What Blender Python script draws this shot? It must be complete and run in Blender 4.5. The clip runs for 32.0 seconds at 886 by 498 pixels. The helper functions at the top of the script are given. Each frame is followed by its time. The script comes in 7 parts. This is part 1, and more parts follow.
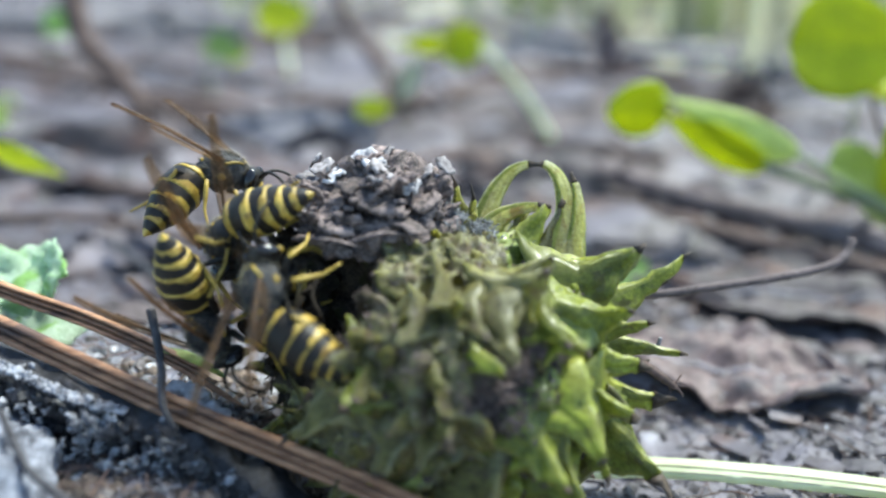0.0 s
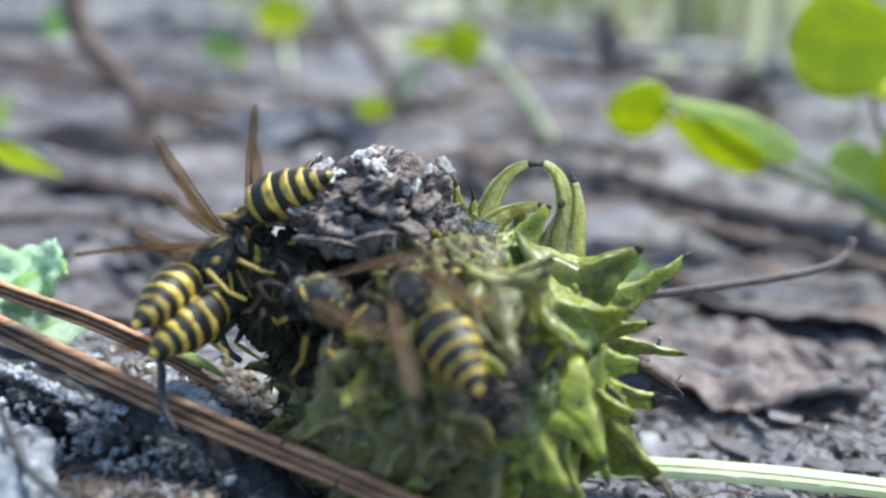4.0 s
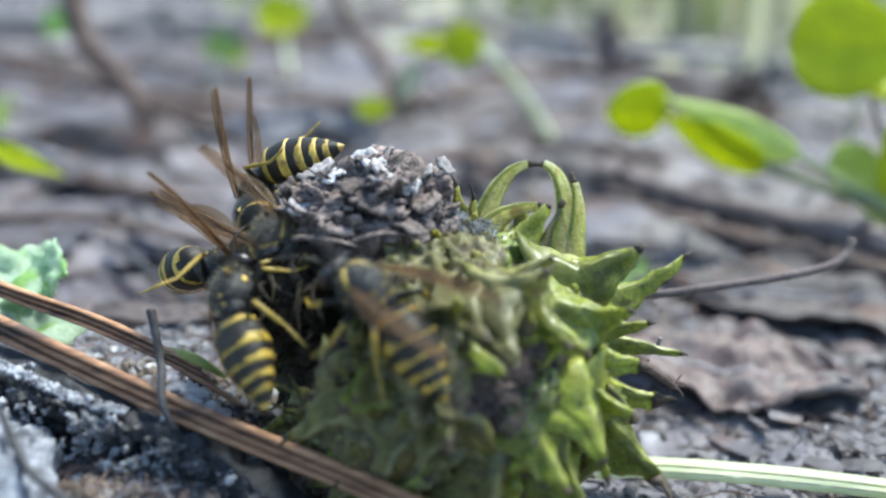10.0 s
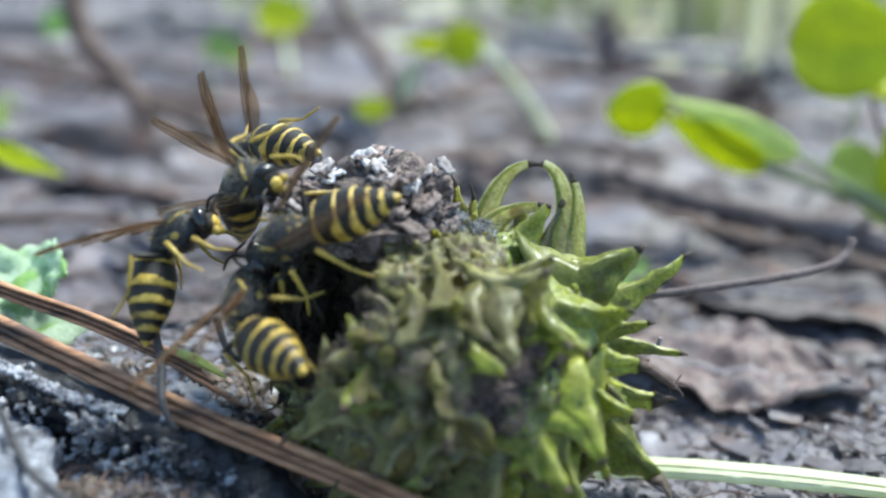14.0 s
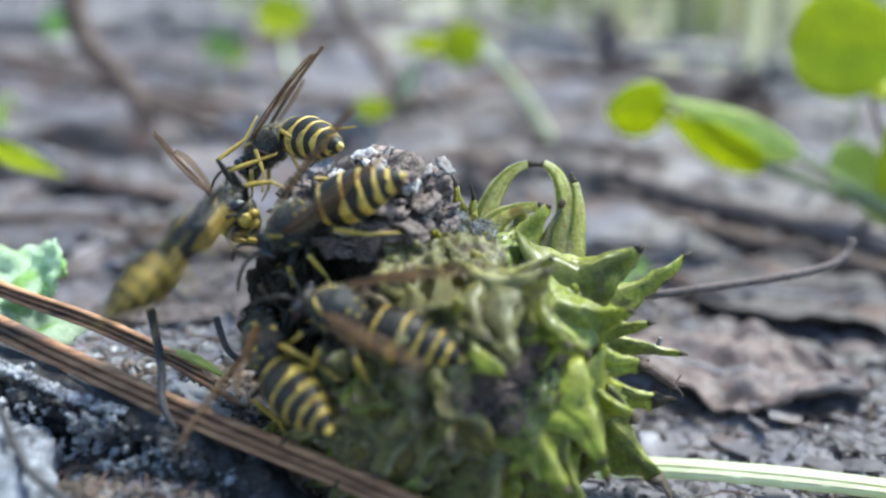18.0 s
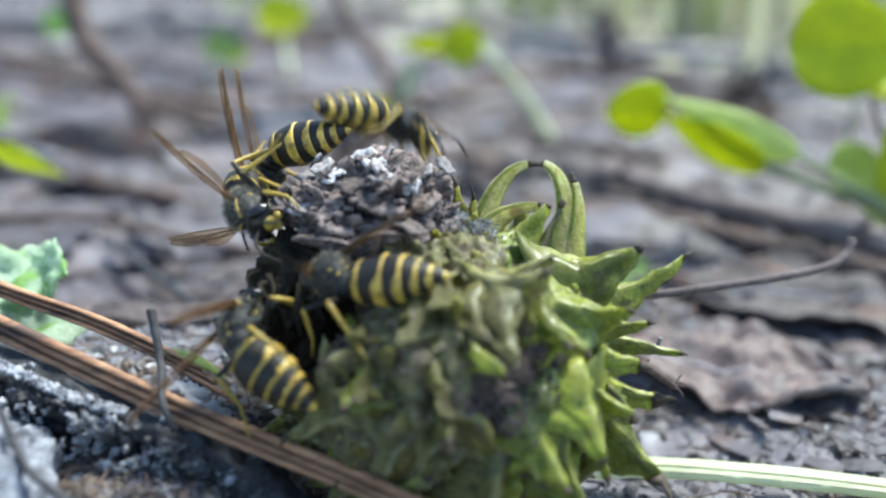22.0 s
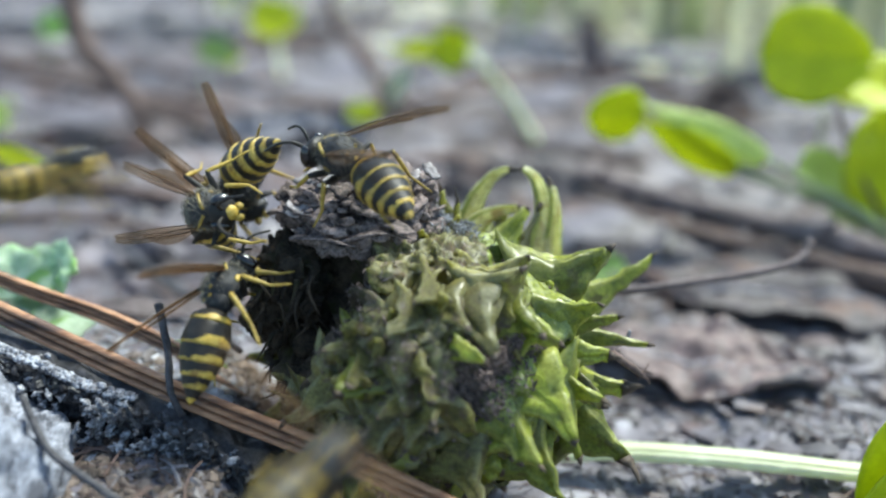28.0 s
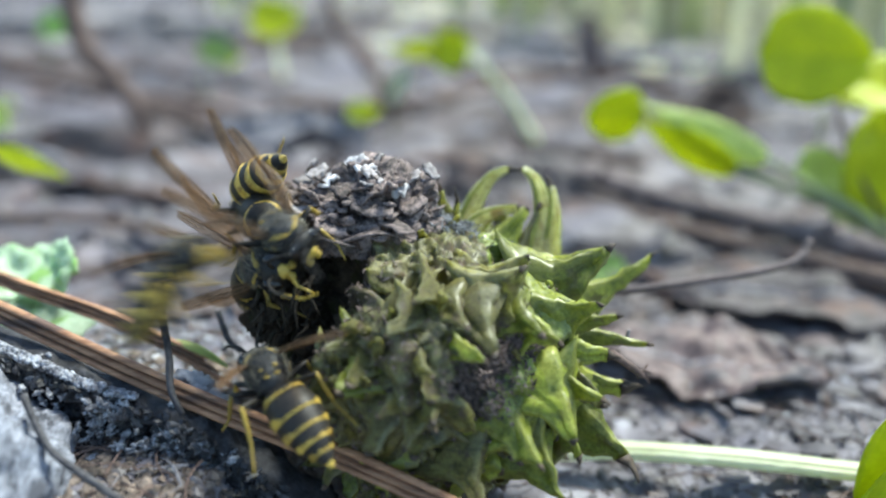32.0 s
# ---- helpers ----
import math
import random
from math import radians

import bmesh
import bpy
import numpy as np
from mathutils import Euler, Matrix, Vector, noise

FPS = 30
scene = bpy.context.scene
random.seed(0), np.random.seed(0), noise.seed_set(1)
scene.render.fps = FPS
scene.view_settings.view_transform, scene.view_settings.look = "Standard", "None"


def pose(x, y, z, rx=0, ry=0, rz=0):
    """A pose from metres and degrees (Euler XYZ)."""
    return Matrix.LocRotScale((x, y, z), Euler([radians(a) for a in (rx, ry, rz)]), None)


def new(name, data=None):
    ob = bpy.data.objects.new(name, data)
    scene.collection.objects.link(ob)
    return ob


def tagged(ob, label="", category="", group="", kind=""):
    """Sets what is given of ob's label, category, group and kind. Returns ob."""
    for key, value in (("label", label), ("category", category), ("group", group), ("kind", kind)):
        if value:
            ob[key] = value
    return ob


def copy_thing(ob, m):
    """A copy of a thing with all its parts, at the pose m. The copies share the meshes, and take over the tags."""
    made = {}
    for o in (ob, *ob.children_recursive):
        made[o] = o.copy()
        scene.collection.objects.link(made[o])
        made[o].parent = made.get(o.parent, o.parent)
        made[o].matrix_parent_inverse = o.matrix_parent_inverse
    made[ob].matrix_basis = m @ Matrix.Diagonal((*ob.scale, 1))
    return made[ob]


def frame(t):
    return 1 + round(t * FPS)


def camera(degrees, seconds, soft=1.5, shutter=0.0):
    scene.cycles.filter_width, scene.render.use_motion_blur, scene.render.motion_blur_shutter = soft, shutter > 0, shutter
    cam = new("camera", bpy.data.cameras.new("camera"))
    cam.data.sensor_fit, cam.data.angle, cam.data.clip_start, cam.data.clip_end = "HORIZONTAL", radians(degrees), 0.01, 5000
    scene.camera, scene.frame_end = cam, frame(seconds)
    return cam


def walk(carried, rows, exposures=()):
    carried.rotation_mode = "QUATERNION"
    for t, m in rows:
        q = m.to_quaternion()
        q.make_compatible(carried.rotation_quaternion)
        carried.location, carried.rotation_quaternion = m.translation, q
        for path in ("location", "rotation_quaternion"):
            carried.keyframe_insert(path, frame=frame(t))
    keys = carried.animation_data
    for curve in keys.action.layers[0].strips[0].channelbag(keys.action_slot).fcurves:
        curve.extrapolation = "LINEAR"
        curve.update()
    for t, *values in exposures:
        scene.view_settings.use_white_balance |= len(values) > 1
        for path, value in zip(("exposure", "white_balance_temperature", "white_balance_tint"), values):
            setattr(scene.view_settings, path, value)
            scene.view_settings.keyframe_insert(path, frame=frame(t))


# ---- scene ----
# All shapes below are written in millimetres; MM turns them into metres.
MM = 0.001
cam = camera(52, 32.0, soft=2.3, shutter=1.0)
cam.data.dof.use_dof = True
cam.data.dof.focus_distance = 0.072
cam.data.dof.aperture_fstop = 12.5


def eye_pose(x, y, z, pitch, yaw=0.0, roll=0.0):
    """Camera pose: millimetres, degrees below the horizon, degrees to the left, roll."""
    return pose(x * MM, y * MM, z * MM, 90 - pitch, 0, yaw) @ pose(0, 0, 0, 0, 0, roll)


PATH = [
    (0.0, eye_pose(0.40, -63.70, 48.40, 22.0)),
    (25.3, eye_pose(0.40, -63.70, 48.40, 22.0)),
    (25.5, eye_pose(0.40, -63.70, 48.40, 22.05, -0.18)),
    (27.55, eye_pose(0.40, -63.70, 48.40, 22.0, -0.62)),
    (28.0, eye_pose(0.70, -69.00, 50.57, 22.07, -0.70, 0.31)),
    (28.4, eye_pose(0.71, -69.21, 50.64, 22.07, -0.71, 0.32)),
    (32.0, eye_pose(0.71, -69.21, 50.64, 22.07, -0.71, 0.32)),
]
walk(cam, PATH, exposures=[(0, 1.38, 6030, -2), (27.5, 1.38, 6030, -2), (28.2, 1.37, 6150, -4), (32, 1.37, 6150, -4)])

# ---- light: open shade under a bright, softly clouded sky ----
SUN_EL, SUN_AZ = 60.0, 48.0
world = bpy.data.worlds.new("sky")
scene.world = world
world.use_nodes = True
wn = world.node_tree
sky = wn.nodes.new("ShaderNodeTexSky")
sky.sky_type, sky.sun_disc = "NISHITA", False
sky.sun_elevation, sky.sun_rotation = radians(SUN_EL), radians(SUN_AZ)
wn.links.new(sky.outputs[0], wn.nodes["Background"].inputs[0])
wn.nodes["Background"].inputs[1].default_value = 0.11
sun = new("sun", bpy.data.lights.new("sun", "SUN"))
sun.data.energy, sun.data.angle, sun.data.color = 2.8, radians(16), (1.0, 0.95, 0.88)
sun.matrix_basis = pose(0, 0, 1, 90 - SUN_EL, 0, 180 - SUN_AZ)


# ---- materials ----
def mat(name, dark, light, size, rough=0.7, bump=0.3, third=None, fine=0.25, coat=0.0, sss=0.0, trans=0.0, space="Object", spec=0.5,
        stretch=(1, 1, 1), low=0.35, high=0.65, island=None, depth=1.2):
    """Two-scale noise colour with relief. size: millimetres of the coarse grain; third: colour of sparse stains."""
    m = bpy.data.materials.new(name)
    m.use_nodes = True
    nt = m.node_tree
    n, link = nt.nodes, nt.links.new
    bsdf = n["Principled BSDF"]
    co = n.new("ShaderNodeTexCoord")
    mp = n.new("ShaderNodeMapping")
    mp.inputs["Scale"].default_value = stretch
    link(co.outputs[space], mp.inputs[0])

    def noise_node(mm, detail, rough_):
        q = n.new("ShaderNodeTexNoise")
        q.inputs["Scale"].default_value = 1000.0 / mm
        q.inputs["Detail"].default_value = detail
        q.inputs["Roughness"].default_value = rough_
        link(mp.outputs[0], q.inputs["Vector"])
        return q
    big, small = noise_node(size, 4, 0.6), noise_node(size * fine, 3, 0.7)
    mixv = n.new("ShaderNodeMath")
    mixv.operation = "MULTIPLY_ADD"
    mixv.inputs[1].default_value = 0.4
    link(small.outputs[0], mixv.inputs[0])
    half = n.new("ShaderNodeMath")
    half.operation = "MULTIPLY"
    half.inputs[1].default_value = 0.6
    link(big.outputs[0], half.inputs[0])
    link(half.outputs[0], mixv.inputs[2])
    ramp = n.new("ShaderNodeValToRGB")
    ramp.color_ramp.elements[0].position, ramp.color_ramp.elements[1].position = low, high
    ramp.color_ramp.elements[0].color, ramp.color_ramp.elements[1].color = (*dark, 1), (*light, 1)
    link(mixv.outputs[0], ramp.inputs[0])
    colour = ramp.outputs[0]
    if third:
        st = noise_node(size * 1.7, 5, 0.65)
        sr = n.new("ShaderNodeValToRGB")
        sr.color_ramp.elements[0].position, sr.color_ramp.elements[1].position = 0.54, 0.64
        link(st.outputs[0], sr.inputs[0])
        mx = n.new("ShaderNodeMixRGB")
        link(sr.outputs[0], mx.inputs[0])
        link(colour, mx.inputs[1])
        mx.inputs[2].default_value = (*third, 1)
        colour = mx.outputs[0]
    # each object a little lighter or darker than its neighbour
    info = n.new("ShaderNodeObjectInfo")
    vary = n.new("ShaderNodeMapRange")
    vary.inputs["To Min"].default_value, vary.inputs["To Max"].default_value = 0.65, 1.3
    if island:
        geo = n.new("ShaderNodeNewGeometry")
        vary.inputs["To Min"].default_value, vary.inputs["To Max"].default_value = island
        link(geo.outputs["Random Per Island"], vary.inputs["Value"])
    else:
        link(info.outputs["Random"], vary.inputs["Value"])
    hsv = n.new("ShaderNodeHueSaturation")
    link(vary.outputs[0], hsv.inputs["Value"])
    link(colour, hsv.inputs["Color"])
    colour = hsv.outputs[0]
    link(colour, bsdf.inputs["Base Color"])
    rr = n.new("ShaderNodeMapRange")
    rr.inputs["To Min"].default_value, rr.inputs["To Max"].default_value = max(0.05, rough - 0.15), min(1, rough + 0.15)
    link(small.outputs[0], rr.inputs["Value"])
    link(rr.outputs[0], bsdf.inputs["Roughness"])
    bsdf.inputs["Specular IOR Level"].default_value = spec
    bsdf.inputs["Coat Weight"].default_value = coat
    bsdf.inputs["Coat Roughness"].default_value = 0.15
    if sss:
        bsdf.inputs["Subsurface Weight"].default_value = sss
        bsdf.inputs["Subsurface Radius"].default_value = (1.0, 1.0, 0.4)
        bsdf.inputs["Subsurface Scale"].default_value = depth * MM
    if bump:
        b = n.new("ShaderNodeBump")
        b.inputs["Strength"].default_value = bump
        b.inputs["Distance"].default_value = size * 0.15 * MM
        link(mixv.outputs[0], b.inputs["Height"])
        link(b.outputs[0], bsdf.inputs["Normal"])
    if trans:
        tr = n.new("ShaderNodeBsdfTranslucent")
        link(colour, tr.inputs[0])
        ms = n.new("ShaderNodeMixShader")
        ms.inputs[0].default_value = trans
        link(bsdf.outputs[0], ms.inputs[1])
        link(tr.outputs[0], ms.inputs[2])
        link(ms.outputs[0], n["Material Output"].inputs[0])
    return m


SOIL = mat("soil", (0.055, 0.047, 0.052), (0.205, 0.188, 0.218), 5.0, 0.55, 0.9, third=(0.30, 0.29, 0.325), fine=0.2)
CRUMB = mat("soil_crumb", (0.05, 0.041, 0.038), (0.23, 0.206, 0.208), 2.0, 0.5, 0.5, island=(0.35, 1.5))
SOIL_BROWN = mat("brown_soil", (0.05, 0.036, 0.028), (0.27, 0.21, 0.17), 1.4, 0.75, 0.5, island=(0.35, 1.5))
# pale colour stands for sky glints on the wet soil
PALE_GLINT_CRUMB = mat("pale_glint_crumb", (0.14, 0.14, 0.155), (0.54, 0.54, 0.58), 1.0, 0.6, 0.5, island=(0.4, 1.2), coat=0.2)
LITTER = mat("litter", (0.05, 0.038, 0.038), (0.212, 0.192, 0.216), 7.0, 0.6, 0.6, stretch=(0.4, 1, 1), island=(0.6, 1.3), third=(0.12, 0.076, 0.064))
RIND = mat("fruit_rind", (0.034, 0.031, 0.012), (0.20, 0.182, 0.07), 1.2, 0.6, 1.0, third=(0.085, 0.06, 0.03), sss=0.5, coat=0.08, depth=2.4)
RIND_GREEN = mat("fresh_rind", (0.06, 0.08, 0.008), (0.24, 0.275, 0.045), 1.8, 0.4, 0.9, third=(0.06, 0.055, 0.02), sss=0.3, coat=0.35)
SPINE = mat("spine_green", (0.085, 0.105, 0.008), (0.34, 0.375, 0.04), 1.3, 0.46, 0.9, third=(0.15, 0.14, 0.03), sss=0.3, coat=0.08, trans=0.25, low=0.3)
RIDGE = mat("spine_ridge", (0.15, 0.17, 0.02), (0.36, 0.37, 0.075), 1.4, 0.38, 0.4, sss=0.3, coat=0.2, trans=0.3)
SPINE_OLIVE = mat("spine_olive", (0.048, 0.042, 0.012), (0.205, 0.184, 0.052), 1.0, 0.65, 1.0, third=(0.09, 0.068, 0.04), sss=0.5, trans=0.25, spec=0.35, depth=2.4)
SPINE_PALE = mat("spine_pale", (0.22, 0.19, 0.06), (0.56, 0.51, 0.22), 1.2, 0.45, 0.6, third=(0.24, 0.16, 0.06), sss=1.0, coat=0.15, trans=0.25, depth=3.0, island=(0.9, 1.15))
RIDGE_OLIVE = mat("olive_ridge", (0.08, 0.073, 0.024), (0.225, 0.205, 0.072), 1.2, 0.42, 0.4, sss=0.3, coat=0.15, trans=0.25)
PULP = mat("olive_pulp", (0.05, 0.045, 0.014), (0.205, 0.182, 0.06), 1.0, 0.62, 1.0, third=(0.085, 0.065, 0.04), sss=0.5, coat=0.04, trans=0.15, depth=2.4)
FOLD_PALE = mat("pale_fold", (0.058, 0.052, 0.014), (0.235, 0.212, 0.066), 1.0, 0.6, 1.0, third=(0.10, 0.082, 0.04), sss=0.5, coat=0.04, trans=0.3, depth=2.4)
RIDGE_PALE = mat("pale_ridge", (0.11, 0.10, 0.04), (0.29, 0.27, 0.125), 1.2, 0.45, 0.4, sss=0.3, coat=0.15, trans=0.25)
SPINE_DRY = mat("spine_dry_tip", (0.02, 0.015, 0.012), (0.11, 0.075, 0.045), 1.0, 0.7, 0.5)
FUZZ = mat("grey_fuzz", (0.08, 0.08, 0.082), (0.42, 0.42, 0.43), 0.5, 0.95, 0.6, island=(0.3, 1.5))
RIND_HAIR = mat("rind_hair", (0.11, 0.10, 0.045), (0.34, 0.32, 0.19), 1.0, 0.6, 0.0, island=(0.4, 1.4), trans=0.3)
# dark flesh, pushed blacker to carry the shade inside the hollow
FLESH = mat("dark_shaded_flesh", (0.012, 0.010, 0.008), (0.075, 0.056, 0.038), 1.2, 0.85, 0.6, third=(0.036, 0.034, 0.014), spec=0.2)
GAP = mat("dark_seam", (0.024, 0.019, 0.015), (0.19, 0.15, 0.115), 0.7, 0.85, 0.8)
GRIT = mat("brown_grit", (0.026, 0.019, 0.018), (0.27, 0.20, 0.175), 0.6, 0.85, 0.4, island=(0.3, 1.6))
HUSK = mat("dry_husk", (0.022, 0.016, 0.015), (0.34, 0.26, 0.235), 1.1, 0.8, 1.0, low=0.38, high=0.66)
HUSK_PALE = mat("pale_husk", (0.13, 0.11, 0.105), (0.52, 0.48, 0.48), 1.0, 0.9, 0.6, third=(0.09, 0.07, 0.06))
HUSK_WHITE = mat("white_husk", (0.46, 0.43, 0.43), (0.84, 0.81, 0.82), 0.9, 0.9, 0.8)
BARK = mat("bark_chip", (0.010, 0.010, 0.012), (0.085, 0.083, 0.095), 1.0, 0.7, 1.0, third=(0.014, 0.013, 0.015))
# kept this dark for the shaded gap below the needles too
BARK_BIT = mat("bark_bit", (0.010, 0.010, 0.012), (0.085, 0.083, 0.092), 0.8, 0.5, 0.6, island=(0.25, 1.5))
FUNGUS = mat("white_film", (0.07, 0.07, 0.082), (0.44, 0.45, 0.49), 0.9, 0.9, 0.8, third=(0.16, 0.155, 0.17), low=0.4, high=0.62)
STONE = mat("grey_stone", (0.07, 0.073, 0.092), (0.54, 0.56, 0.65), 1.2, 0.85, 1.0, third=(0.11, 0.11, 0.13), fine=0.25, stretch=(1, 0.3, 0.5))
NEEDLE = mat("pine_needle", (0.215, 0.10, 0.05), (0.54, 0.30, 0.165), 0.8, 0.6, 0.7, stretch=(0.12, 0.3, 1), third=(0.12, 0.07, 0.05))
# dark colour for the shade between neighbouring needles
NEEDLE_SHADE = mat("needle_gap_shade", (0.05, 0.026, 0.018), (0.16, 0.088, 0.055), 0.8, 0.7, 0.5, stretch=(0.12, 0.3, 1))
TWIG = mat("twig_bark", (0.048, 0.030, 0.025), (0.185, 0.125, 0.103), 2.5, 0.85, 0.6)
TWIG_MID = mat("weathered_twig", (0.062, 0.046, 0.043), (0.20, 0.155, 0.15), 2.5, 0.85, 0.6)
TWIG_GREY = mat("grey_twig", (0.11, 0.10, 0.105), (0.34, 0.32, 0.345), 3.0, 0.85, 0.6)
TWIG_DARK = mat("black_twig", (0.022, 0.02, 0.024), (0.10, 0.095, 0.10), 1.5, 0.7, 0.4)
LEAF = mat("fresh_leaf", (0.48, 0.54, 0.004), (0.64, 0.68, 0.012), 4.0, 0.45, 0.3, trans=0.5, island=(0.92, 1.12))
LEAF_DULL = mat("dull_leaf", (0.20, 0.38, 0.07), (0.38, 0.56, 0.15), 4.0, 0.5, 0.3, trans=0.45)
LEAF_PALE = mat("pale_leaf", (0.50, 0.58, 0.15), (0.68, 0.75, 0.32), 4.0, 0.5, 0.3, trans=0.55, island=(0.95, 1.15))
STEM = mat("pale_stem", (0.24, 0.30, 0.13), (0.48, 0.52, 0.30), 3.0, 0.5, 0.3, trans=0.15)
# very pale so that far grass and ground look sunlit
STRAW = mat("pale_grass", (0.70, 0.68, 0.50), (0.92, 0.90, 0.74), 3.0, 0.5, 0.3, trans=0.55, stretch=(0.2, 1, 1))
STALK = mat("pale_stalk", (0.56, 0.60, 0.36), (0.78, 0.80, 0.58), 3.0, 0.5, 0.3, trans=0.3, stretch=(0.2, 1, 1))
LICHEN = mat("wilted_leaf", (0.48, 0.62, 0.40), (0.76, 0.88, 0.70), 2.0, 0.6, 0.6, third=(0.40, 0.62, 0.20), trans=0.5)
DEAD = mat("dead_leaf", (0.030, 0.023, 0.023), (0.10, 0.081, 0.084), 5.0, 0.6, 0.8, third=(0.10, 0.055, 0.042), trans=0.1)
DEAD_BROWN = mat("brown_dead_leaf", (0.085, 0.058, 0.053), (0.26, 0.185, 0.175), 4.0, 0.55, 0.8, third=(0.10, 0.085, 0.09), trans=0.1)
DEAD_BIT = mat("brown_litter", (0.03, 0.022, 0.020), (0.15, 0.115, 0.112), 4.0, 0.7, 0.5, island=(0.6, 1.35))
HAIR = mat("wasp_hair", (0.11, 0.10, 0.075), (0.30, 0.27, 0.21), 1.0, 0.7, 0.0)
BLACK = mat("wasp_black", (0.008, 0.007, 0.006), (0.032, 0.026, 0.020), 0.5, 0.5, 0.4, spec=0.35)
HAIRY = mat("wasp_thorax", (0.010, 0.010, 0.012), (0.045, 0.043, 0.045), 0.35, 0.62, 0.8)
YELLOW = mat("wasp_yellow", (0.36, 0.225, 0.022), (0.66, 0.475, 0.10), 0.7, 0.42, 0.5, third=(0.24, 0.14, 0.025))
AMBER = mat("wasp_leg", (0.30, 0.19, 0.022), (0.56, 0.40, 0.08), 0.8, 0.45, 0.2, trans=0.1)
EYE = mat("wasp_eye", (0.005, 0.004, 0.005), (0.016, 0.012, 0.012), 0.4, 0.22, 0.1, coat=0.4)
VEIN = mat("wing_vein", (0.06, 0.03, 0.015), (0.16, 0.09, 0.04), 0.6, 0.5, 0.1)


def wing_material():
    m = bpy.data.materials.new("wing_membrane")
    m.use_nodes = True
    n, link = m.node_tree.nodes, m.node_tree.links.new
    bsdf = n["Principled BSDF"]
    tex = n.new("ShaderNodeTexNoise")
    tex.inputs["Scale"].default_value = 900
    ramp = n.new("ShaderNodeValToRGB")
    ramp.color_ramp.elements[0].color, ramp.color_ramp.elements[1].color = (0.17, 0.105, 0.06, 1), (0.34, 0.24, 0.155, 1)
    link(tex.outputs[0], ramp.inputs[0])
    link(ramp.outputs[0], bsdf.inputs["Base Color"])
    bsdf.inputs["Roughness"].default_value = 0.28
    clear = n.new("ShaderNodeBsdfTransparent")
    clear.inputs[0].default_value = (0.90, 0.82, 0.72, 1)
    ms = n.new("ShaderNodeMixShader")
    ms.inputs[0].default_value = 0.16
    link(clear.outputs[0], ms.inputs[1])
    link(bsdf.outputs[0], ms.inputs[2])
    link(ms.outputs[0], n["Material Output"].inputs[0])
    return m


WING = wing_material()


# ---- mesh helpers ----
def as_mesh(name, bm, *mats, smooth=True):
    """A mesh from a bmesh in millimetres."""
    me = bpy.data.meshes.new(name)
    bmesh.ops.scale(bm, vec=(MM, MM, MM), verts=bm.verts)
    bm.to_mesh(me)
    bm.free()
    for m in mats:
        me.materials.append(m)
    me.polygons.foreach_set("use_smooth", [smooth] * len(me.polygons))
    return me


def part(name, bm, material, parent=None, label="", smooth=True):
    """Links a bmesh (or a finished mesh) as one mesh object under a thing or part."""
    me = bm if isinstance(bm, bpy.types.Mesh) else as_mesh(name, bm, *(material if isinstance(material, tuple) else (material,)), smooth=smooth)
    ob = new(name, me)
    ob.parent = parent
    return tagged(ob, label=label)


def empty(name, x=0, y=0, z=0, rx=0, ry=0, rz=0):
    ob = new(name)
    ob.empty_display_size = 0.002
    ob.matrix_basis = pose(x * MM, y * MM, z * MM, rx, ry, rz)
    return ob


def put(ob, x, y, z, rx=0, ry=0, rz=0):
    ob.matrix_basis = pose(x * MM, y * MM, z * MM, rx, ry, rz)
    return ob


def rough_noise(p, size):
    return noise.noise(Vector(p) / size)


def smooth_path(pts, steps):
    """A Catmull-Rom curve through the points."""
    p = [Vector(q) for q in pts]
    p = [2 * p[0] - p[1]] + p + [2 * p[-1] - p[-2]]
    out = []
    for i in range(1, len(p) - 2):
        for k in range(steps):
            t = k / steps
            a, b, c, d = p[i - 1], p[i], p[i + 1], p[i + 2]
            out.append(0.5 * (2 * b + (c - a) * t + (2 * a - 5 * b + 4 * c - d) * t * t + (3 * b - a - 3 * c + d) * t ** 3))
    return out + [p[-2]]


def tube(bm, path, radii, sides=8, flat=1.0, up=(0, 0, 1), wobble=0.0, mat_index=None, groove=0.0, ridge=False):
    """A closed tube along a path; radii per point or a function of 0..1; flat squeezes the section along its second axis."""
    path = [Vector(p) for p in path]
    n = len(path)
    side = None
    rings = []
    for i, p in enumerate(path):
        way = (path[min(i + 1, n - 1)] - path[max(i - 1, 0)]).normalized()
        if side is None:
            side = way.cross(Vector(up))
            if side.length < 1e-3:
                side = way.cross(Vector((1, 0.3, 0)))
        side = (side - way * side.dot(way)).normalized()
        nor = side.cross(way)
        r = radii(i / (n - 1)) if callable(radii) else radii if isinstance(radii, float) else radii[i]
        ring = []
        for k in range(sides):
            a = 2 * math.pi * k / sides
            f = 1 + groove * math.cos(a * 3) + 0.4 * groove * math.cos(a * 8 + 1.3)
            if wobble:
                f += wobble * rough_noise(p * 1.0 + side * math.cos(a) * 2 + nor * math.sin(a) * 2, 1.2)
            ring.append(bm.verts.new(p + r * f * (side * math.cos(a) + nor * math.sin(a) * flat)))
        rings.append(ring)
    faces = []
    for i in range(n - 1):
        for k in range(sides):
            f = bm.faces.new((rings[i][k], rings[i][(k + 1) % sides], rings[i + 1][(k + 1) % sides], rings[i + 1][k]))
            if ridge and (k % (sides // 3) == 0 or (k + 1) % (sides // 3) == 0):
                f.material_index = 1
            if mat_index:
                f.material_index = mat_index(i / (n - 1))
    bm.faces.new(rings[0][::-1])
    bm.faces.new(rings[-1])
    return bm


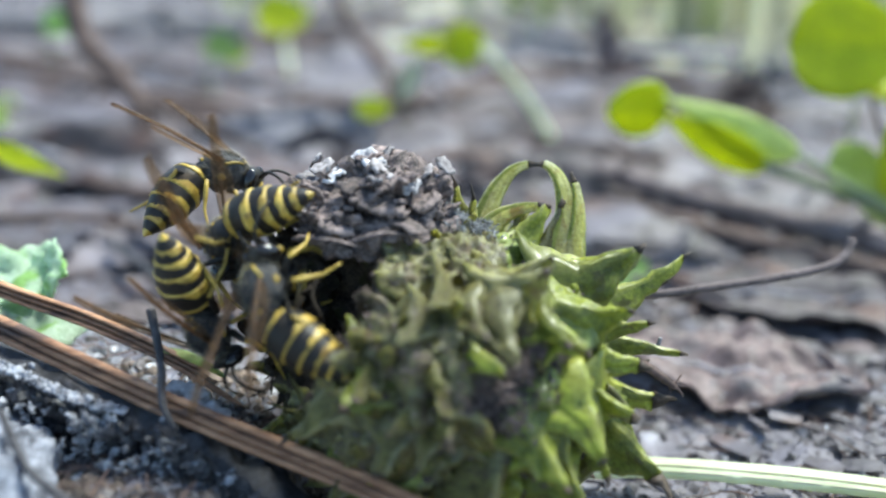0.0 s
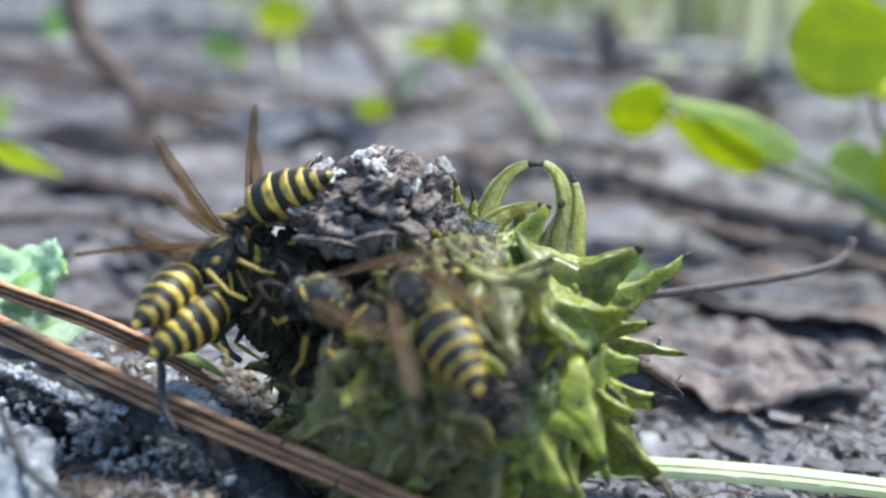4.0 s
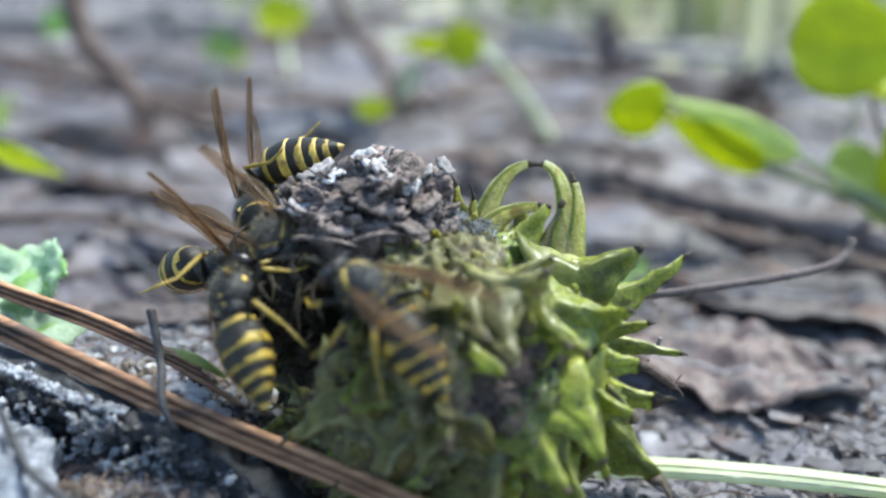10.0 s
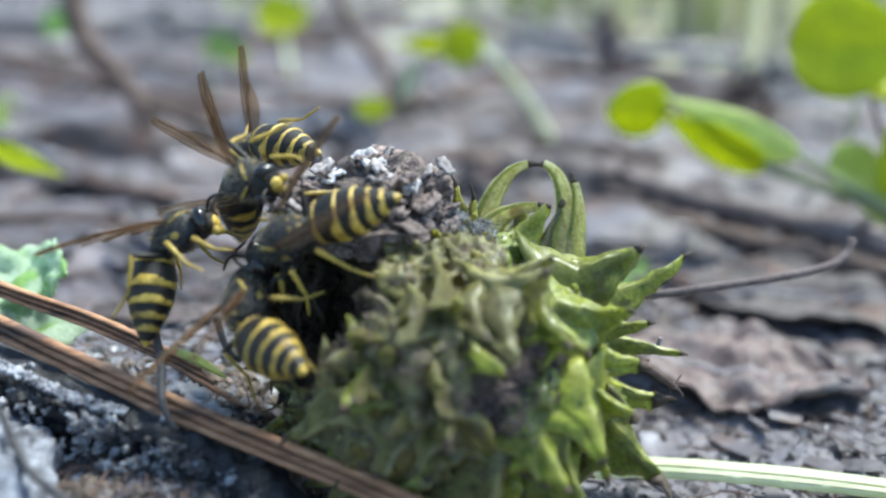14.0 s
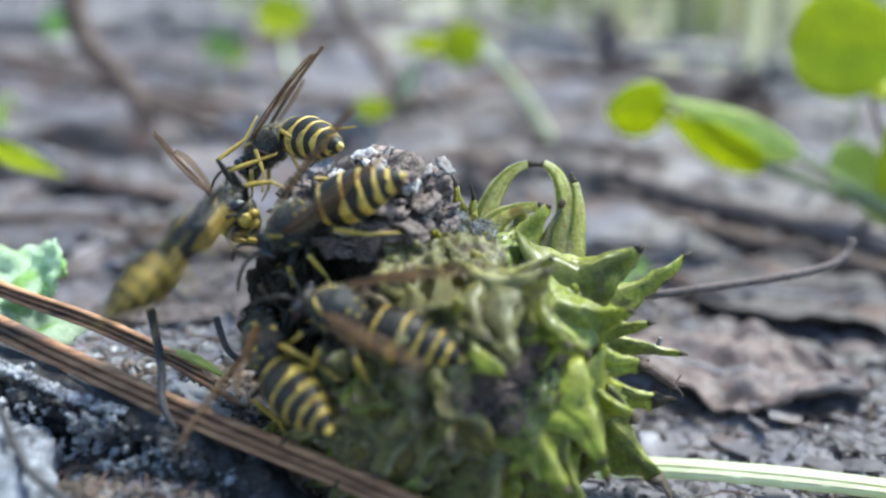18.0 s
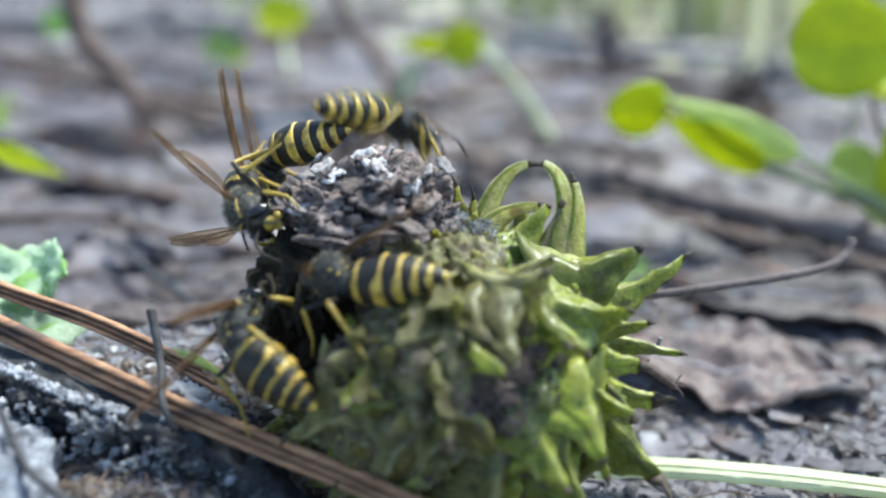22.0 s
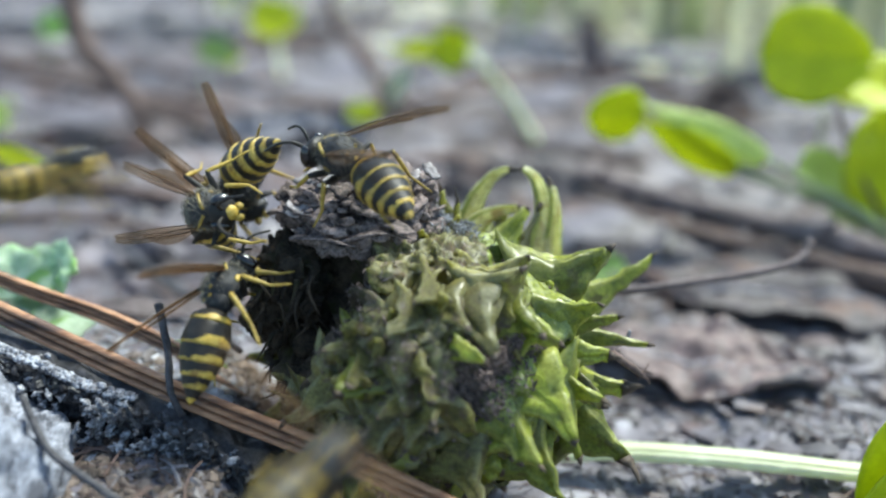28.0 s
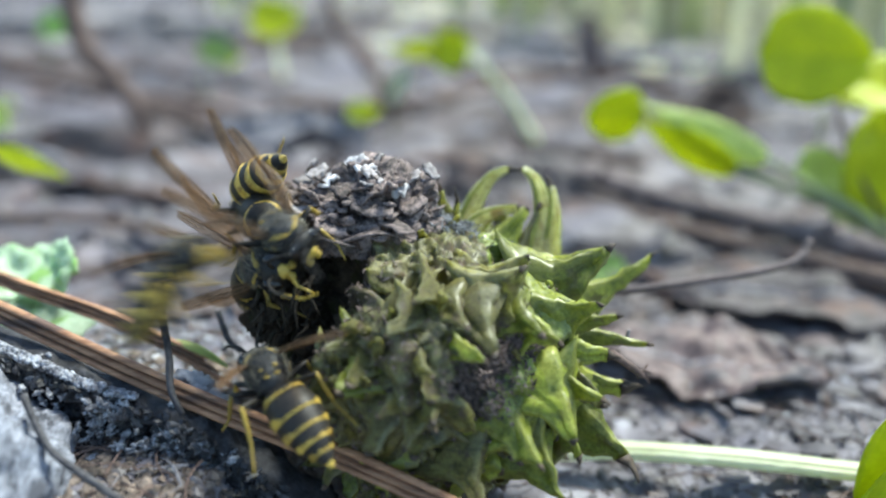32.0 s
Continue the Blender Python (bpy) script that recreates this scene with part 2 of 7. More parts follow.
def ball(bm, c, r, rot=None, sub=3, rough=0.0, size=1.0, index=0):
    """An ellipsoid, roughened by noise."""
    m = Matrix.Translation(c) @ (rot or Matrix()) @ Matrix.Diagonal((*r, 1))
    made = bmesh.ops.create_icosphere(bm, subdivisions=sub, radius=1, matrix=m)["verts"]
    if rough:
        cc = Vector(c)
        for v in made:
            v.co += (v.co - cc).normalized() * rough * rough_noise(v.co + Vector((7.1, 3.3, 1.7)), size)
    if index:
        for v in made:
            for f in v.link_faces:
                f.material_index = index
    return bm


def sheet(bm, nu, nv, place, thick=0.2):
    """A thin closed sheet: place(u, v) gives its middle, u and v in 0..1."""
    rows = []
    for i in range(nu + 1):
        rows.append([Vector(place(i / nu, j / nv)) for j in range(nv + 1)])
    tops, lows = [], []
    for i in range(nu + 1):
        a, b = [], []
        for j in range(nv + 1):
            du = rows[min(i + 1, nu)][j] - rows[max(i - 1, 0)][j]
            dv = rows[i][min(j + 1, nv)] - rows[i][max(j - 1, 0)]
            nor = du.cross(dv)
            nor = nor.normalized() if nor.length > 1e-9 else Vector((0, 0, 1))
            a.append(bm.verts.new(rows[i][j] + nor * thick / 2))
            b.append(bm.verts.new(rows[i][j] - nor * thick / 2))
        tops.append(a)
        lows.append(b)
    for i in range(nu):
        for j in range(nv):
            bm.faces.new((tops[i][j], tops[i + 1][j], tops[i + 1][j + 1], tops[i][j + 1]))
            bm.faces.new((lows[i][j], lows[i][j + 1], lows[i + 1][j + 1], lows[i + 1][j]))
    edge = [(i, 0) for i in range(nu)] + [(nu, j) for j in range(nv)] + [(i, nv) for i in range(nu, 0, -1)] + [(0, j) for j in range(nv, 0, -1)]
    for k in range(len(edge)):
        (a, b), (c, d) = edge[k], edge[(k + 1) % len(edge)]
        bm.faces.new((tops[a][b], lows[a][b], lows[c][d], tops[c][d]))
    return bm


# ---- ground ----
def step(a, b, x):
    t = min(1, max(0, (x - a) / (b - a)))
    return t * t * (3 - 2 * t)


def ground_height(x, y):
    """Millimetres; a low bank rises beside the fruit, and the soil is crumbly everywhere."""
    near = 1 - step(120, 420, math.hypot(x, y))
    bank = 9.2 * step(-9, -17, x) * (1 - step(16, 34, y)) * step(-50, -24, y)
    rub = 1.6 * noise.noise(Vector((x / 17, y / 17, 0.3))) + 0.7 * noise.noise(Vector((x / 5, y / 5, 1.3)))
    rub += 0.35 * noise.noise(Vector((x / 1.8, y / 1.8, 2.3))) * near
    ridge = 2.2 * (1 - abs(noise.noise(Vector((x / 60, y / 26, 5.3))))) ** 3 * step(30, 90, y)
    far = 12 * noise.noise(Vector((x / 400, y / 400, 9.3))) * step(250, 900, math.hypot(x, y))
    return bank + rub * (0.4 + 0.6 * step(9, 22, math.hypot(x, y + 2))) + ridge + far - 0.6


def build_ground():
    verts, faces = [], []
    # rings of growing size out to the horizon, fine beside the fruit
    radii = [0.0]
    r = 0.0
    while r < 160:
        r += 0.9 + r * 0.006
        radii.append(r)
    while r < 60000:
        r *= 1.16
        radii.append(r)
    sides = 260
    for q in radii:
        for k in range(sides):
            a = 2 * math.pi * k / sides
            x, y = q * math.cos(a), 20 + q * math.sin(a)
            verts.append((x * MM, y * MM, ground_height(x, y) * MM))
    for i in range(len(radii) - 1):
        for k in range(sides):
            faces.append((i * sides + k, (i + 1) * sides + k, (i + 1) * sides + (k + 1) % sides, i * sides + (k + 1) % sides))
    me = bpy.data.meshes.new("ground")
    me.from_pydata(verts, [], faces)
    me.materials.append(SOIL)
    me.polygons.foreach_set("use_smooth", [True] * len(me.polygons))
    tagged(new("ground", me), label="grey-brown crumbly woodland soil with fine litter", category="ground", kind="structure")


build_ground()


# ---- the fruit ----
FRUIT_C = Vector((0, 0, 14))
HOLE = Vector((-0.82, -0.28, 0.50)).normalized()
SEAM = [v.normalized() for v in (Vector((0.66, -0.60, 0.42)), Vector((0.58, -0.71, 0.38)), Vector((0.51, -0.78, 0.35)), Vector((0.41, -0.86, 0.28)), Vector((0.32, -0.92, 0.22)), Vector((0.26, -0.95, 0.13)), Vector((0.20, -0.98, 0.03)), Vector((0.22, -0.96, -0.14)), Vector((0.26, -0.92, -0.28)))]


def fruit_radius(d):
    """Distance of the rind from the centre, in a direction; lumpy, eaten hollow on one side."""
    p = d * 12.0
    r = 12.0 + 1.0 * noise.noise(p / 4.2) + 1.5 * abs(noise.noise(p / 2.8 + Vector((3, 1, 4)))) + 0.42 * noise.noise(p / 1.2) + 0.12 * noise.noise(p / 0.45)
    r += 1.1 * (0.35 - abs(noise.noise(p / 1.7 + Vector((2, 7, 1))))) * step(0.3, -0.3, d.y)
    r -= 2.3 * step(0.42, 0.85, d.z + 0.12 * d.x)
    a = math.degrees(d.angle(HOLE)) + 6 * noise.noise(p / 3.0 + Vector((9, 9, 2)))
    r -= 4.6 * step(34, 16, a)
    seam = math.degrees(math.acos(min(1, max(d.dot(s) for s in SEAM)))) + 6 * noise.noise(p / 1.6)
    r -= 1.1 * step(11, 4, seam)
    return r, a, seam


def crumple(bm, much):
    """Folds and dents over a fleshy part, the same in space for parts that meet."""
    for v in bm.verts:
        p = v.co
        v.co = p + much * Vector((rough_noise(p, 1.3), rough_noise(p + Vector((31, 0, 0)), 1.3), rough_noise(p + Vector((0, 31, 0)), 1.3))) \
            + 0.4 * much * Vector((rough_noise(p, 0.5), rough_noise(p + Vector((17, 0, 0)), 0.5), rough_noise(p + Vector((0, 17, 0)), 0.5)))


def spine(fruit, base, tip, width, sag=(0, 0, 0), flat=0.5, material=None, dry=0.16, flare=0.9):
    """A horn of the fruit with a broad winged foot and a dried, darker tip."""
    material = material or SPINE
    b, t = Vector(base), Vector(tip)
    b = b + (FRUIT_C - b).normalized() * 1.2
    mid = (b + t) / 2 + Vector(sag)
    pts = []
    for k in range(13):
        s = k / 12
        pts.append(b * (1 - s) ** 2 + mid * 2 * s * (1 - s) + t * s * s)
    up = Vector((0, -0.9, 0.42)) + 0.5 * (b - FRUIT_C).normalized()
    cut = min(11, max(2, round(12 * (1 - dry))))

    def rad(s):
        return width * (0.09 + 0.60 * (1 - s) ** 1.15 + flare * max(0, 1 - s * 1.7) ** 2.2)
    bm = bmesh.new()
    tube(bm, pts[:cut + 1], lambda s: rad(s * cut / 12), 24, flat * 0.65, up, wobble=0.35, groove=0.22, ridge=True)
    crumple(bm, 0.16 + 0.10 * width)
    horn = part("spine", bm, (material, RIDGE_OLIVE if material == SPINE_OLIVE else PULP if material == PULP else RIDGE_PALE if material == FOLD_PALE else RIDGE), fruit)
    bm = bmesh.new()
    tube(bm, pts[cut:], lambda s: rad((cut + s * (12 - cut)) / 12) * (1.03 - 0.6 * s), 8, 0.8, up, wobble=0.2)
    crumple(bm, 0.16 + 0.10 * width)
    part("dry_tip", bm, SPINE_DRY, horn, "dark dried tip")
    return horn


def curved_horn(fruit, pts, width, material, flat=0.5, dry=0.14):
    """A slender horn that follows a curve, with pale ridges and a dried tip."""
    path = smooth_path(pts, 6)
    n = len(path) - 1
    cut = round(n * (1 - dry))
    up = Vector((0, -0.9, 0.42))
    bm = bmesh.new()
    tube(bm, path[:cut + 1], lambda s: width * (0.16 + 0.84 * (1 - s * cut / n) ** 1.5), 24, flat, up, wobble=0.12, groove=0.2, ridge=True)
    horn = part("spine", bm, (material, RIDGE_OLIVE if material == SPINE_OLIVE else RIDGE), fruit)
    bm = bmesh.new()
    tube(bm, path[cut:], lambda s: width * (0.17 + 0.84 * (1 - (cut + s * (n - cut)) / n) ** 1.5) * (1.1 - 0.5 * s), 10, flat, up, wobble=0.2)
    part("dry_tip", bm, SPINE_DRY, horn, "dark dried tip")


def build_fruit():
    fruit = tagged(empty("spiny_fruit"), label="half-eaten green spiny fruit with a dark hollow, on soil", category="fruit")
    bm = bmesh.new()
    bmesh.ops.create_icosphere(bm, subdivisions=7, radius=1)
    tone = {}
    for v in bm.verts:
        d = v.co.normalized()
        r, a, seam = fruit_radius(d)
        tone[v.index] = (a, seam)
        v.co = FRUIT_C + d * r
    for f in bm.faces:
        a = sum(tone[v.index][0] for v in f.verts) / 3
        s = sum(tone[v.index][1] for v in f.verts) / 3
        c = f.calc_center_median() - FRUIT_C
        fresh = c.x + 2.5 * noise.noise(c / 3.0) > 5.0
        f.material_index = 1 if a < 34 else 2 if s < 5 else 3 if fresh else 0
    part("rind", bm, (RIND, FLESH, GAP, RIND_GREEN), fruit)
    # horns that stand clear on the crown and the flank: foot, tip, width, sag, flatness
    G, O, PALE = SPINE, SPINE_OLIVE, FOLD_PALE
    for base, tip, w, sag, flat, m, dry in [
        ((8.6, -1.8, 19.8), (15.7, -0.6, 23.2), 3.7, (0.9, 0, -0.3), 0.42, G, 0.10),
        ((9.8, 1.2, 19.3), (15.2, 1.4, 22.2), 2.8, (0.6, 0, 0.2), 0.4, G, 0.12),
        ((12.6, 1.2, 16.7), (20.7, 4.8, 20.5), 2.0, (0.6, 0, -0.8), 0.4, G, 0.08),
        ((12.2, 2.6, 16.4), (18.9, 3.9, 18.3), 1.7, (0.4, 0, 0.4), 0.5, G, 0.16),
        ((4.8, -6.0, 21.4), (8.0, -5.4, 24.2), 2.9, (0.8, -1.2, 0.8), 0.45, O, 0.12),
        ((4.6, -9.2, 21.2), (5.2, -11.9, 19.4), 1.0, (0.6, -1.4, 0.6), 0.6, O, 0.06),
        ((0.8, -10.0, 20.4), (4.1, -12.4, 19.7), 1.7, (0.2, -1.0, -0.2), 0.5, O, 0.08),
        ((12.2, -0.8, 14.6), (19.2, -1.9, 14.6), 1.6, (0.6, 0, 0.9), 0.5, G, 0.12),
        ((10.2, -5.4, 16.2), (15.6, -5.9, 15.6), 2.5, (0.4, 0, 0.5), 0.6, G, 0.17),
        ((11.6, -4.9, 12.4), (18.3, -3.4, 11.6), 2.6, (0.4, 0, -0.2), 0.6, G, 0.24),
        ((8.8, -8.8, 15.4), (11.2, -12.7, 12.2), 2.6, (1.0, -1.6, 0.8), 0.5, G, 0.10),
        ((12.8, -4.5, 8.6), (17.1, -9.4, 6.4), 2.3, (1.6, -0.4, 0.9), 0.5, G, 0.34),
        ((-3.4, -11.4, 16.9), (-7.2, -12.1, 17.2), 1.3, (0.4, -0.5, -0.1), 0.5, PALE, 0.05),
        ((-5.8, -10.6, 16.2), (-10.7, -10.2, 12.1), 2.6, (0.2, -0.8, 0.5), 0.4, PALE, 0.05),
        ((-2.4, -12.1, 15.0), (-4.0, -14.2, 12.0), 2.6, (0, -0.6, 0.4), 0.4, PALE, 0.04),
        ((-0.4, -12.2, 15.4), (-3.4, -14.4, 15.6), 1.7, (0, -0.6, 0.5), 0.4, O, 0.05),
        ((1.4, -10.9, 19.9), (4.6, -13.2, 19.3), 1.7, (0, -0.5, 0.5), 0.4, G, 0.05),
        ((3.6, -8.6, 22.3), (5.2, -12.9, 19.4), 2.5, (0.2, -0.9, 0.7), 0.35, PALE, 0.05),
        ((4.6, -7.9, 22.0), (7.6, -7.4, 24.0), 2.7, (0.4, -0.4, 0.6), 0.4, O, 0.14),
        ((9.7, -7.7, 15.4), (12.4, -9.6, 8.2), 3.0, (0.9, -1.0, 0.6), 0.4, G, 0.10),
        ((11.2, -4.4, 13.4), (14.6, -7.0, 11.9), 2.4, (0.2, -0.4, 0.8), 0.45, PALE, 0.08),
        ((-0.4, -9.9, 21.7), (-2.8, -12.6, 21.0), 1.8, (0, -0.4, 0.4), 0.4, PALE, 0.04),
        ((1.6, -9.0, 22.4), (3.3, -12.2, 21.3), 1.8, (0, -0.5, 0.5), 0.4, O, 0.06),
        ((-1.4, -11.2, 19.2), (0.7, -14.0, 18.6), 1.9, (0, -0.4, 0.4), 0.4, O, 0.05),
        ((0.4, -12.3, 15.0), (-1.4, -14.9, 13.0), 2.2, (0, -0.4, 0.5), 0.4, PALE, 0.05),
        ((6.0, -10.8, 13.8), (7.4, -13.6, 11.0), 2.4, (0.2, -0.4, 0.5), 0.4, G, 0.08),
        ((-4.8, -10.0, 19.2), (-7.2, -11.7, 19.4), 1.5, (0, -0.4, 0.4), 0.45, PALE, 0.05),
        ((1.2, -8.2, 23.2), (-0.8, -11.2, 23.0), 1.6, (0, -0.3, 0.4), 0.4, O, 0.05),
        ((7.0, -7.7, 20.8), (8.8, -10.6, 19.8), 1.9, (0.2, -0.3, 0.5), 0.4, G, 0.08),
        ((6.4, -10.5, 12.4), (8.6, -14.6, 11.2), 2.8, (0, -0.4, 0.8), 0.55, G, 0.12),
        ((8.2, -9.6, 9.4), (10.8, -13.2, 7.2), 2.7, (0.4, -0.6, 0.6), 0.55, G, 0.12),
        ((3.2, -12.0, 10.2), (4.4, -15.6, 8.2), 2.4, (0, -0.4, 0.6), 0.55, O, 0.12),
        ((12.6, 0.6, 12.0), (17.0, 0.8, 12.6), 2.0, (0.2, 0, 0.8), 0.55, G, 0.14),
        ((1.8, 4.6, 24.2), (0.9, 4.6, 27.6), 0.9, (0.5, 0, 0.2), 0.6, O, 0.3),
        ((2.6, 4.4, 23.6), (2.5, 4.8, 26.3), 0.8, (0.7, 0, 0), 0.6, O, 0.3),
        ((0.2, -8.2, 22.2), (2.2, -10.3, 22.6), 1.6, (0, -0.6, 0.5), 0.5, O, 0.1),
        ((7.4, -7.6, 19.4), (10.2, -10.2, 19.2), 2.2, (0.3, -0.3, 0.7), 0.5, G, 0.1),
        ((10.6, -7.0, 13.6), (14.2, -9.8, 13.8), 2.0, (0.3, 0, 0.7), 0.5, G, 0.14),
        ((-5.2, -10.0, 10.6), (-7.6, -13.0, 8.4), 2.2, (0, -0.5, 0.5), 0.5, O, 0.1),
        ((0.4, -12.4, 15.6), (0.9, -15.0, 14.6), 1.7, (0, 0, 0.8), 0.5, O, 0.1),
    ]:
        spine(fruit, base, tip, w, sag, flat, m, dry, 0.9)
    # two horns that meet in a loop, one that crosses below, one upright
    curved_horn(fruit, [(2.4, 6.0, 19.6), (3.5, 7.3, 21.9), (4.6, 8.5, 24.2), (5.9, 9.2, 25.8), (7.3, 9.4, 26.5), (8.6, 9.4, 26.5)], 1.4, SPINE_PALE, 0.4, 0.16)
    curved_horn(fruit, [(9.2, 4.8, 17.0), (10.0, 6.6, 20.0), (10.6, 7.9, 22.8), (10.2, 8.8, 25.0), (9.4, 9.3, 26.2), (8.5, 9.5, 26.6)], 1.65, SPINE_PALE, 0.35, 0.08)
    curved_horn(fruit, [(10.6, 5.6, 17.0), (11.2, 6.9, 20.2), (11.6, 7.8, 22.6), (11.5, 8.6, 24.6), (11.1, 9.2, 25.9)], 1.3, SPINE_PALE, 0.4, 0.16)
    curved_horn(fruit, [(2.6, 4.6, 18.4), (3.4, 5.8, 20.8), (4.8, 6.8, 22.6), (7.1, 7.4, 23.4), (9.4, 7.6, 23.4)], 1.8, SPINE_PALE, 0.45, 0.14)
    spine(fruit, (5.6, 5.0, 17.6), (7.6, 8.2, 23.4), 3.6, (-0.4, 0.2, 0.3), 0.3, FOLD_PALE, 0.02, 0.5)
    spine(fruit, (9.0, 5.0, 17.2), (10.4, 8.2, 23.8), 3.2, (0.2, 0.2, 0.3), 0.3, FOLD_PALE, 0.02, 0.5)
    curved_horn(fruit, [(4.4, 0.6, 18.6), (5.8, 1.6, 20.0), (7.6, 1.9, 21.0), (9.0, 1.8, 20.8)], 2.6, O, 0.5, 0.12)
    # smaller horns over the rest of the rind
    rnd = random.Random(5)
    for k in range(84):
        z = 1 - 2 * (k + 0.5) / 84
        a = k * 2.39996
        d = Vector((math.sqrt(1 - z * z) * math.cos(a), math.sqrt(1 - z * z) * math.sin(a), z))
        if math.degrees(d.angle(HOLE)) < 46 or d.z > 0.62 or d.z < -0.86 or (d.y < -0.25 and d.x < 0.45 and k % 2) or fruit_radius(d)[2] < 10:
            continue
        r = fruit_radius(d)[0]
        out = 2.2 + 2.2 * rnd.random() if d.y > -0.3 else 1.2 + 1.3 * rnd.random()
        b = FRUIT_C + d * (r - 0.6)
        t = FRUIT_C + d * (r + out) + Vector((rnd.uniform(-1, 1), rnd.uniform(-0.6, 0.6), rnd.uniform(-1.4, 0.8)))
        spine(fruit, b, t, rnd.uniform(1.5, 2.6) if d.y > -0.3 else rnd.uniform(2.2, 3.4), (0, 0, 0.5), 0.6, SPINE if d.x > rnd.uniform(0.0, 0.6) else SPINE_OLIVE, 0.05)
    # drooping, chewed horns crowd the flank
    for k in range(56):
        d = Vector((rnd.uniform(-0.7, 0.62), rnd.uniform(-1, -0.35), rnd.uniform(-0.75, 0.62))).normalized()
        if math.degrees(d.angle(HOLE)) < 42 or fruit_radius(d)[2] < 9:
            continue
        r = fruit_radius(d)[0]
        t = FRUIT_C + d * (r + rnd.uniform(0.4, 1.3)) + Vector((rnd.uniform(-2.2, 1.4), rnd.uniform(-0.6, 0.3), rnd.uniform(-1.8, 1.2)))
        spine(fruit, FRUIT_C + d * (r - 0.4), t, rnd.uniform(2.6, 4.4), (0, -0.3, 0.3), rnd.uniform(0.25, 0.5), rnd.choice((O, PULP, PALE, O, SPINE)), 0.04, 0.6)
    # lumps of pulp over the chewed flank, blunt warts among the fresh horns
    lumps = []
    for k in range(10):
        bm = bmesh.new()
        ball(bm, (0, 0, 0), (rnd.uniform(0.7, 1.5), rnd.uniform(0.5, 1.0), rnd.uniform(0.25, 0.5)), None, 4, 0.5, 1.1)
        for v in bm.verts:
            v.co += v.co.normalized() * 0.25 * rough_noise(v.co + Vector((k, 0, 0)), 0.35)
            if v.co.x > 0:
                v.co.z += 0.35 * v.co.x * v.co.x
                v.co.y *= 1 - 0.3 * min(1.6, v.co.x)
        lumps.append(as_mesh("pulp_lump", bm, (PULP, SPINE_OLIVE, PULP, RIND, SPINE)[k % 5]))
    for k in range(95):
        d = Vector((rnd.uniform(-0.75, 1), rnd.uniform(-1, 0.25), rnd.uniform(-0.75, 0.72))).normalized()
        if math.degrees(d.angle(HOLE)) < 38 or fruit_radius(d)[2] < 8:
            continue
        green = d.x > rnd.uniform(0.1, 0.75)
        if green and k % 3:
            continue
        ob = new("pulp_lump", lumps[rnd.choice((4, 9)) if green else rnd.choice((0, 1, 2, 3, 5, 6, 7, 8))])
        ob.parent = fruit
        turn = d.to_track_quat("Z", "Y").to_matrix().to_4x4() @ pose(0, 0, 0, rnd.uniform(-30, 30), rnd.uniform(-40, 10), rnd.uniform(0, 360))
        ob.matrix_basis = Matrix.Translation((FRUIT_C + d * (fruit_radius(d)[0] + rnd.uniform(-0.35, 0.1))) * MM) @ turn
    # dry shreds and grit along the split between both halves
    bm = bmesh.new()
    for k in range(4600):
        i, s = rnd.randrange(8), rnd.random()
        d = (SEAM[i].lerp(SEAM[i + 1], s) + Vector((rnd.gauss(0, 0.085), rnd.gauss(0, 0.06), rnd.gauss(0, 0.085)))).normalized()
        if k >= 3000:
            d = Vector((rnd.uniform(-0.55, 0.6), rnd.uniform(-1, -0.3), rnd.uniform(-0.7, 0.75))).normalized()
        p = FRUIT_C + d * (fruit_radius(d)[0] + rnd.uniform(-0.1, 0.35))
        q = Vector((rnd.gauss(0, 1), rnd.gauss(0, 1), rnd.gauss(0, 1))).normalized()
        l, w = rnd.uniform(0.12, 0.6), rnd.uniform(0.04, 0.12)
        o = q.cross(d).normalized() * w
        vs = [bm.verts.new(p + x) for x in (q * l, o, -q * l, -o, d * w * 1.4, -d * w)]
        for a, b in ((0, 1), (1, 2), (2, 3), (3, 0)):
            bm.faces.new((vs[a], vs[b], vs[4]))
            bm.faces.new((vs[b], vs[a], vs[5]))
    tagged(part("dry_shred", bm, GRIT, fruit, "brown dry shreds along the split", smooth=False), kind="stuff")
    # fine pale hairs over the rind, thicker on the chewed flank
    verts, faces = [], []
    for k in range(9000):
        d = Vector((rnd.uniform(-0.8, 1), rnd.uniform(-1, 0.3), rnd.uniform(-0.8, 0.85))).normalized()
        if math.degrees(d.angle(HOLE)) < 40 or (d.x > 0.55 and k % 3):
            continue
        p = FRUIT_C + d * (fruit_radius(d)[0] + rnd.uniform(-0.1, 0.25))
        q = (d * 0.7 + Vector((rnd.gauss(0, 0.6), rnd.gauss(0, 0.6), rnd.gauss(0, 0.6)))).normalized()
        l, w = rnd.uniform(0.2, 0.75), rnd.uniform(0.02, 0.045)
        o = q.cross(Vector((rnd.random(), rnd.random(), 0.3))).normalized() * w
        e = q.cross(o).normalized() * w
        i = len(verts)
        verts.extend([(p + o) * MM, (p - o * 0.5 + e) * MM, (p - o * 0.5 - e) * MM, (p + q * l) * MM])
        faces.extend([(i, i + 1, i + 3), (i + 1, i + 2, i + 3), (i + 2, i, i + 3)])
    me = bpy.data.meshes.new("hair")
    me.from_pydata([tuple(v) for v in verts], [], faces)
    me.materials.append(RIND_HAIR)
    tagged(part("hair", me, None, fruit, "fine pale hairs on the rind"), kind="stuff")
    # torn, dried top
    bm = bmesh.new()
    ball(bm, (-5.2, 2.6, 24.5), (6.4, 5.0, 2.2), Euler((radians(8), radians(3), 0)).to_matrix().to_4x4(), 6, 1.8, 1.7)
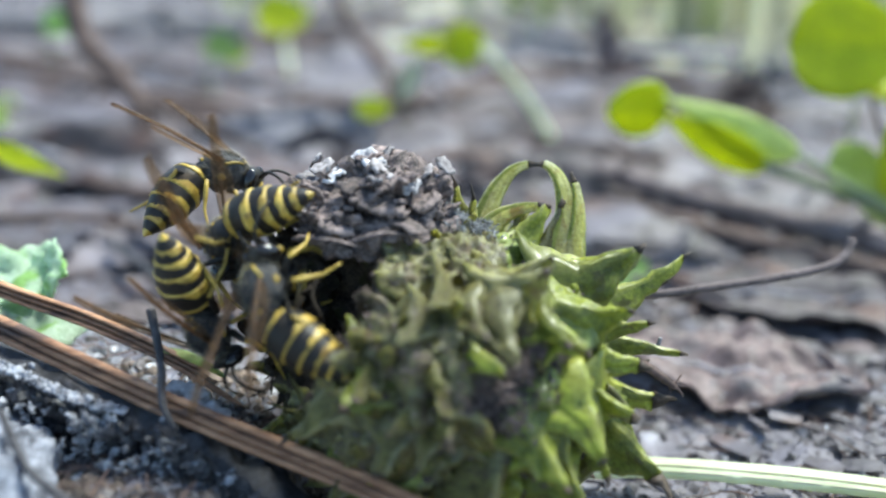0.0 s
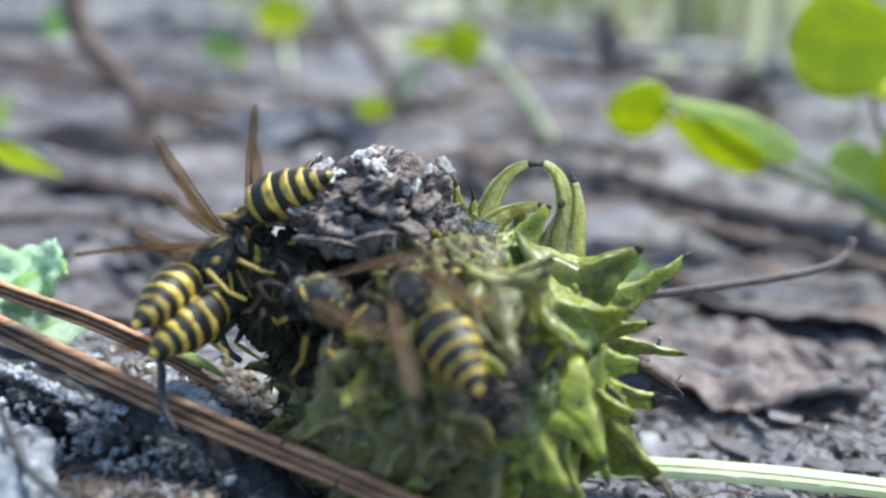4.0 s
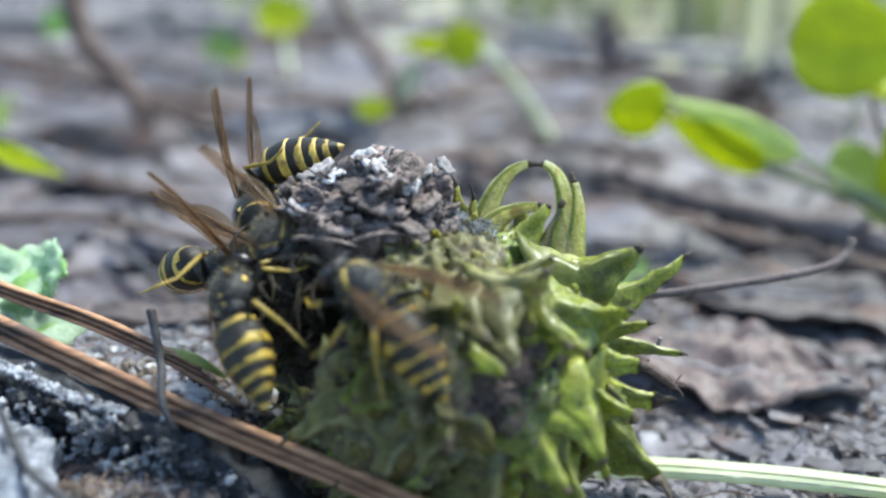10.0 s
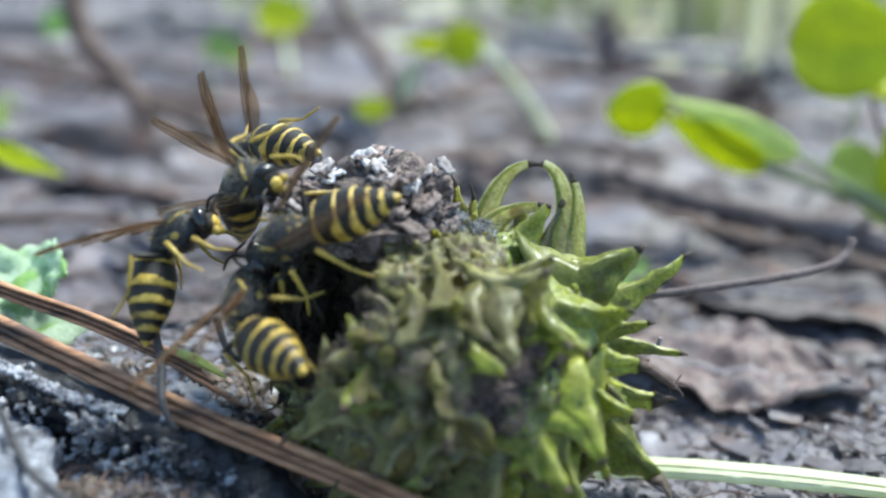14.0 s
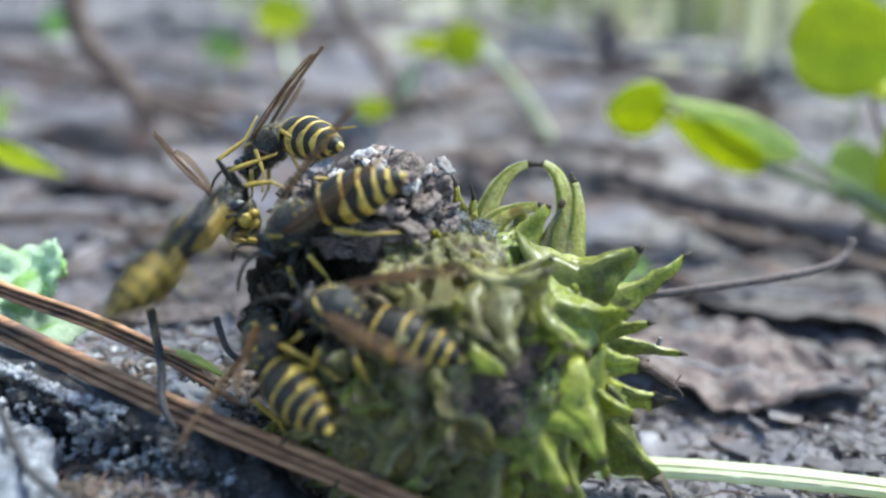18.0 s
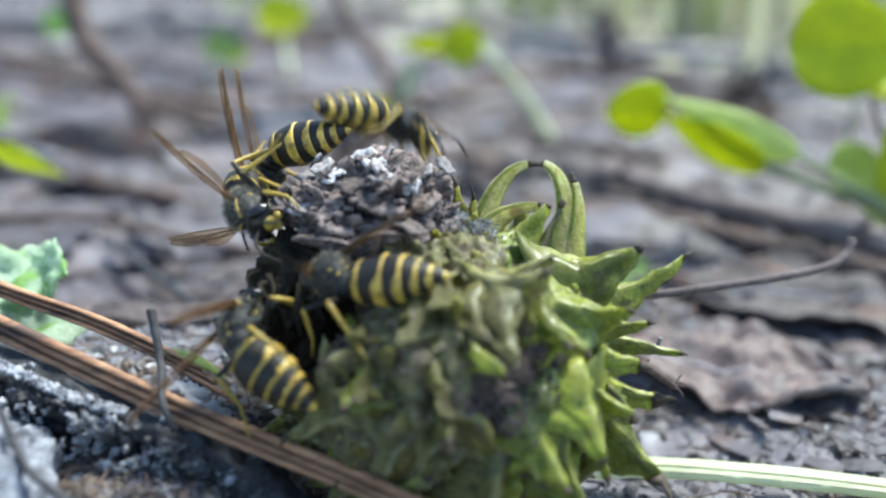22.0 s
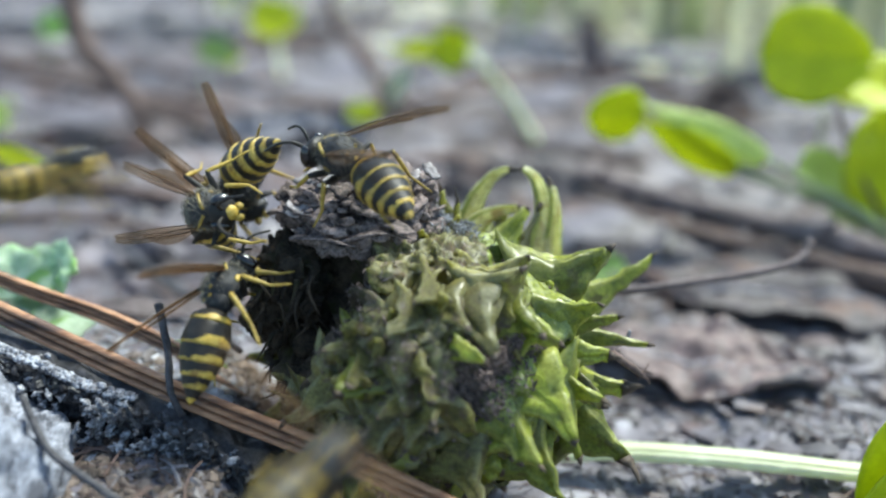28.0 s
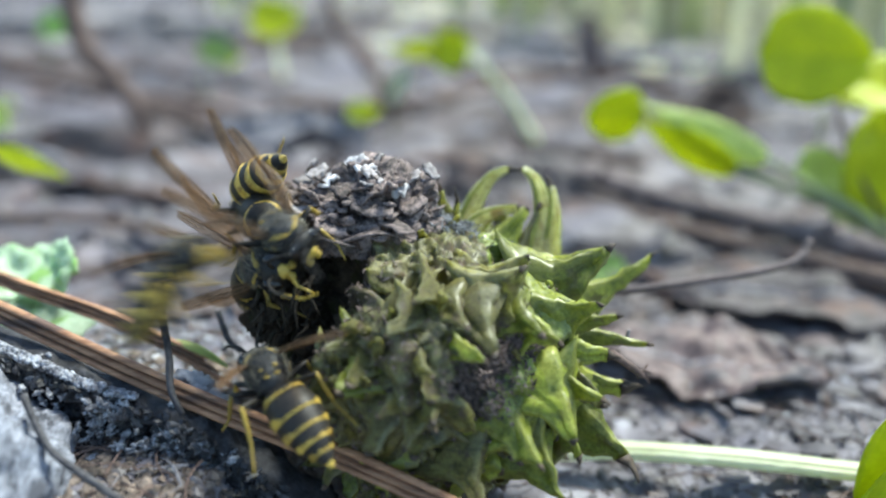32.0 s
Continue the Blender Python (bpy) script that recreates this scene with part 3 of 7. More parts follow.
    ball(bm, (-4.0, 3.2, 26.4), (4.4, 2.9, 2.1), None, 5, 1.4, 1.1)
    for v in bm.verts:
        v.co += Vector((0.3, 0.3, 0.8)) * (0.9 * abs(rough_noise(v.co, 0.9)) + 0.5 * rough_noise((v.co.x * 0.5, v.co.y, v.co.z * 2.2), 0.45))
    part("husk", bm, HUSK, fruit, "torn dry brown husk")
    chips = []
    for k in range(7):
        bm = bmesh.new()
        l, w, q = (rnd.uniform(1.8, 4.0), rnd.uniform(1.0, 2.2), rnd.uniform(0.1, 0.5)) if k < 6 else (2.0, 1.1, 0.4)
        sheet(bm, 6, 3, lambda u, v: (l * (u - 0.5), w * (v - 0.5) * (1 - 0.7 * abs(u - 0.4)) + 0.2 * rough_noise((u * 3, v * 3, k), 1.0),
                                      q * (u - 0.5) ** 2 * 2 + 0.3 * rough_noise((u * 4, v * 3, k + 5), 1.0)), 0.18)
        chips.append(as_mesh("husk_flake", bm, HUSK if k < 6 else HUSK_PALE))
    for k in range(34):
        a, s = rnd.uniform(0, 2 * math.pi), math.sqrt(rnd.random())
        x, y = 6.4 * s * math.cos(a), 5.0 * s * math.sin(a)
        z = 24.5 + 2.5 * math.sqrt(max(0, 1 - s * s)) + 1.9 * math.exp(-((x - 1.2) ** 2 + (y - 1) ** 2) / 10) + rnd.uniform(-0.3, 0.5)
        ob = new("husk_flake", chips[rnd.randrange(6)])
        ob.parent = fruit
        put(ob, x - 5.2, y + 2.6, z - 0.2, rnd.uniform(-28, 28), rnd.uniform(-28, 28), rnd.gauss(12, 40))
    bm = bmesh.new()
    for k in range(70):
        a, s = rnd.uniform(0, 2 * math.pi), math.sqrt(rnd.random())
        x, y = 6.4 * s * math.cos(a), 5.0 * s * math.sin(a)
        ball(bm, (x - 5.2, y + 2.4, 23.8 + 3.2 * math.sqrt(max(0, 1 - s * s)) + rnd.uniform(-0.2, 0.5)), (rnd.uniform(0.2, 0.8), rnd.uniform(0.2, 0.6), rnd.uniform(0.2, 0.5)), None, 2, 0.4, 0.4)
    tagged(part("husk_crumb", bm, HUSK, fruit, "brown dry husk crumbs"), kind="stuff")
    for k in range(16):
        ob = new("pale_flake", chips[6])
        ob.parent = fruit
        put(ob, rnd.gauss(-4.2, 2.1), rnd.gauss(2.6, 1.2), 27.9 + rnd.uniform(-0.7, 0.8), rnd.uniform(-40, 40), rnd.uniform(-40, 40), rnd.uniform(0, 360))
    # larger torn plates, standing and lying
    for k in range(34):
        a, s = rnd.uniform(0, 2 * math.pi), math.sqrt(rnd.random())
        x, y = 5.6 * s * math.cos(a), 4.4 * s * math.sin(a)
        l, w, e = rnd.uniform(2.2, 4.2), rnd.uniform(1.2, 2.4), rnd.uniform(0.2, 0.8)
        bm = bmesh.new()
        sheet(bm, 10, 6, lambda u, v: (l * (u - 0.5), w * (v - 0.5) * (1.2 - 0.8 * u) + 0.5 * rough_noise((u * 4, v * 2, k), 1.0), e * l * (u - 0.5) ** 2 + 0.6 * rough_noise((u * 4, v * 3, k + 20), 1.0)), 0.22)
        put(part("husk_plate", bm, HUSK_PALE if k % 8 == 0 and x < 2.5 else HUSK, fruit), x - 5.2, y + 2.6, 24.6 + 2.7 * math.sqrt(max(0, 1 - s * s)) + 1.2 * math.exp(-(x - 1) ** 2 / 10 - y * y / 12), rnd.uniform(-10, 35), rnd.uniform(-24, 24), rnd.gauss(10, 45))
    for k, (p, l, w) in enumerate(zip([(-6.9, 3.4, 28.0), (-5.7, 3.6, 28.5), (-3.9, 1.9, 28.0), (-2.0, 1.2, 27.4), (-4.8, 2.6, 28.6), (-8.4, 2.8, 27.2), (-0.6, 2.6, 26.8)], (2.8, 2.4, 3.0, 2.4, 2.2, 3.2, 2.0), (1.7, 1.6, 1.5, 1.3, 1.4, 1.5, 1.0))):
        bm = bmesh.new()
        sheet(bm, 10, 7, lambda u, v: (l * (u - 0.5), w * (v - 0.5) * (1 + 0.5 * rough_noise((u * 3, v, k), 1.0)), 0.8 * rough_noise((u * 3, v * 3, k + 40), 1.0) + 0.3 * rough_noise((u * 9, v * 9, k), 1.0)), 0.3)
        put(part("husk_plate", bm, HUSK_WHITE, fruit, "bleached white husk plate"), *p, 34 - 9 * k, 11 * (k - 3), 25 * k)
    # curled strips at the edge of the torn top
    for a, b, c in [((-2.2, 1.6, 24.6), (0.2, 2.6, 26.2), (0.9, 4.4, 27.4)), ((-6.5, -2.2, 24.2), (-3.6, -2.6, 25.0), (-0.6, -2.0, 24.2)),
                    ((-10.4, -1.6, 24.2), (-8.0, -2.8, 24.6), (-5.4, -3.0, 24.0)), ((-1.6, 0.2, 25.0), (-0.4, 1.2, 26.6), (0.2, 1.8, 27.2)),
                    ((-12.6, 2.2, 25.0), (-11.4, 0.2, 25.8), (-9.8, -1.0, 25.4))]:
        bm = bmesh.new()
        tube(bm, smooth_path((a, b, c), 6), lambda s: 0.62 * (1 - 0.75 * s), 8, 0.35, wobble=0.4)
        part("husk_strip", bm, HUSK, fruit)
    # grey felt between the horns
    for middle, spread, count in (((2.6, 3.0, 25.6), (1.3, 1.4), 700), ((9.6, 3.4, 21.4), (0.9, 1.0), 350)):
        bm = bmesh.new()
        for k in range(count):
            d = (Vector(middle) - FRUIT_C + Vector((rnd.gauss(0, spread[0]), rnd.gauss(0, spread[1]), rnd.gauss(0, 0.8)))).normalized()
            p = FRUIT_C + d * (fruit_radius(d)[0] + rnd.uniform(0.0, 0.9))
            q = Vector((rnd.gauss(0, 1), rnd.gauss(0, 1), rnd.gauss(0, 1))).normalized()
            l, w = rnd.uniform(0.15, 0.6), rnd.uniform(0.04, 0.10)
            o = q.cross(d).normalized() * w
            vs = [bm.verts.new(p + x) for x in (q * l, o, -q * l, -o, d * w * 1.4, -d * w)]
            for a, b in ((0, 1), (1, 2), (2, 3), (3, 0)):
                bm.faces.new((vs[a], vs[b], vs[4]))
                bm.faces.new((vs[b], vs[a], vs[5]))
        tagged(part("grey_felt", bm, FUZZ, fruit, "grey mouldy felt", smooth=False), kind="stuff")
    # beads of gland and grit lodged in the seams
    bm = bmesh.new()
    for k in range(420):
        d = Vector((rnd.uniform(-0.7, 1), rnd.uniform(-1, 0.2), rnd.uniform(-0.6, 0.8))).normalized()
        if math.degrees(d.angle(HOLE)) < 48:
            continue
        ball(bm, FRUIT_C + d * (fruit_radius(d)[0] + 0.02), (rnd.uniform(0.06, 0.2), rnd.uniform(0.06, 0.2), rnd.uniform(0.06, 0.2)), None, 1)
    tagged(part("grit", bm, GRIT, fruit, "dark grit stuck to the rind"), kind="stuff")
    bm = bmesh.new()
    for k in range(30):
        d = Vector((rnd.uniform(0.5, 1), rnd.uniform(-1, 0.2), rnd.uniform(-0.5, 0.8))).normalized()
        if fruit_radius(d)[2] < 24:
            continue
        ball(bm, FRUIT_C + d * (fruit_radius(d)[0]), (rnd.uniform(0.15, 0.45), rnd.uniform(0.15, 0.4), rnd.uniform(0.15, 0.4)), None, 2, 0.3, 0.6)
    tagged(part("gland", bm, SPINE, fruit, "pale green warts"), kind="stuff")
    # chewed dark flesh that fills the rim of the hollow, its shade put into the colour
    bm = bmesh.new()
    ball(bm, (-11.3, 0.8, 18.2), (3.2, 4.2, 5.4), Euler((0, radians(10), 0)).to_matrix().to_4x4(), 6, 1.5, 1.6)
    ball(bm, (-9.2, -1.6, 12.6), (2.6, 3.4, 4.0), None, 5, 1.2, 1.4)
    for v in bm.verts:
        v.co += Vector((0.7 * rough_noise(v.co, 0.9), 0.7 * rough_noise(v.co + Vector((5, 0, 0)), 0.9), 0.7 * rough_noise(v.co + Vector((0, 5, 0)), 0.9))) + (v.co - Vector((-11, 0, 15))).normalized() * 0.5 * rough_noise(v.co, 0.45)
    part("chewed_flesh", bm, FLESH, fruit, "dark chewed flesh with the shade of the hollow painted in")
    bm = bmesh.new()
    for k in range(60):
        a = Vector((rnd.uniform(-13.5, -8), rnd.uniform(-5, 1), rnd.uniform(12, 22)))
        tube(bm, smooth_path([a, a + Vector((rnd.uniform(-0.8, 0.8), -1.0, rnd.uniform(-1, 0.4))), a + Vector((rnd.uniform(-1.6, 1.6), rnd.uniform(-2.4, -1), rnd.uniform(-2.4, 0.4)))], 3), lambda s: 0.3 * (1 - 0.8 * s), 5, 0.5)
    tagged(part("flesh_shred", bm, FLESH, fruit, "dark shreds of flesh in the same painted shade"), kind="stuff")
    # pale scraps of flesh
    for c, r in [((-4.9, -9.9, 20.2), (1.1, 0.5, 0.6)), ((-3.4, -10.6, 19.2), (0.6, 0.5, 0.7)), ((-4.0, -11.0, 15.9), (1.3, 0.6, 1.0))]:
        bm = bmesh.new()
        ball(bm, c, r, None, 4, 0.6, 0.8)
        part("flesh_scrap", bm, SPINE_OLIVE, fruit, "pale torn scrap of flesh")
    return fruit


build_fruit()


# ---- needles, chip, stone and other things beside the fruit ----
def twig(name, pts, r0, r1, material, label, category="twig", steps=8, wobble=0.25, sides=10):
    bm = bmesh.new()
    path = smooth_path(pts, steps)
    tube(bm, path, lambda s: r0 + (r1 - r0) * s, sides, 1.0, wobble=wobble)
    return tagged(part(name, bm, material), label=label, category=category)


def needle_bundle(pts, r, spread, ends, label):
    """Pine needles lying side by side, as one fascicle: pale ones, with thin sunken dark runs as shade in the gaps;
    ends: how far along each pale one reaches.
    """
    thing = tagged(empty("pine_needle_bundle"), label=label, category="pine needles")
    off, back = Vector((0.30, 0.32, 0.90)), Vector((0, 0.80, -0.40))
    path = smooth_path(pts, 14)
    n = len(ends)
    for k in range(2 * n - 1):
        f = k / 2 - (n - 1) / 2
        dark = k % 2 == 1
        reach = min(ends[k // 2], ends[(k + 1) // 2])
        bm = bmesh.new()
        run = [p + off * f * spread * (1 + 0.10 * math.sin(i * 0.11 + k)) + back * (0.16 if dark else 0.03 * math.sin(i * 0.2 + 2 * k)) for i, p in enumerate(path[:max(4, int(len(path) * reach))])]
        tube(bm, run, lambda s: (r * 0.55 if dark else r * (1 + 0.10 * math.sin(s * 17 + k))) * min(1, 0.35 + 8 * (1 - s)), 10, 0.8, wobble=0.16, groove=0.10)
        part("needle", bm, NEEDLE_SHADE if dark else NEEDLE, thing)
    return thing


needle_bundle([(-46.0, 3.2, 20.3), (-33.5, -1.6, 16.9), (-19.1, -6.9, 13.0), (-5.3, -11.9, 10.0), (1.5, -14.6, 8.4), (9.0, -17.6, 6.4)], 0.33, 0.62, (1, 1, 1), "brown dry pine needles lying across the bark chip")
needle_bundle([(-52.0, 11.2, 20.2), (-36.7, 5.5, 16.9), (-28.8, 3.2, 15.1), (-22.5, 0.9, 13.4), (-18.6, -0.8, 12.2), (-15.0, -2.3, 10.8)], 0.26, 0.46, (1.0, 0.86, 0.80), "brown dry pine needles with their end under the fruit")
twig("thin_stick", [(-21.5, -2.3, 18.7), (-20.9, -3.6, 17.2), (-20.2, -5.4, 15.6), (-19.5, -8.0, 14.0), (-18.5, -9.0, 12.4)], 0.34, 0.26, TWIG_DARK, "thin dark grey stick leaning on the needles")
twig("dark_twig", [(-29.1, -11.7, 15.8), (-26.6, -14.4, 13.3), (-24.0, -16.0, 12.2), (-20.7, -17.6, 11.0)], 0.26, 0.3, TWIG_DARK, "curved black twig lying beside the stone")
twig("hooked_twig", [(-18.1, 2.8, 15.5), (-17.6, 2.0, 14.6), (-16.9, 1.0, 13.5), (-15.8, 0.4, 12.8)], 0.30, 0.24, TWIG_DARK, "short black hooked twig beside the fruit")
sliver = tagged(empty("fallen_sliver"), label="thin brown dry sliver with a frayed tip, caught on the horns", category="twig")
for name, pts, r0, r1 in [("shaft", [(14.9, -5.6, 15.9), (16.2, -4.6, 14.6), (17.6, -3.2, 13.0), (18.4, -2.2, 12.0)], 0.34, 0.26), ("strand", [(18.0, -2.6, 12.4), (18.7, -2.0, 12.3), (19.4, -1.8, 11.9)], 0.16, 0.05),
                          ("strand", [(18.2, -2.4, 12.2), (18.6, -2.2, 12.6), (18.9, -2.0, 13.0)], 0.13, 0.05), ("strand", [(18.3, -2.3, 12.1), (18.8, -2.4, 11.7), (19.1, -2.3, 11.2)], 0.14, 0.05),
                          ("strand", [(17.4, -3.3, 13.2), (17.8, -3.0, 12.4), (18.0, -2.8, 11.9)], 0.12, 0.05)]:
    bm = bmesh.new()
    tube(bm, smooth_path(pts, 8), lambda s: r0 + (r1 - r0) * s, 8, 1.0, wobble=0.3)
    part(name, bm, TWIG, sliver)
twig("fallen_sliver", [(14.4, -1.0, 14.6), (15.6, -0.9, 14.5), (16.6, -0.9, 14.3), (17.2, -0.6, 14.7), (17.4, -0.5, 15.4)], 0.28, 0.14, HUSK_PALE, "pale curled dry fibre caught on the horns")


def build_chip():
    """A broken bark chip with a pale film on its upper edge."""
    thing = tagged(empty("bark_chip"), label="broken dark bark chip with a white film along its edge", category="bark")
    bm = bmesh.new()
    spine_pts = smooth_path([(-42, 0.2, 13.2), (-32.8, -2.2, 12.4), (-25, -4.6, 11.0), (-19, -6.5, 9.6), (-13, -8.5, 6.8), (-7, -11, 3.2)], 10)
    n = len(spine_pts)
    rings = []
    for i, p in enumerate(spine_pts):
        ring = []
        for k in range(36):
            a = 2 * math.pi * k / 36
            y, z = 3.2 * math.cos(a), (3.2 if math.sin(a) > 0 else 3.2) * math.sin(a)
            y = math.copysign(min(abs(y), 2.6), y)
            q = Vector((p.x, p.y + y, p.z + z * (1 - 0.5 * i / n)))
            q += Vector((0.6, 1, 1)) * (0.9 * rough_noise(q, 1.7) + 0.4 * rough_noise(q, 0.6))
            ring.append(bm.verts.new(q))
        rings.append(ring)
    for i in range(n - 1):
        for k in range(36):
            bm.faces.new((rings[i][k], rings[i][(k + 1) % 36], rings[i + 1][(k + 1) % 36], rings[i + 1][k]))
    bm.faces.new(rings[0][::-1])
    bm.faces.new(rings[-1])
    part("chip_body", bm, BARK, thing)
    bm = bmesh.new()
    rnd = random.Random(9)
    crest = smooth_path([(-37.5, -2.6, 16.9), (-32.8, -3.9, 15.3), (-30.0, -4.7, 14.6), (-27.7, -5.5, 13.9), (-25.0, -6.3, 13.4), (-22.3, -6.9, 12.9)], 14)
    sheet(bm, 120, 10, lambda u, v: crest[int(u * (len(crest) - 1))] + Vector((0, 0.8 * v - 1.1 + 0.3 * rough_noise((u * 40, v * 2, 3), 1.0), 0.25 - 0.55 * min(1, 7 * (1 - u)) * (1 - v) * (0.6 + 0.6 * rough_noise((u * 19, v * 1.5, 5), 1.0))
          + 0.25 * rough_noise((u * 26, v * 4, 1), 1.0) + 0.05 * rough_noise((u * 90, v * 9, 7), 1.0))), 0.3)
    for i in range(80):
        p = spine_pts[rnd.randrange(n * 3 // 4)]
        u = (p.x + 40) / 28
        c = p + Vector((rnd.uniform(-0.6, 0.6), rnd.uniform(-3.1, -1.2), 2.6 - 0.9 * u + rnd.uniform(-3.2, 0.4)))
        ball(bm, c, (rnd.uniform(0.15, 0.6), rnd.uniform(0.1, 0.25), rnd.uniform(0.08, 0.35)), Euler((rnd.uniform(-1, 1), rnd.uniform(-1, 1), rnd.uniform(-1, 1))).to_matrix().to_4x4(), 2, 0.6, 0.2)
    for c, spread, count in (((-24.8, -8.2, 11.4), (0.9, 1.0), 46), ((-20.6, -9.4, 9.9), (1.6, 0.6), 40), ((-30.5, -6.4, 12.6), (2.5, 0.5), 24)):
        for i in range(count):
            ball(bm, Vector(c) + Vector((rnd.gauss(0, spread[0]), rnd.uniform(-0.5, 0.3), rnd.gauss(0, spread[1]))), (rnd.uniform(0.1, 0.5), rnd.uniform(0.1, 0.25), rnd.uniform(0.1, 0.4)), Euler((rnd.uniform(-1, 1), rnd.uniform(-1, 1), rnd.uniform(-1, 1))).to_matrix().to_4x4(), 2, 0.7, 0.2)
    tagged(part("white_film", bm, FUNGUS, thing, "white flaking film"), kind="stuff")
    bm = bmesh.new()
    for i in range(420):
        p = spine_pts[rnd.randrange(n)]
        c = p + Vector((rnd.uniform(-0.6, 0.6), -2.6 - rnd.uniform(-0.3, 0.5), rnd.uniform(-2.6, 2.2)))
        ball(bm, c, (rnd.uniform(0.2, 0.9), rnd.uniform(0.15, 0.4), rnd.uniform(0.1, 0.5)), Euler((rnd.uniform(-1, 1), rnd.uniform(-1, 1), rnd.uniform(-1, 1))).to_matrix().to_4x4(), 2, 0.7, 0.35)
    crust = bmesh.new()
    tube(crust, smooth_path([(-20.4, -4.3, 13.2), (-18.7, -4.4, 12.6), (-17.3, -4.7, 11.9), (-15.8, -5.2, 10.7)], 10), lambda s: 0.3 + 0.75 * math.sin(math.pi * s) ** 0.6, 14, 0.6, wobble=0.7)
    for v in crust.verts:
        v.co += Vector((0.35, 0.35, 0.5)) * rough_noise(v.co, 0.5)
    part("white_film", crust, HUSK_WHITE, thing, "thick white crust")
    # extra dark shards stand in for the black shade of an empty gap
    for i in range(150):
        c = Vector((rnd.uniform(-18, -8), rnd.uniform(-14, -7.5), rnd.uniform(1.0, 7.5)))
        c.z = min(c.z, 0.9 * max(0.6, -7.5 - c.x) + 1.2)
        ball(bm, c, (rnd.uniform(0.3, 1.3), rnd.uniform(0.3, 0.8), rnd.uniform(0.2, 0.9)), Euler((rnd.uniform(-1, 1), rnd.uniform(-1, 1), rnd.uniform(-1, 1))).to_matrix().to_4x4(), 2, 0.8, 0.6)
    tagged(part("bark_crumb", bm, BARK_BIT, thing, smooth=False), kind="stuff")


build_chip()


def build_stone():
    bm = bmesh.new()
    ball(bm, (-35.5, -13.2, 8.0), (8.9, 10.5, 9.8), Euler((0, radians(-12), radians(18))).to_matrix().to_4x4(), 6, 2.2, 5.0)
    for v in bm.verts:
        v.co += (v.co - Vector((-35, -13, 6))).normalized() * (0.8 * rough_noise((v.co.x * 1.0, v.co.y * 0.35, v.co.z * 0.6), 1.2) + 0.35 * rough_noise((v.co.x * 1.2, v.co.y * 0.4, v.co.z), 0.5))
    tagged(part("stone", bm, STONE), label="pale grey rough stone half sunk in the soil", category="stone")


build_stone()


# ---- plants ----
def blade(length, width, bend=0.2, cup=0.15, tip=1.0, thick=0.22, seed=0):
    """A leaf blade along +x from its foot, cupped and bent; tip below 1 rounds it off."""
    bm = bmesh.new()

    def place(u, v):
        s = v * 2 - 1
        w = width / 2 * (math.sin(math.pi * min(1, u ** 0.75 * 0.985 + 0.01)) ** (0.55 if tip < 1 else 0.8))
        if tip > 1:
            w *= (1 - u ** 3) ** 0.5
        w *= 1 + 0.06 * rough_noise((u * 5, s, seed), 1.0)
        return (length * u, w * s, bend * length * u * u * -1 + cup * width * s * s * 0.5 - 0.04 * width * math.exp(-(s * 6) ** 2) + 0.03 * width * rough_noise((u * 4, s * 2, seed + 3), 1.0))
    return sheet(bm, 16, 10, place, thick)


def seedling(root, stem_pts, leaves, label, material=None, r=0.4, stem_mat=None):
    """A stem from the soil and its leaves; leaves: place, turn, length, width, bend, cup, tip."""
    thing = tagged(empty("seedling"), label=label, category="plant", group="seedlings")
    if stem_pts:
        bm = bmesh.new()
        tube(bm, smooth_path([root] + stem_pts, 8), lambda s: r * (1.15 - 0.4 * s), 8, wobble=0.1)
        part("stem", bm, stem_mat or STEM, thing)
    for k, (p, turn, l, w, bend, cup, tip) in enumerate(leaves):
        ob = part("leaf", blade(l, w, bend, cup, tip, seed=k), material or LEAF, thing)
        put(ob, *p, *turn)
    return thing


seedling((81.5, 55.9, -3), [(73.1, 52.3, -2.5), (59.9, 50.5, 7.1), (50.3, 51.1, 11), (42.6, 51.6, 13.4)],
         [((43.1, 51.4, 13), (62, -22, 156), 16.3, 7.2, -0.02, 0.1, 1.2), ((30.9, 57.9, 19.4), (76, -4, 184), 8.4, 8.6, 0.05, 0.1, 0.5)], "bright green seedling with two oval leaves", r=0.72)
# added strip whose pale colour is the sky reflected on a leaf top
seedling((83.9, 52.3, -3), [(74.3, 49.9, -3.7), (62.3, 49.9, 6.6), (52.7, 50.4, 11.9), (46.7, 50.9, 15.3)],
         [((47.2, 50.7, 15), (104, -20, 160), 19.8, 5, 0.06, 0.25, 1.2)], "long folded leaf, pale to stand for sky sheen", material=LEAF_PALE, r=0.6)
seedling((76.7, 48.7, -3), [(72.5, 49.3, -3.7), (65.9, 50.5, 4.7), (59.4, 51.6, 14.3), (55.6, 52.3, 22.7)],
         [((46.2, 57.9, 28.7), (72, 3, -4), 15.8, 13.9, 0.05, 0.12, 0.5), ((61.1, 52.1, 22), (74, 76, 6), 16.8, 13.8, 0.05, 0.12, 0.5),
          ((58.1, 59.5, 24.6), (40, 4, -8), 14.4, 10.8, 0.1, 0.12, 0.5)],
         "bright green seedling with large round leaves on a thin dark stem", r=0.43, stem_mat=TWIG)
seedling((67.1, 58.3, -3), [(64.7, 55.9, -0.1), (62.3, 54.7, 7.1)], [((52, 53.5, 13.1), (62, 10, 4), 9.6, 7.7, 0.15, 0.1, 0.5), ((57.5, 54.7, 9), (64, 16, -8), 10.8, 7.2, 0.1, 0.1, 0.5)],
         "low pale green seedling leaves in the litter", material=LEAF_PALE, r=0.6)
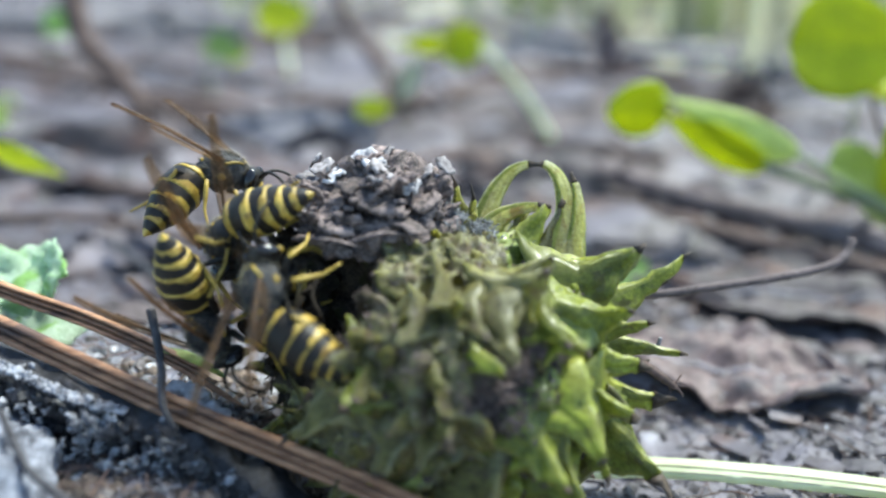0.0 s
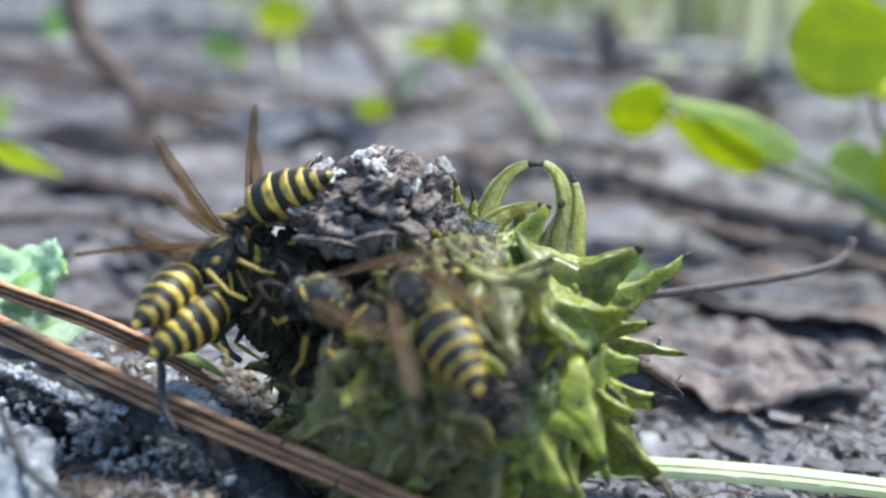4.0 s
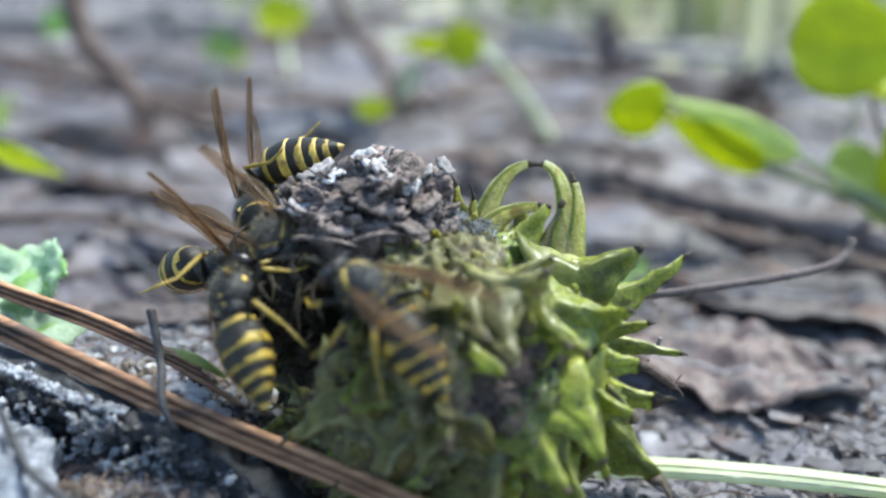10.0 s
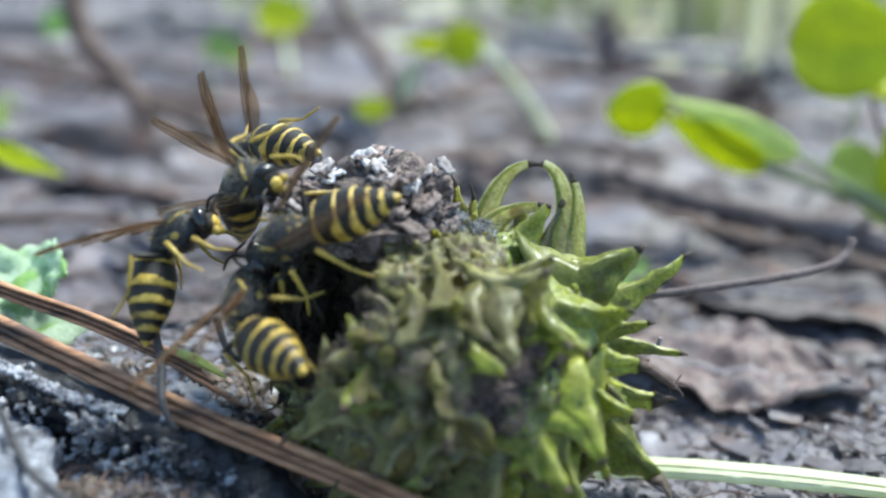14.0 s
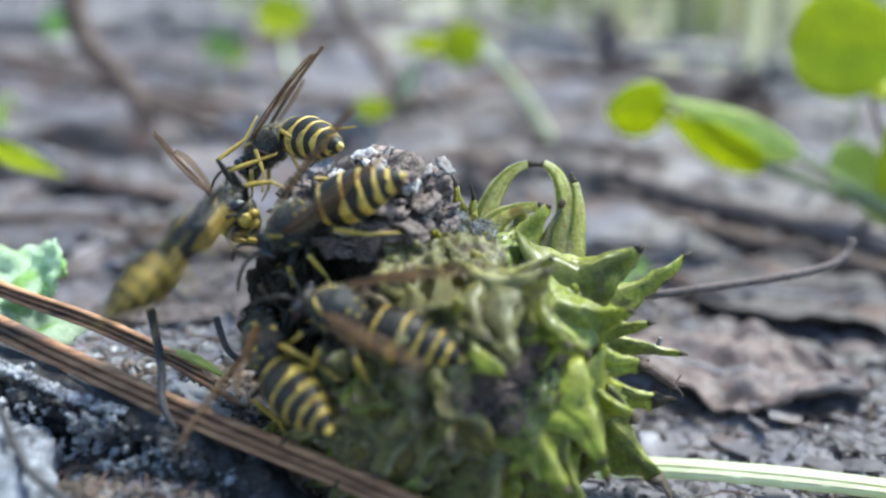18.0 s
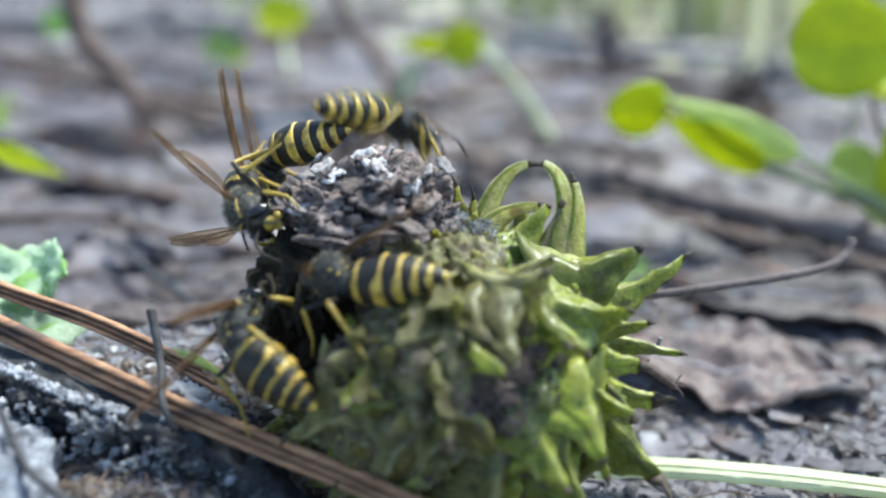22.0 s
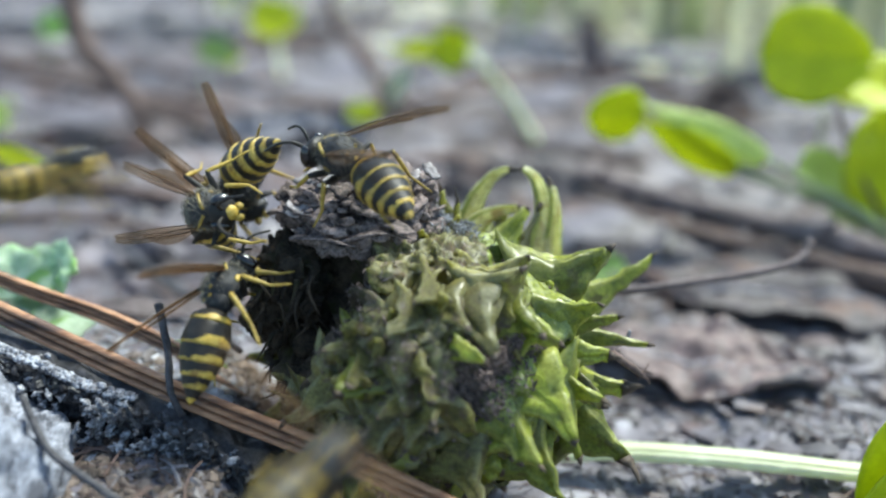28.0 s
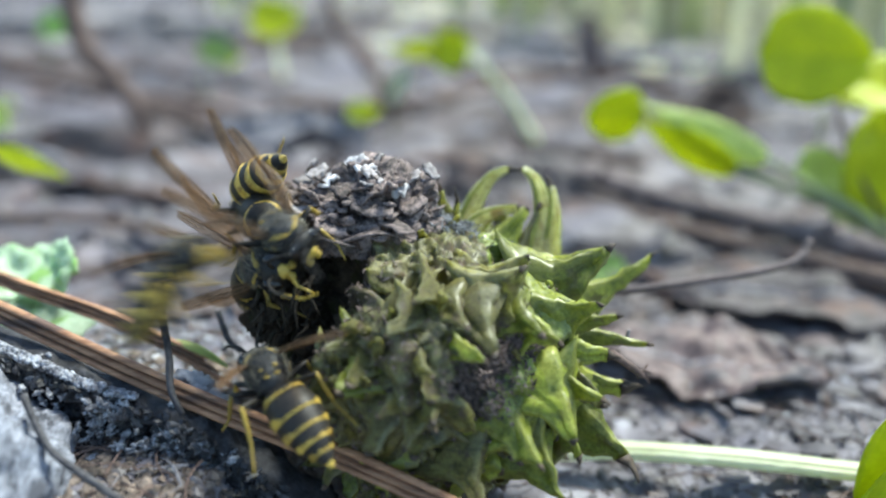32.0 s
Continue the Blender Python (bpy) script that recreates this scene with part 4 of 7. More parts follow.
seedling((-66, 58, -1), [(-64, 56, 7), (-61.5, 54, 14)], [((-60.5, 53.4, 16.0), (50, 16, -14), 11.4, 3.0, 0.12, 0.1, 1.2)], "small green leaf on a short stem", r=0.4)
seedling((23.6, 107, -1), [(22.7, 107.6, -0.2), (19.9, 110.5, 4.4), (16.0, 112.8, 10.1), (11.0, 115.1, 15.7), (7.7, 116.3, 18.8)],
         [((0.6, 117.4, 18.6), (80, 2, 4), 8.4, 8.6, 0.05, 0.1, 0.5), ((3.0, 118, 18.2), (56, -4, 176), 12.0, 5.5, 0.1, 0.1, 1.2)], "bright seedling leaves on a long pale arching stem", r=0.95, stem_mat=STALK)
seedling((-36, 158, -1), [(-38.5, 166.8, 4.8), (-42.1, 184.6, 9.6)], [((-50.0, 187, 15.4), (60, 2, 2), 14.0, 12.0, 0.05, 0.1, 0.5)], "single bright leaf on a pale stem", r=0.7, stem_mat=STALK)
seedling((39, -7.6, -1), [(38, -7, 1)], [((38.4, -6.8, -0.6), (80, -80, -6), 18.0, 7.0, 0.05, 0.2, 1.2), ((35.6, -8.6, 0.2), (84, -64, 6), 9.0, 3.2, 0.1, 0.2, 1.2)], "upright fresh green leaf beside the pale grass stalk", r=0.6)
seedling((24, 62, -1), [(24, 60, 2)], [((21.4, 40.5, 3.0), (50, -10, 10), 5.0, 4.6, 0.1, 0.1, 0.5)], "small dull green leaf behind the fruit", material=LEAF_DULL, r=0.3)

# small leaves scattered in the litter behind, each on its short stem
for p, turn, l, w, m, text in [((-75.1, 77.8, 16.3), (70, 30, 0), 7.0, 5.0, LEAF_PALE, "pale green leaf close to the soil"), ((-101.5, 172.1, 15.6), (66, 6, 4), 9.0, 7.0, LEAF_DULL, "green seedling leaf behind a twig"), ((-52.6, 140.0, 15.4), (60, 12, 6), 9.0, 7.0, LEAF_DULL, "dull green seedling leaf in the litter"), ((-94.0, 123.6, 3.4), (70, 10, 0), 6.0, 8.0, LEAF_PALE, "pale green leaf close to the soil"),
                               ((-55.9, 171.4, 7.2), (60, 4, 0), 6.0, 4.4, LEAF, "tiny bright seedling leaf"), ((-15.8, 101.5, 9.5), (64, -4, 2), 6.5, 4.2, LEAF, "tiny bright seedling leaf"),
                               ((-8.0, 112.1, 9.3), (80, -62, 0), 8.0, 3.4, STALK, "small white dry leaf standing in the litter"), ((60.6, 67.5, 21.9), (62, 6, 4), 13.2, 6.0, LEAF, "yellow-green seedling leaf on a thin stem")]:
    z0 = ground_height(p[0], p[1]) - 0.5
    seedling((p[0] + 1, p[1] + 1, z0), [(p[0] + 0.6, p[1] + 0.8, z0 + (p[2] - z0) * 0.5), (p[0] + 0.2, p[1], p[2])], [(p, turn, l, w, 0.1, 0.1, 0.5)], text, material=m, r=0.3)


def build_wilted_leaf():
    thing = tagged(empty("wilted_leaf"), label="pale green crumpled leaf lying on the soil", category="leaf")
    for k, (p, turn, l, w) in enumerate([((-41.5, 10.5, 15.6), (24, -4, 2), 6.5, 6.4), ((-36.2, 10.4, 14.4), (40, -50, -4), 4.6, 4.6), ((-39, 8.0, 13.4), (14, 10, -14), 8.0, 4.6), ((-42, 7.0, 11.4), (30, 4, -4), 8.0, 5.6)]):
        bm = bmesh.new()
        sheet(bm, 16, 12, lambda u, v: (l * u, w * (v - 0.5) * (1 + 0.3 * rough_noise((u * 3, 1, k), 1)), 1.3 * rough_noise((u * 3.2, v * 2.6, k * 3), 1.0) + 0.6 * rough_noise((u * 7, v * 7, k), 1.0)), 0.22)
        put(part("fold", bm, LICHEN, thing), *p, *turn)


build_wilted_leaf()
bm = bmesh.new()
tube(bm, smooth_path([(12.0, 1.8, 1.6), (20, 1.2, 2.0), (30, -0.4, 2.1), (39, -1.8, 1.8), (52, -3, 1.0)], 8), 1.25, 10, 0.5, wobble=0.1)
stalk = tagged(empty("grass_stalk"), label="pale green flat grass stalk on the soil", category="grass")
part("blade", bm, STALK, stalk)
for k, dz in ((0, 0.62), (1, 0.30)):
    bm = bmesh.new()
    tube(bm, [p + Vector((0, -0.5 - 0.5 * k, dz)) for p in smooth_path([(12.0, 1.8, 1.6), (20, 1.2, 2.0), (30, -0.4, 2.1), (39, -1.8, 1.8), (52, -3, 1.0)], 8)], 0.11, 6)
    part("vein", bm, STRAW, stalk)
bm = bmesh.new()
tube(bm, smooth_path([(-23.2, 1.3, 13.6), (-20.6, 0.6, 13.4), (-18.8, 0.0, 12.9), (-16.8, -0.8, 12.0)], 8), lambda s: 0.18 + 0.42 * math.sin(math.pi * s), 8, 0.4)
tagged(part("grass_sprig", bm, LEAF_PALE), label="short fresh green grass blade under the needles", category="grass")


def dead_leaf(p, turn, l, w, roll, label, seed, material=None):
    bm = bmesh.new()

    def place(u, v):
        s = v * 2 - 1
        ww = w / 2 * (math.sin(math.pi * (0.04 + 0.92 * u)) ** 0.7)
        a = s * roll
        return (l * (u - 0.5), ww * (math.sin(a) / max(roll, 0.01)) * 1.3, ww * (1 - math.cos(a)) * 0.9 - 1.4 * math.exp(-(s * 5) ** 2) * 0.3 + 2.6 * rough_noise((u * 4, s * 1.8, seed), 1.0) + 1.2 * rough_noise((u * 10, s * 4, seed), 1.0) + 0.35 * rough_noise((u * 28, s * 10, seed), 1.0))
    sheet(bm, 52, 24, place, 0.3)
    ob = tagged(empty("dead_leaf", *p, *turn), label=label, category="leaf", group="dead leaves")
    part("leaf_blade", bm, material or DEAD, ob)
    bm = bmesh.new()
    tube(bm, [Vector(place(k / 20, 0.5)) + Vector((0, 0, 0.12)) for k in range(21)], lambda s: 0.45 * (1 - 0.7 * s), 6)
    part("midrib", bm, TWIG_GREY, ob)
    return ob


dead_leaf((31, 19.5, 1.4), (4, -2, -20), 25, 12, 0.5, "curled brown dead leaf on the soil", 3, DEAD_BROWN)
dead_leaf((50, 38, 0.6), (4, 4, -4), 44, 15, 0.7, "greyish brown dry leaf lying flat", 11)
dead_leaf((14, 70, 4.6), (24, 2, -14), 24, 13, 0.5, "brown dry leaf beside a long twig", 61, DEAD)
dead_leaf((20, 34, 1.0), (3, 2, 20), 24, 12, 0.4, "grey dry leaf flat on the soil", 17)
dead_leaf((-28, 98, 3.0), (24, -4, -6), 34, 16, 0.9, "grey-white dry leaf behind the fruit", 23, TWIG_GREY)
dead_leaf((-58, 84, 3.0), (10, 4, -16), 50, 18, 0.9, "brown dry leaf behind the fruit", 29)
dead_leaf((-22, 92, 3.0), (26, -8, 10), 15, 9, 1.2, "brown curled dead leaf", 31)
dead_leaf((62, 118, 6.0), (40, 4, 30), 16, 9, 1.2, "small dark curled dead leaf", 37, TWIG)
dead_leaf((40, 158, 8.0), (60, 80, 10), 26, 8, 1.0, "upright brown dead leaf", 41, DEAD_BROWN)
dead_leaf((-70, 212, 4.0), (40, 4, 10), 26, 14, 0.9, "pale bleached dry leaf in the litter", 53, HUSK_PALE)
dead_leaf((28, 190, 4.0), (40, 0, -20), 24, 12, 0.9, "pale bleached dry leaf in the litter", 59, HUSK_PALE)
dead_leaf((90, 60, 3.0), (12, 4, -30), 50, 22, 0.8, "grey dry leaf flat on the soil", 43)
dead_leaf((-120, 120, 3.0), (12, 4, 30), 60, 30, 0.8, "grey dry leaf flat on the soil", 47)

# a dark run laid along the long twig, painting in its shadow
twig("litter_twig", [(13, 77, 1.2), (30, 64, 2.2), (47, 50, 2.0), (64, 36, 2.2), (92, 20, 1.0)], 1.5, 1.9, TWIG, "dark strip added as the shadow below a long twig")
twig("thin_arched_twig", [(11.0, 10.0, 10.0), (16.0, 9.0, 14.2), (19.6, 8.1, 15.2), (26.1, 9.3, 15.6), (31.4, 10.5, 15.9), (35.4, 11.8, 16.3), (37.0, 12.6, 17.0), (37.8, 13.6, 18.1)], 0.36, 0.42, TWIG_MID, "thin dark twig arching out of the litter")
def forked_twig(name, runs, material, label):
    """A main run and its side runs; each run: its points, its two radii."""
    thing = tagged(empty(name), label=label, category="twig")
    for k, (pts, r0, r1) in enumerate(runs):
        bm = bmesh.new()
        tube(bm, smooth_path(pts, 8), lambda s: r0 + (r1 - r0) * s, 10, 1.0, wobble=0.25)
        part("branch" if k else "main_stem", bm, material, thing)


forked_twig("forked_twig", [([(-53.2, 94.7, -0.6), (-52.5, 94.9, 5.3), (-54.3, 97.2, 11.4), (-58.8, 99.4, 17.0), (-63.9, 101.3, 21.8), (-66.1, 104.2, 28.8), (-66.0, 107, 38)], 1.5, 2.1),
                            ([(-54.0, 97.0, 11.2), (-49.0, 96.8, 10.2), (-44.6, 96.2, 8.6), (-35.5, 94.9, 4.8), (-24, 92, 0.2)], 1.1, 0.8),
                            ([(-55.5, 98.0, 13.2), (-66, 101, 15.0), (-82, 106, 16.4)], 0.9, 0.7)], TWIG, "dark brown forked twig rising from the litter")
forked_twig("forked_twig", [([(-15.0, 109.7, 1.4), (-10.0, 112.0, 8.0), (-9.8, 113.8, 12.6), (-14.4, 115.9, 17.8), (-17.8, 117.8, 22.4), (-20.0, 119.8, 27.5), (-22, 122, 36)], 0.8, 1.1),
                            ([(-9.8, 113.4, 11.6), (-3, 116, 15), (4, 120, 16)], 0.7, 0.6)], TWIG, "thin brown forked twig rising from the litter")
twig("litter_twig", [(-150, 214, 1), (-120, 186, 2.6), (-72, 146, 3), (-37, 126, 2.4), (-10, 108, 1)], 2.6, 1.8, TWIG, "brown twig lying on the litter")
forked_twig("pale_stick", [([(-190, 244, 2), (-140, 240, 5), (-56, 238, 5), (0, 232, 3)], 3.6, 3.0), ([(-96, 238.5, 6.5), (-90, 236, 10), (-86, 235, 11)], 2.0, 1.2)], HUSK_PALE, "pale grey stick with a short stub, lying on the soil")
forked_twig("long_twig", [([(-8, 72, 1.6), (0, 75.5, 3.0), (8.4, 80, 4.0), (17, 82, 4.5), (26, 78, 4.6), (36, 66, 4.6), (52, 52, 4.4), (66, 42, 3.6), (86, 30, 2)], 1.5, 1.8), ([(54.6, 48.4, 5.0), (55.2, 47.8, 6.6), (56.4, 47.6, 7.2)], 0.9, 0.5),
                          ([(28, 74.4, 5.2), (28.6, 73.4, 6.6), (29.4, 73.2, 7.2)], 0.7, 0.4)], TWIG_MID, "long grey-brown twig with knots, lying on the litter")
twig("litter_twig", [(-36, 134, 2), (-14, 128, 3.6), (8, 140, 4.2), (24, 170, 3)], 2.4, 1.8, TWIG, "short dark twig in the litter")
twig("white_twig", [(-17.5, 135, 2.5), (-14, 145, 5), (-9, 166, 8)], 1.6, 2.4, HUSK_PALE, "short white peeled twig standing in the litter")
twig("litter_twig", [(-40, 260, 1), (-20, 200, 4), (-12, 150, 4), (-16, 126, 1)], 2.2, 1.8, TWIG, "brown twig lying on the litter")
twig("litter_twig", [(-136.4, 206.2, 4.0), (-90.8, 160.1, 4.0), (-68.4, 137.7, 4.0), (-53.5, 124.1, 4.0), (-35.4, 109.9, 4.0), (-18.9, 100.2, 4.0)], 1.3, 1.5, TWIG, "long brown twig lying across the litter")
twig("root", [(-45, 52, 2.6), (-32, 36, 2.8), (-20, 22, 3.0), (-8, 12, 2)], 0.6, 0.5, TWIG_DARK, "thin dark root on the soil")
twig("root", [(-70, 62, 2.6), (-50, 58, 3.8), (-36, 52, 3.6), (-20, 50, 1)], 0.7, 0.6, TWIG, "thin brown root on the soil")

rt = random.Random(33)
for k in range(58):
    y = 70 + 190 * rt.random() ** 1.3
    x = rt.uniform(-1, 1) * (30 + y * 0.55)
    l, a = rt.uniform(14, 50) * (0.5 + y / 220), rt.gauss(-0.15, 0.5)
    z = ground_height(x, y)
    dx, dy = l * math.cos(a) / 2, l * math.sin(a) / 2
    r = rt.uniform(0.5, 1.7) * (0.5 + y / 250)
    grey = rt.random() < 0.25
    tagged(twig("litter_twig", [(x - dx, y - dy, z + r), (x + rt.uniform(-2, 2), y + rt.uniform(-3, 3), z + r + rt.uniform(0.5, 3)), (x + dx, y + dy, z + r)], r, r * 0.7, TWIG_GREY if grey else TWIG,
                "short pale grey twig in the litter" if grey else "short dark brown twig in the litter"), group="litter twigs")

# tall pale grass behind, its sunlight put into the colour
rg = random.Random(21)
for k in range(44):
    tx, ty = (rg.uniform(44, 250), rg.uniform(130, 330)) if k < 25 else (rg.uniform(110, 330), rg.uniform(260, 430)) if k < 39 else (rg.uniform(-260, 40), rg.uniform(240, 400))
    tuft = tagged(empty("grass_tuft"), label="pale green upright grass tuft in the litter", category="grass", group="grass behind")
    for q in range(8):
        x, y, h = tx + rg.uniform(-30, 30), ty + rg.uniform(-24, 24), rg.uniform(40, 130)
        lean = (rg.uniform(-7, 7), rg.uniform(-4, 14))
        bm = bmesh.new()
        tube(bm, smooth_path([(x, y, -2), (x + lean[0] * 0.3, y + lean[1] * 0.4, h * 0.5), (x + lean[0], y + lean[1], h)], 6), lambda s: 2.1 * (1 - 0.8 * s), 6, 0.25, up=(0, 1, 0))
        part("blade", bm, rg.choice((STRAW, STRAW, STRAW, STRAW, LEAF_PALE, STEM)), tuft)
for k in range(14):
    x, y = rg.uniform(20, 300), rg.uniform(210, 400)
    seedling((x, y, -1), [(x + 2, y, 14), (x + 4, y + 2, rg.uniform(20, 40))], [((x + 4, y + 2, 24 + 1 * k), (rg.uniform(20, 70), 10, rg.uniform(0, 360)), rg.uniform(14, 26), rg.uniform(10, 18), 0.1, 0.1, 0.5)],
             "small green seedling far behind", r=0.8)


# ---- loose litter and crumbs ----
def scatter(name, count, area, make, material, label, category, seed):
    """Many loose bits in one mesh; area(rnd) gives x, y; make(bm, rnd, x, y, z) adds one."""
    rnd = random.Random(seed)
    verts, faces = [], []
    for k in range(count):
        x, y = area(rnd)
        make(verts, faces, rnd, x, y, ground_height(x, y))
    me = bpy.data.meshes.new(name)
    me.from_pydata([(a * MM, b * MM, c * MM) for a, b, c in verts], [], faces)
    me.materials.append(material)
    me.polygons.foreach_set("use_smooth", [False] * len(me.polygons))
    return tagged(new(name, me), label=label, category=category, kind="stuff")


OCTA = [(1, 0, 0), (0, 1, 0), (-1, 0, 0), (0, -1, 0), (0, 0, 1), (0, 0, -1), (0.6, 0.6, 0.5), (-0.6, 0.6, -0.4), (-0.6, -0.6, 0.5), (0.6, -0.6, -0.4)]
OCTF = [(0, 6, 4), (6, 1, 4), (1, 2, 4), (2, 8, 4), (8, 3, 4), (3, 0, 4), (0, 9, 5), (9, 3, 5), (3, 2, 5), (2, 7, 5), (7, 1, 5), (1, 0, 5), (0, 1, 6), (1, 7, 2), (2, 3, 8), (3, 9, 0)]


def crumb(lo, hi, flat=0.7):
    def make(verts, faces, rnd, x, y, z):
        r = lo + (hi - lo) * rnd.random() ** 3
        a = rnd.uniform(0, 6.28)
        ca, sa = math.cos(a), math.sin(a)
        k = len(verts)
        sx, sy, sz = r * rnd.uniform(0.7, 1.3), r * rnd.uniform(0.7, 1.3), r * flat * rnd.uniform(0.6, 1.2)
        for p in OCTA:
            px, py, pz = p[0] * sx * rnd.uniform(0.8, 1.2), p[1] * sy * rnd.uniform(0.8, 1.2), p[2] * sz
            verts.append((x + px * ca - py * sa, y + px * sa + py * ca, z + sz * 0.3 + pz))
        faces.extend([(k + a_, k + b_, k + c_) for a_, b_, c_ in OCTF])
    return make


def flake(lo, hi):
    def make(verts, faces, rnd, x, y, z):
        l, w = rnd.uniform(lo, hi), rnd.uniform(0.12, 0.5)
        a, tilt, bow = rnd.gauss(0, 0.7), rnd.uniform(-0.25, 0.25), rnd.uniform(0.0, 0.25)
        ca, sa = math.cos(a), math.sin(a)
        k = len(verts)
        for lay in (0.0, -0.25):
            for i in range(5):
                u = i / 4 - 0.5
                for j in (-1, 1):
                    px, py = l * u, l * w * 0.5 * j * (1.05 - 1.7 * u * u)
                    verts.append((x + px * ca - py * sa, y + px * sa + py * ca, z + 0.8 + lay + l * (tilt * u + bow * (0.25 - u * u)) + j * l * w * 0.12))
        for i in range(4):
            p = k + 2 * i
            q = p + 10
            faces.extend([(p, p + 2, p + 3, p + 1), (q, q + 1, q + 3, q + 2), (p, q, q + 2, p + 2), (p + 1, p + 3, q + 3, q + 1)])
        faces.extend([(k, k + 1, k + 11, k + 10), (k + 8, k + 18, k + 19, k + 9)])
    return make


def fibre(lo, hi):
    """A thin bent rootlet of square section."""
    def make(verts, faces, rnd, x, y, z):
        l, a, bend, r = rnd.uniform(lo, hi), rnd.uniform(0, 6.28), rnd.uniform(-0.9, 0.9), rnd.uniform(0.05, 0.16)
        k = len(verts)
        rise = rnd.uniform(0, 0.25)
        for i in range(6):
            u = i / 5
            px, py = l * (u - 0.5), bend * l * (u - 0.5) ** 2
            cx, cy = x + px * math.cos(a) - py * math.sin(a), y + px * math.sin(a) + py * math.cos(a)
            cz = z + 0.5 + l * rise * u * (1 - u) * 2
            q = r * (1 - 0.6 * u)
            verts.extend([(cx - q * math.sin(a), cy + q * math.cos(a), cz), (cx, cy, cz + q), (cx + q * math.sin(a), cy - q * math.cos(a), cz), (cx, cy, cz - q)])
        for i in range(5):
            for j in range(4):
                faces.append((k + 4 * i + j, k + 4 * i + (j + 1) % 4, k + 4 * i + 4 + (j + 1) % 4, k + 4 * i + 4 + j))
    return make


def close_area(rnd):
    while True:
        x, y = rnd.uniform(-75, 75), rnd.uniform(-30, 95)
        if math.hypot(x, y) > 8:
            return x, y


def litter_area(rnd):
    while True:
        x, y = rnd.uniform(-75, 75), rnd.uniform(6, 95)
        if math.hypot(x, y) > 16 and (x > -14 or y > 20):
            return x, y


def sunlit_area(rnd):
    y = rnd.uniform(180, 420)
    return rnd.uniform(0.28, 0.75) * y, y


def back_area(rnd):
    y = 55 + 330 * rnd.random() ** 1.6
    return rnd.uniform(-1, 1) * (60 + y * 0.75), y


scatter("soil_crumbs", 9000, close_area, crumb(0.15, 0.8), CRUMB, "grey-brown soil crumbs", "soil", 1)
scatter("soil_crumbs", 2500, back_area, crumb(0.6, 4.0), CRUMB, "grey-brown soil clods", "soil", 2)
scatter("leaf_litter", 620, litter_area, flake(1.5, 6.0), LITTER, "small grey dry leaf scraps", "litter", 3)
scatter("leaf_litter", 1500, back_area, flake(8.0, 26.0), LITTER, "grey dry leaf litter", "litter", 4)
# pale straw paints the sunlit ground far behind
scatter("straw_litter", 900, sunlit_area, flake(7.0, 20.0), STRAW, "straw litter paled to stand for sunlit ground", "litter", 6)
scatter("soil_crumbs", 6000, lambda r: (r.uniform(-34, 6), r.uniform(-26, 6)), crumb(0.15, 0.7), SOIL_BROWN, "fine brown soil crumbs", "soil", 7)
scatter("leaf_litter", 520, lambda r: (r.uniform(-60, 90), r.uniform(50, 150)), flake(6.0, 18.0), DEAD_BIT, "dark brown leaf litter", "litter", 17)
scatter("straw_litter", 260, lambda r: (r.uniform(-40, 150), r.uniform(200, 400)), flake(8.0, 22.0), STRAW, "straw litter paled to stand for sunlit ground", "litter", 18)
scatter("leaf_litter", 340, lambda r: (r.uniform(-5, 75), r.uniform(72, 150)), flake(8.0, 20.0), DEAD_BIT, "dark brown leaf litter", "litter", 19)
# pale scraps added to raise the tone of the far ground
scatter("bleached_litter", 300, lambda r: (r.uniform(10, 150), r.uniform(185, 330)), flake(8.0, 22.0), HUSK_PALE, "pale grey leaf litter", "litter", 20)
scatter("bleached_litter", 110, lambda r: (r.uniform(-170, -50), r.uniform(190, 340)), flake(8.0, 22.0), HUSK_PALE, "pale grey leaf litter", "litter", 21)
scatter("leaf_litter", 260, lambda r: (r.uniform(13, 64), r.uniform(-14, 34)), flake(0.8, 3.4), LITTER, "small torn dry leaf scraps", "litter", 8)
scatter("soil_crumbs", 1500, lambda r: (r.uniform(12, 64), r.uniform(-16, 34)), crumb(0.2, 0.9), CRUMB, "grey-brown soil crumbs", "soil", 9)
scatter("pale_crumbs", 1300, lambda r: (r.uniform(-52, -13), r.gauss(6, 9)), crumb(0.12, 0.7), PALE_GLINT_CRUMB, "pale soil grit and painted glints of wet soil", "soil", 10)
scatter("pale_crumbs", 300, lambda r: (r.uniform(13, 64), r.uniform(-14, 40)), crumb(0.12, 0.7), PALE_GLINT_CRUMB, "pale soil grit and painted glints of wet soil", "soil", 11)
scatter("rootlets", 900, lambda r: (r.uniform(-50, 60), r.uniform(-22, 45)), fibre(1.5, 7.0), TWIG, "fine brown rootlets and plant fibres", "litter", 12)
scatter("rootlets", 520, lambda r: (r.uniform(-50, 60), r.uniform(-22, 45)), fibre(1.5, 6.0), TWIG_GREY, "fine pale plant fibres", "litter", 13)


def around(rnd):
    r, a = 110 + 420 * rnd.random(), rnd.uniform(0, 6.283)
    return r * math.cos(a), 20 + r * math.sin(a)


def mid_area(rnd):
    while True:
        x, y = rnd.uniform(-80, 80), rnd.uniform(8, 90)
        if math.hypot(x, y) > 17 and (x > -13 or y > 16):
            return x, y


scatter("leaf_litter", 330, mid_area, flake(2.0, 8.0), DEAD_BIT, "dark brown torn leaf litter", "litter", 14)
scatter("leaf_litter", 2200, around, flake(8.0, 30.0), LITTER, "grey dry leaf litter", "litter", 15)
scatter("leaf_litter", 900, around, flake(8.0, 26.0), DEAD_BIT, "dark brown leaf litter", "litter", 16)


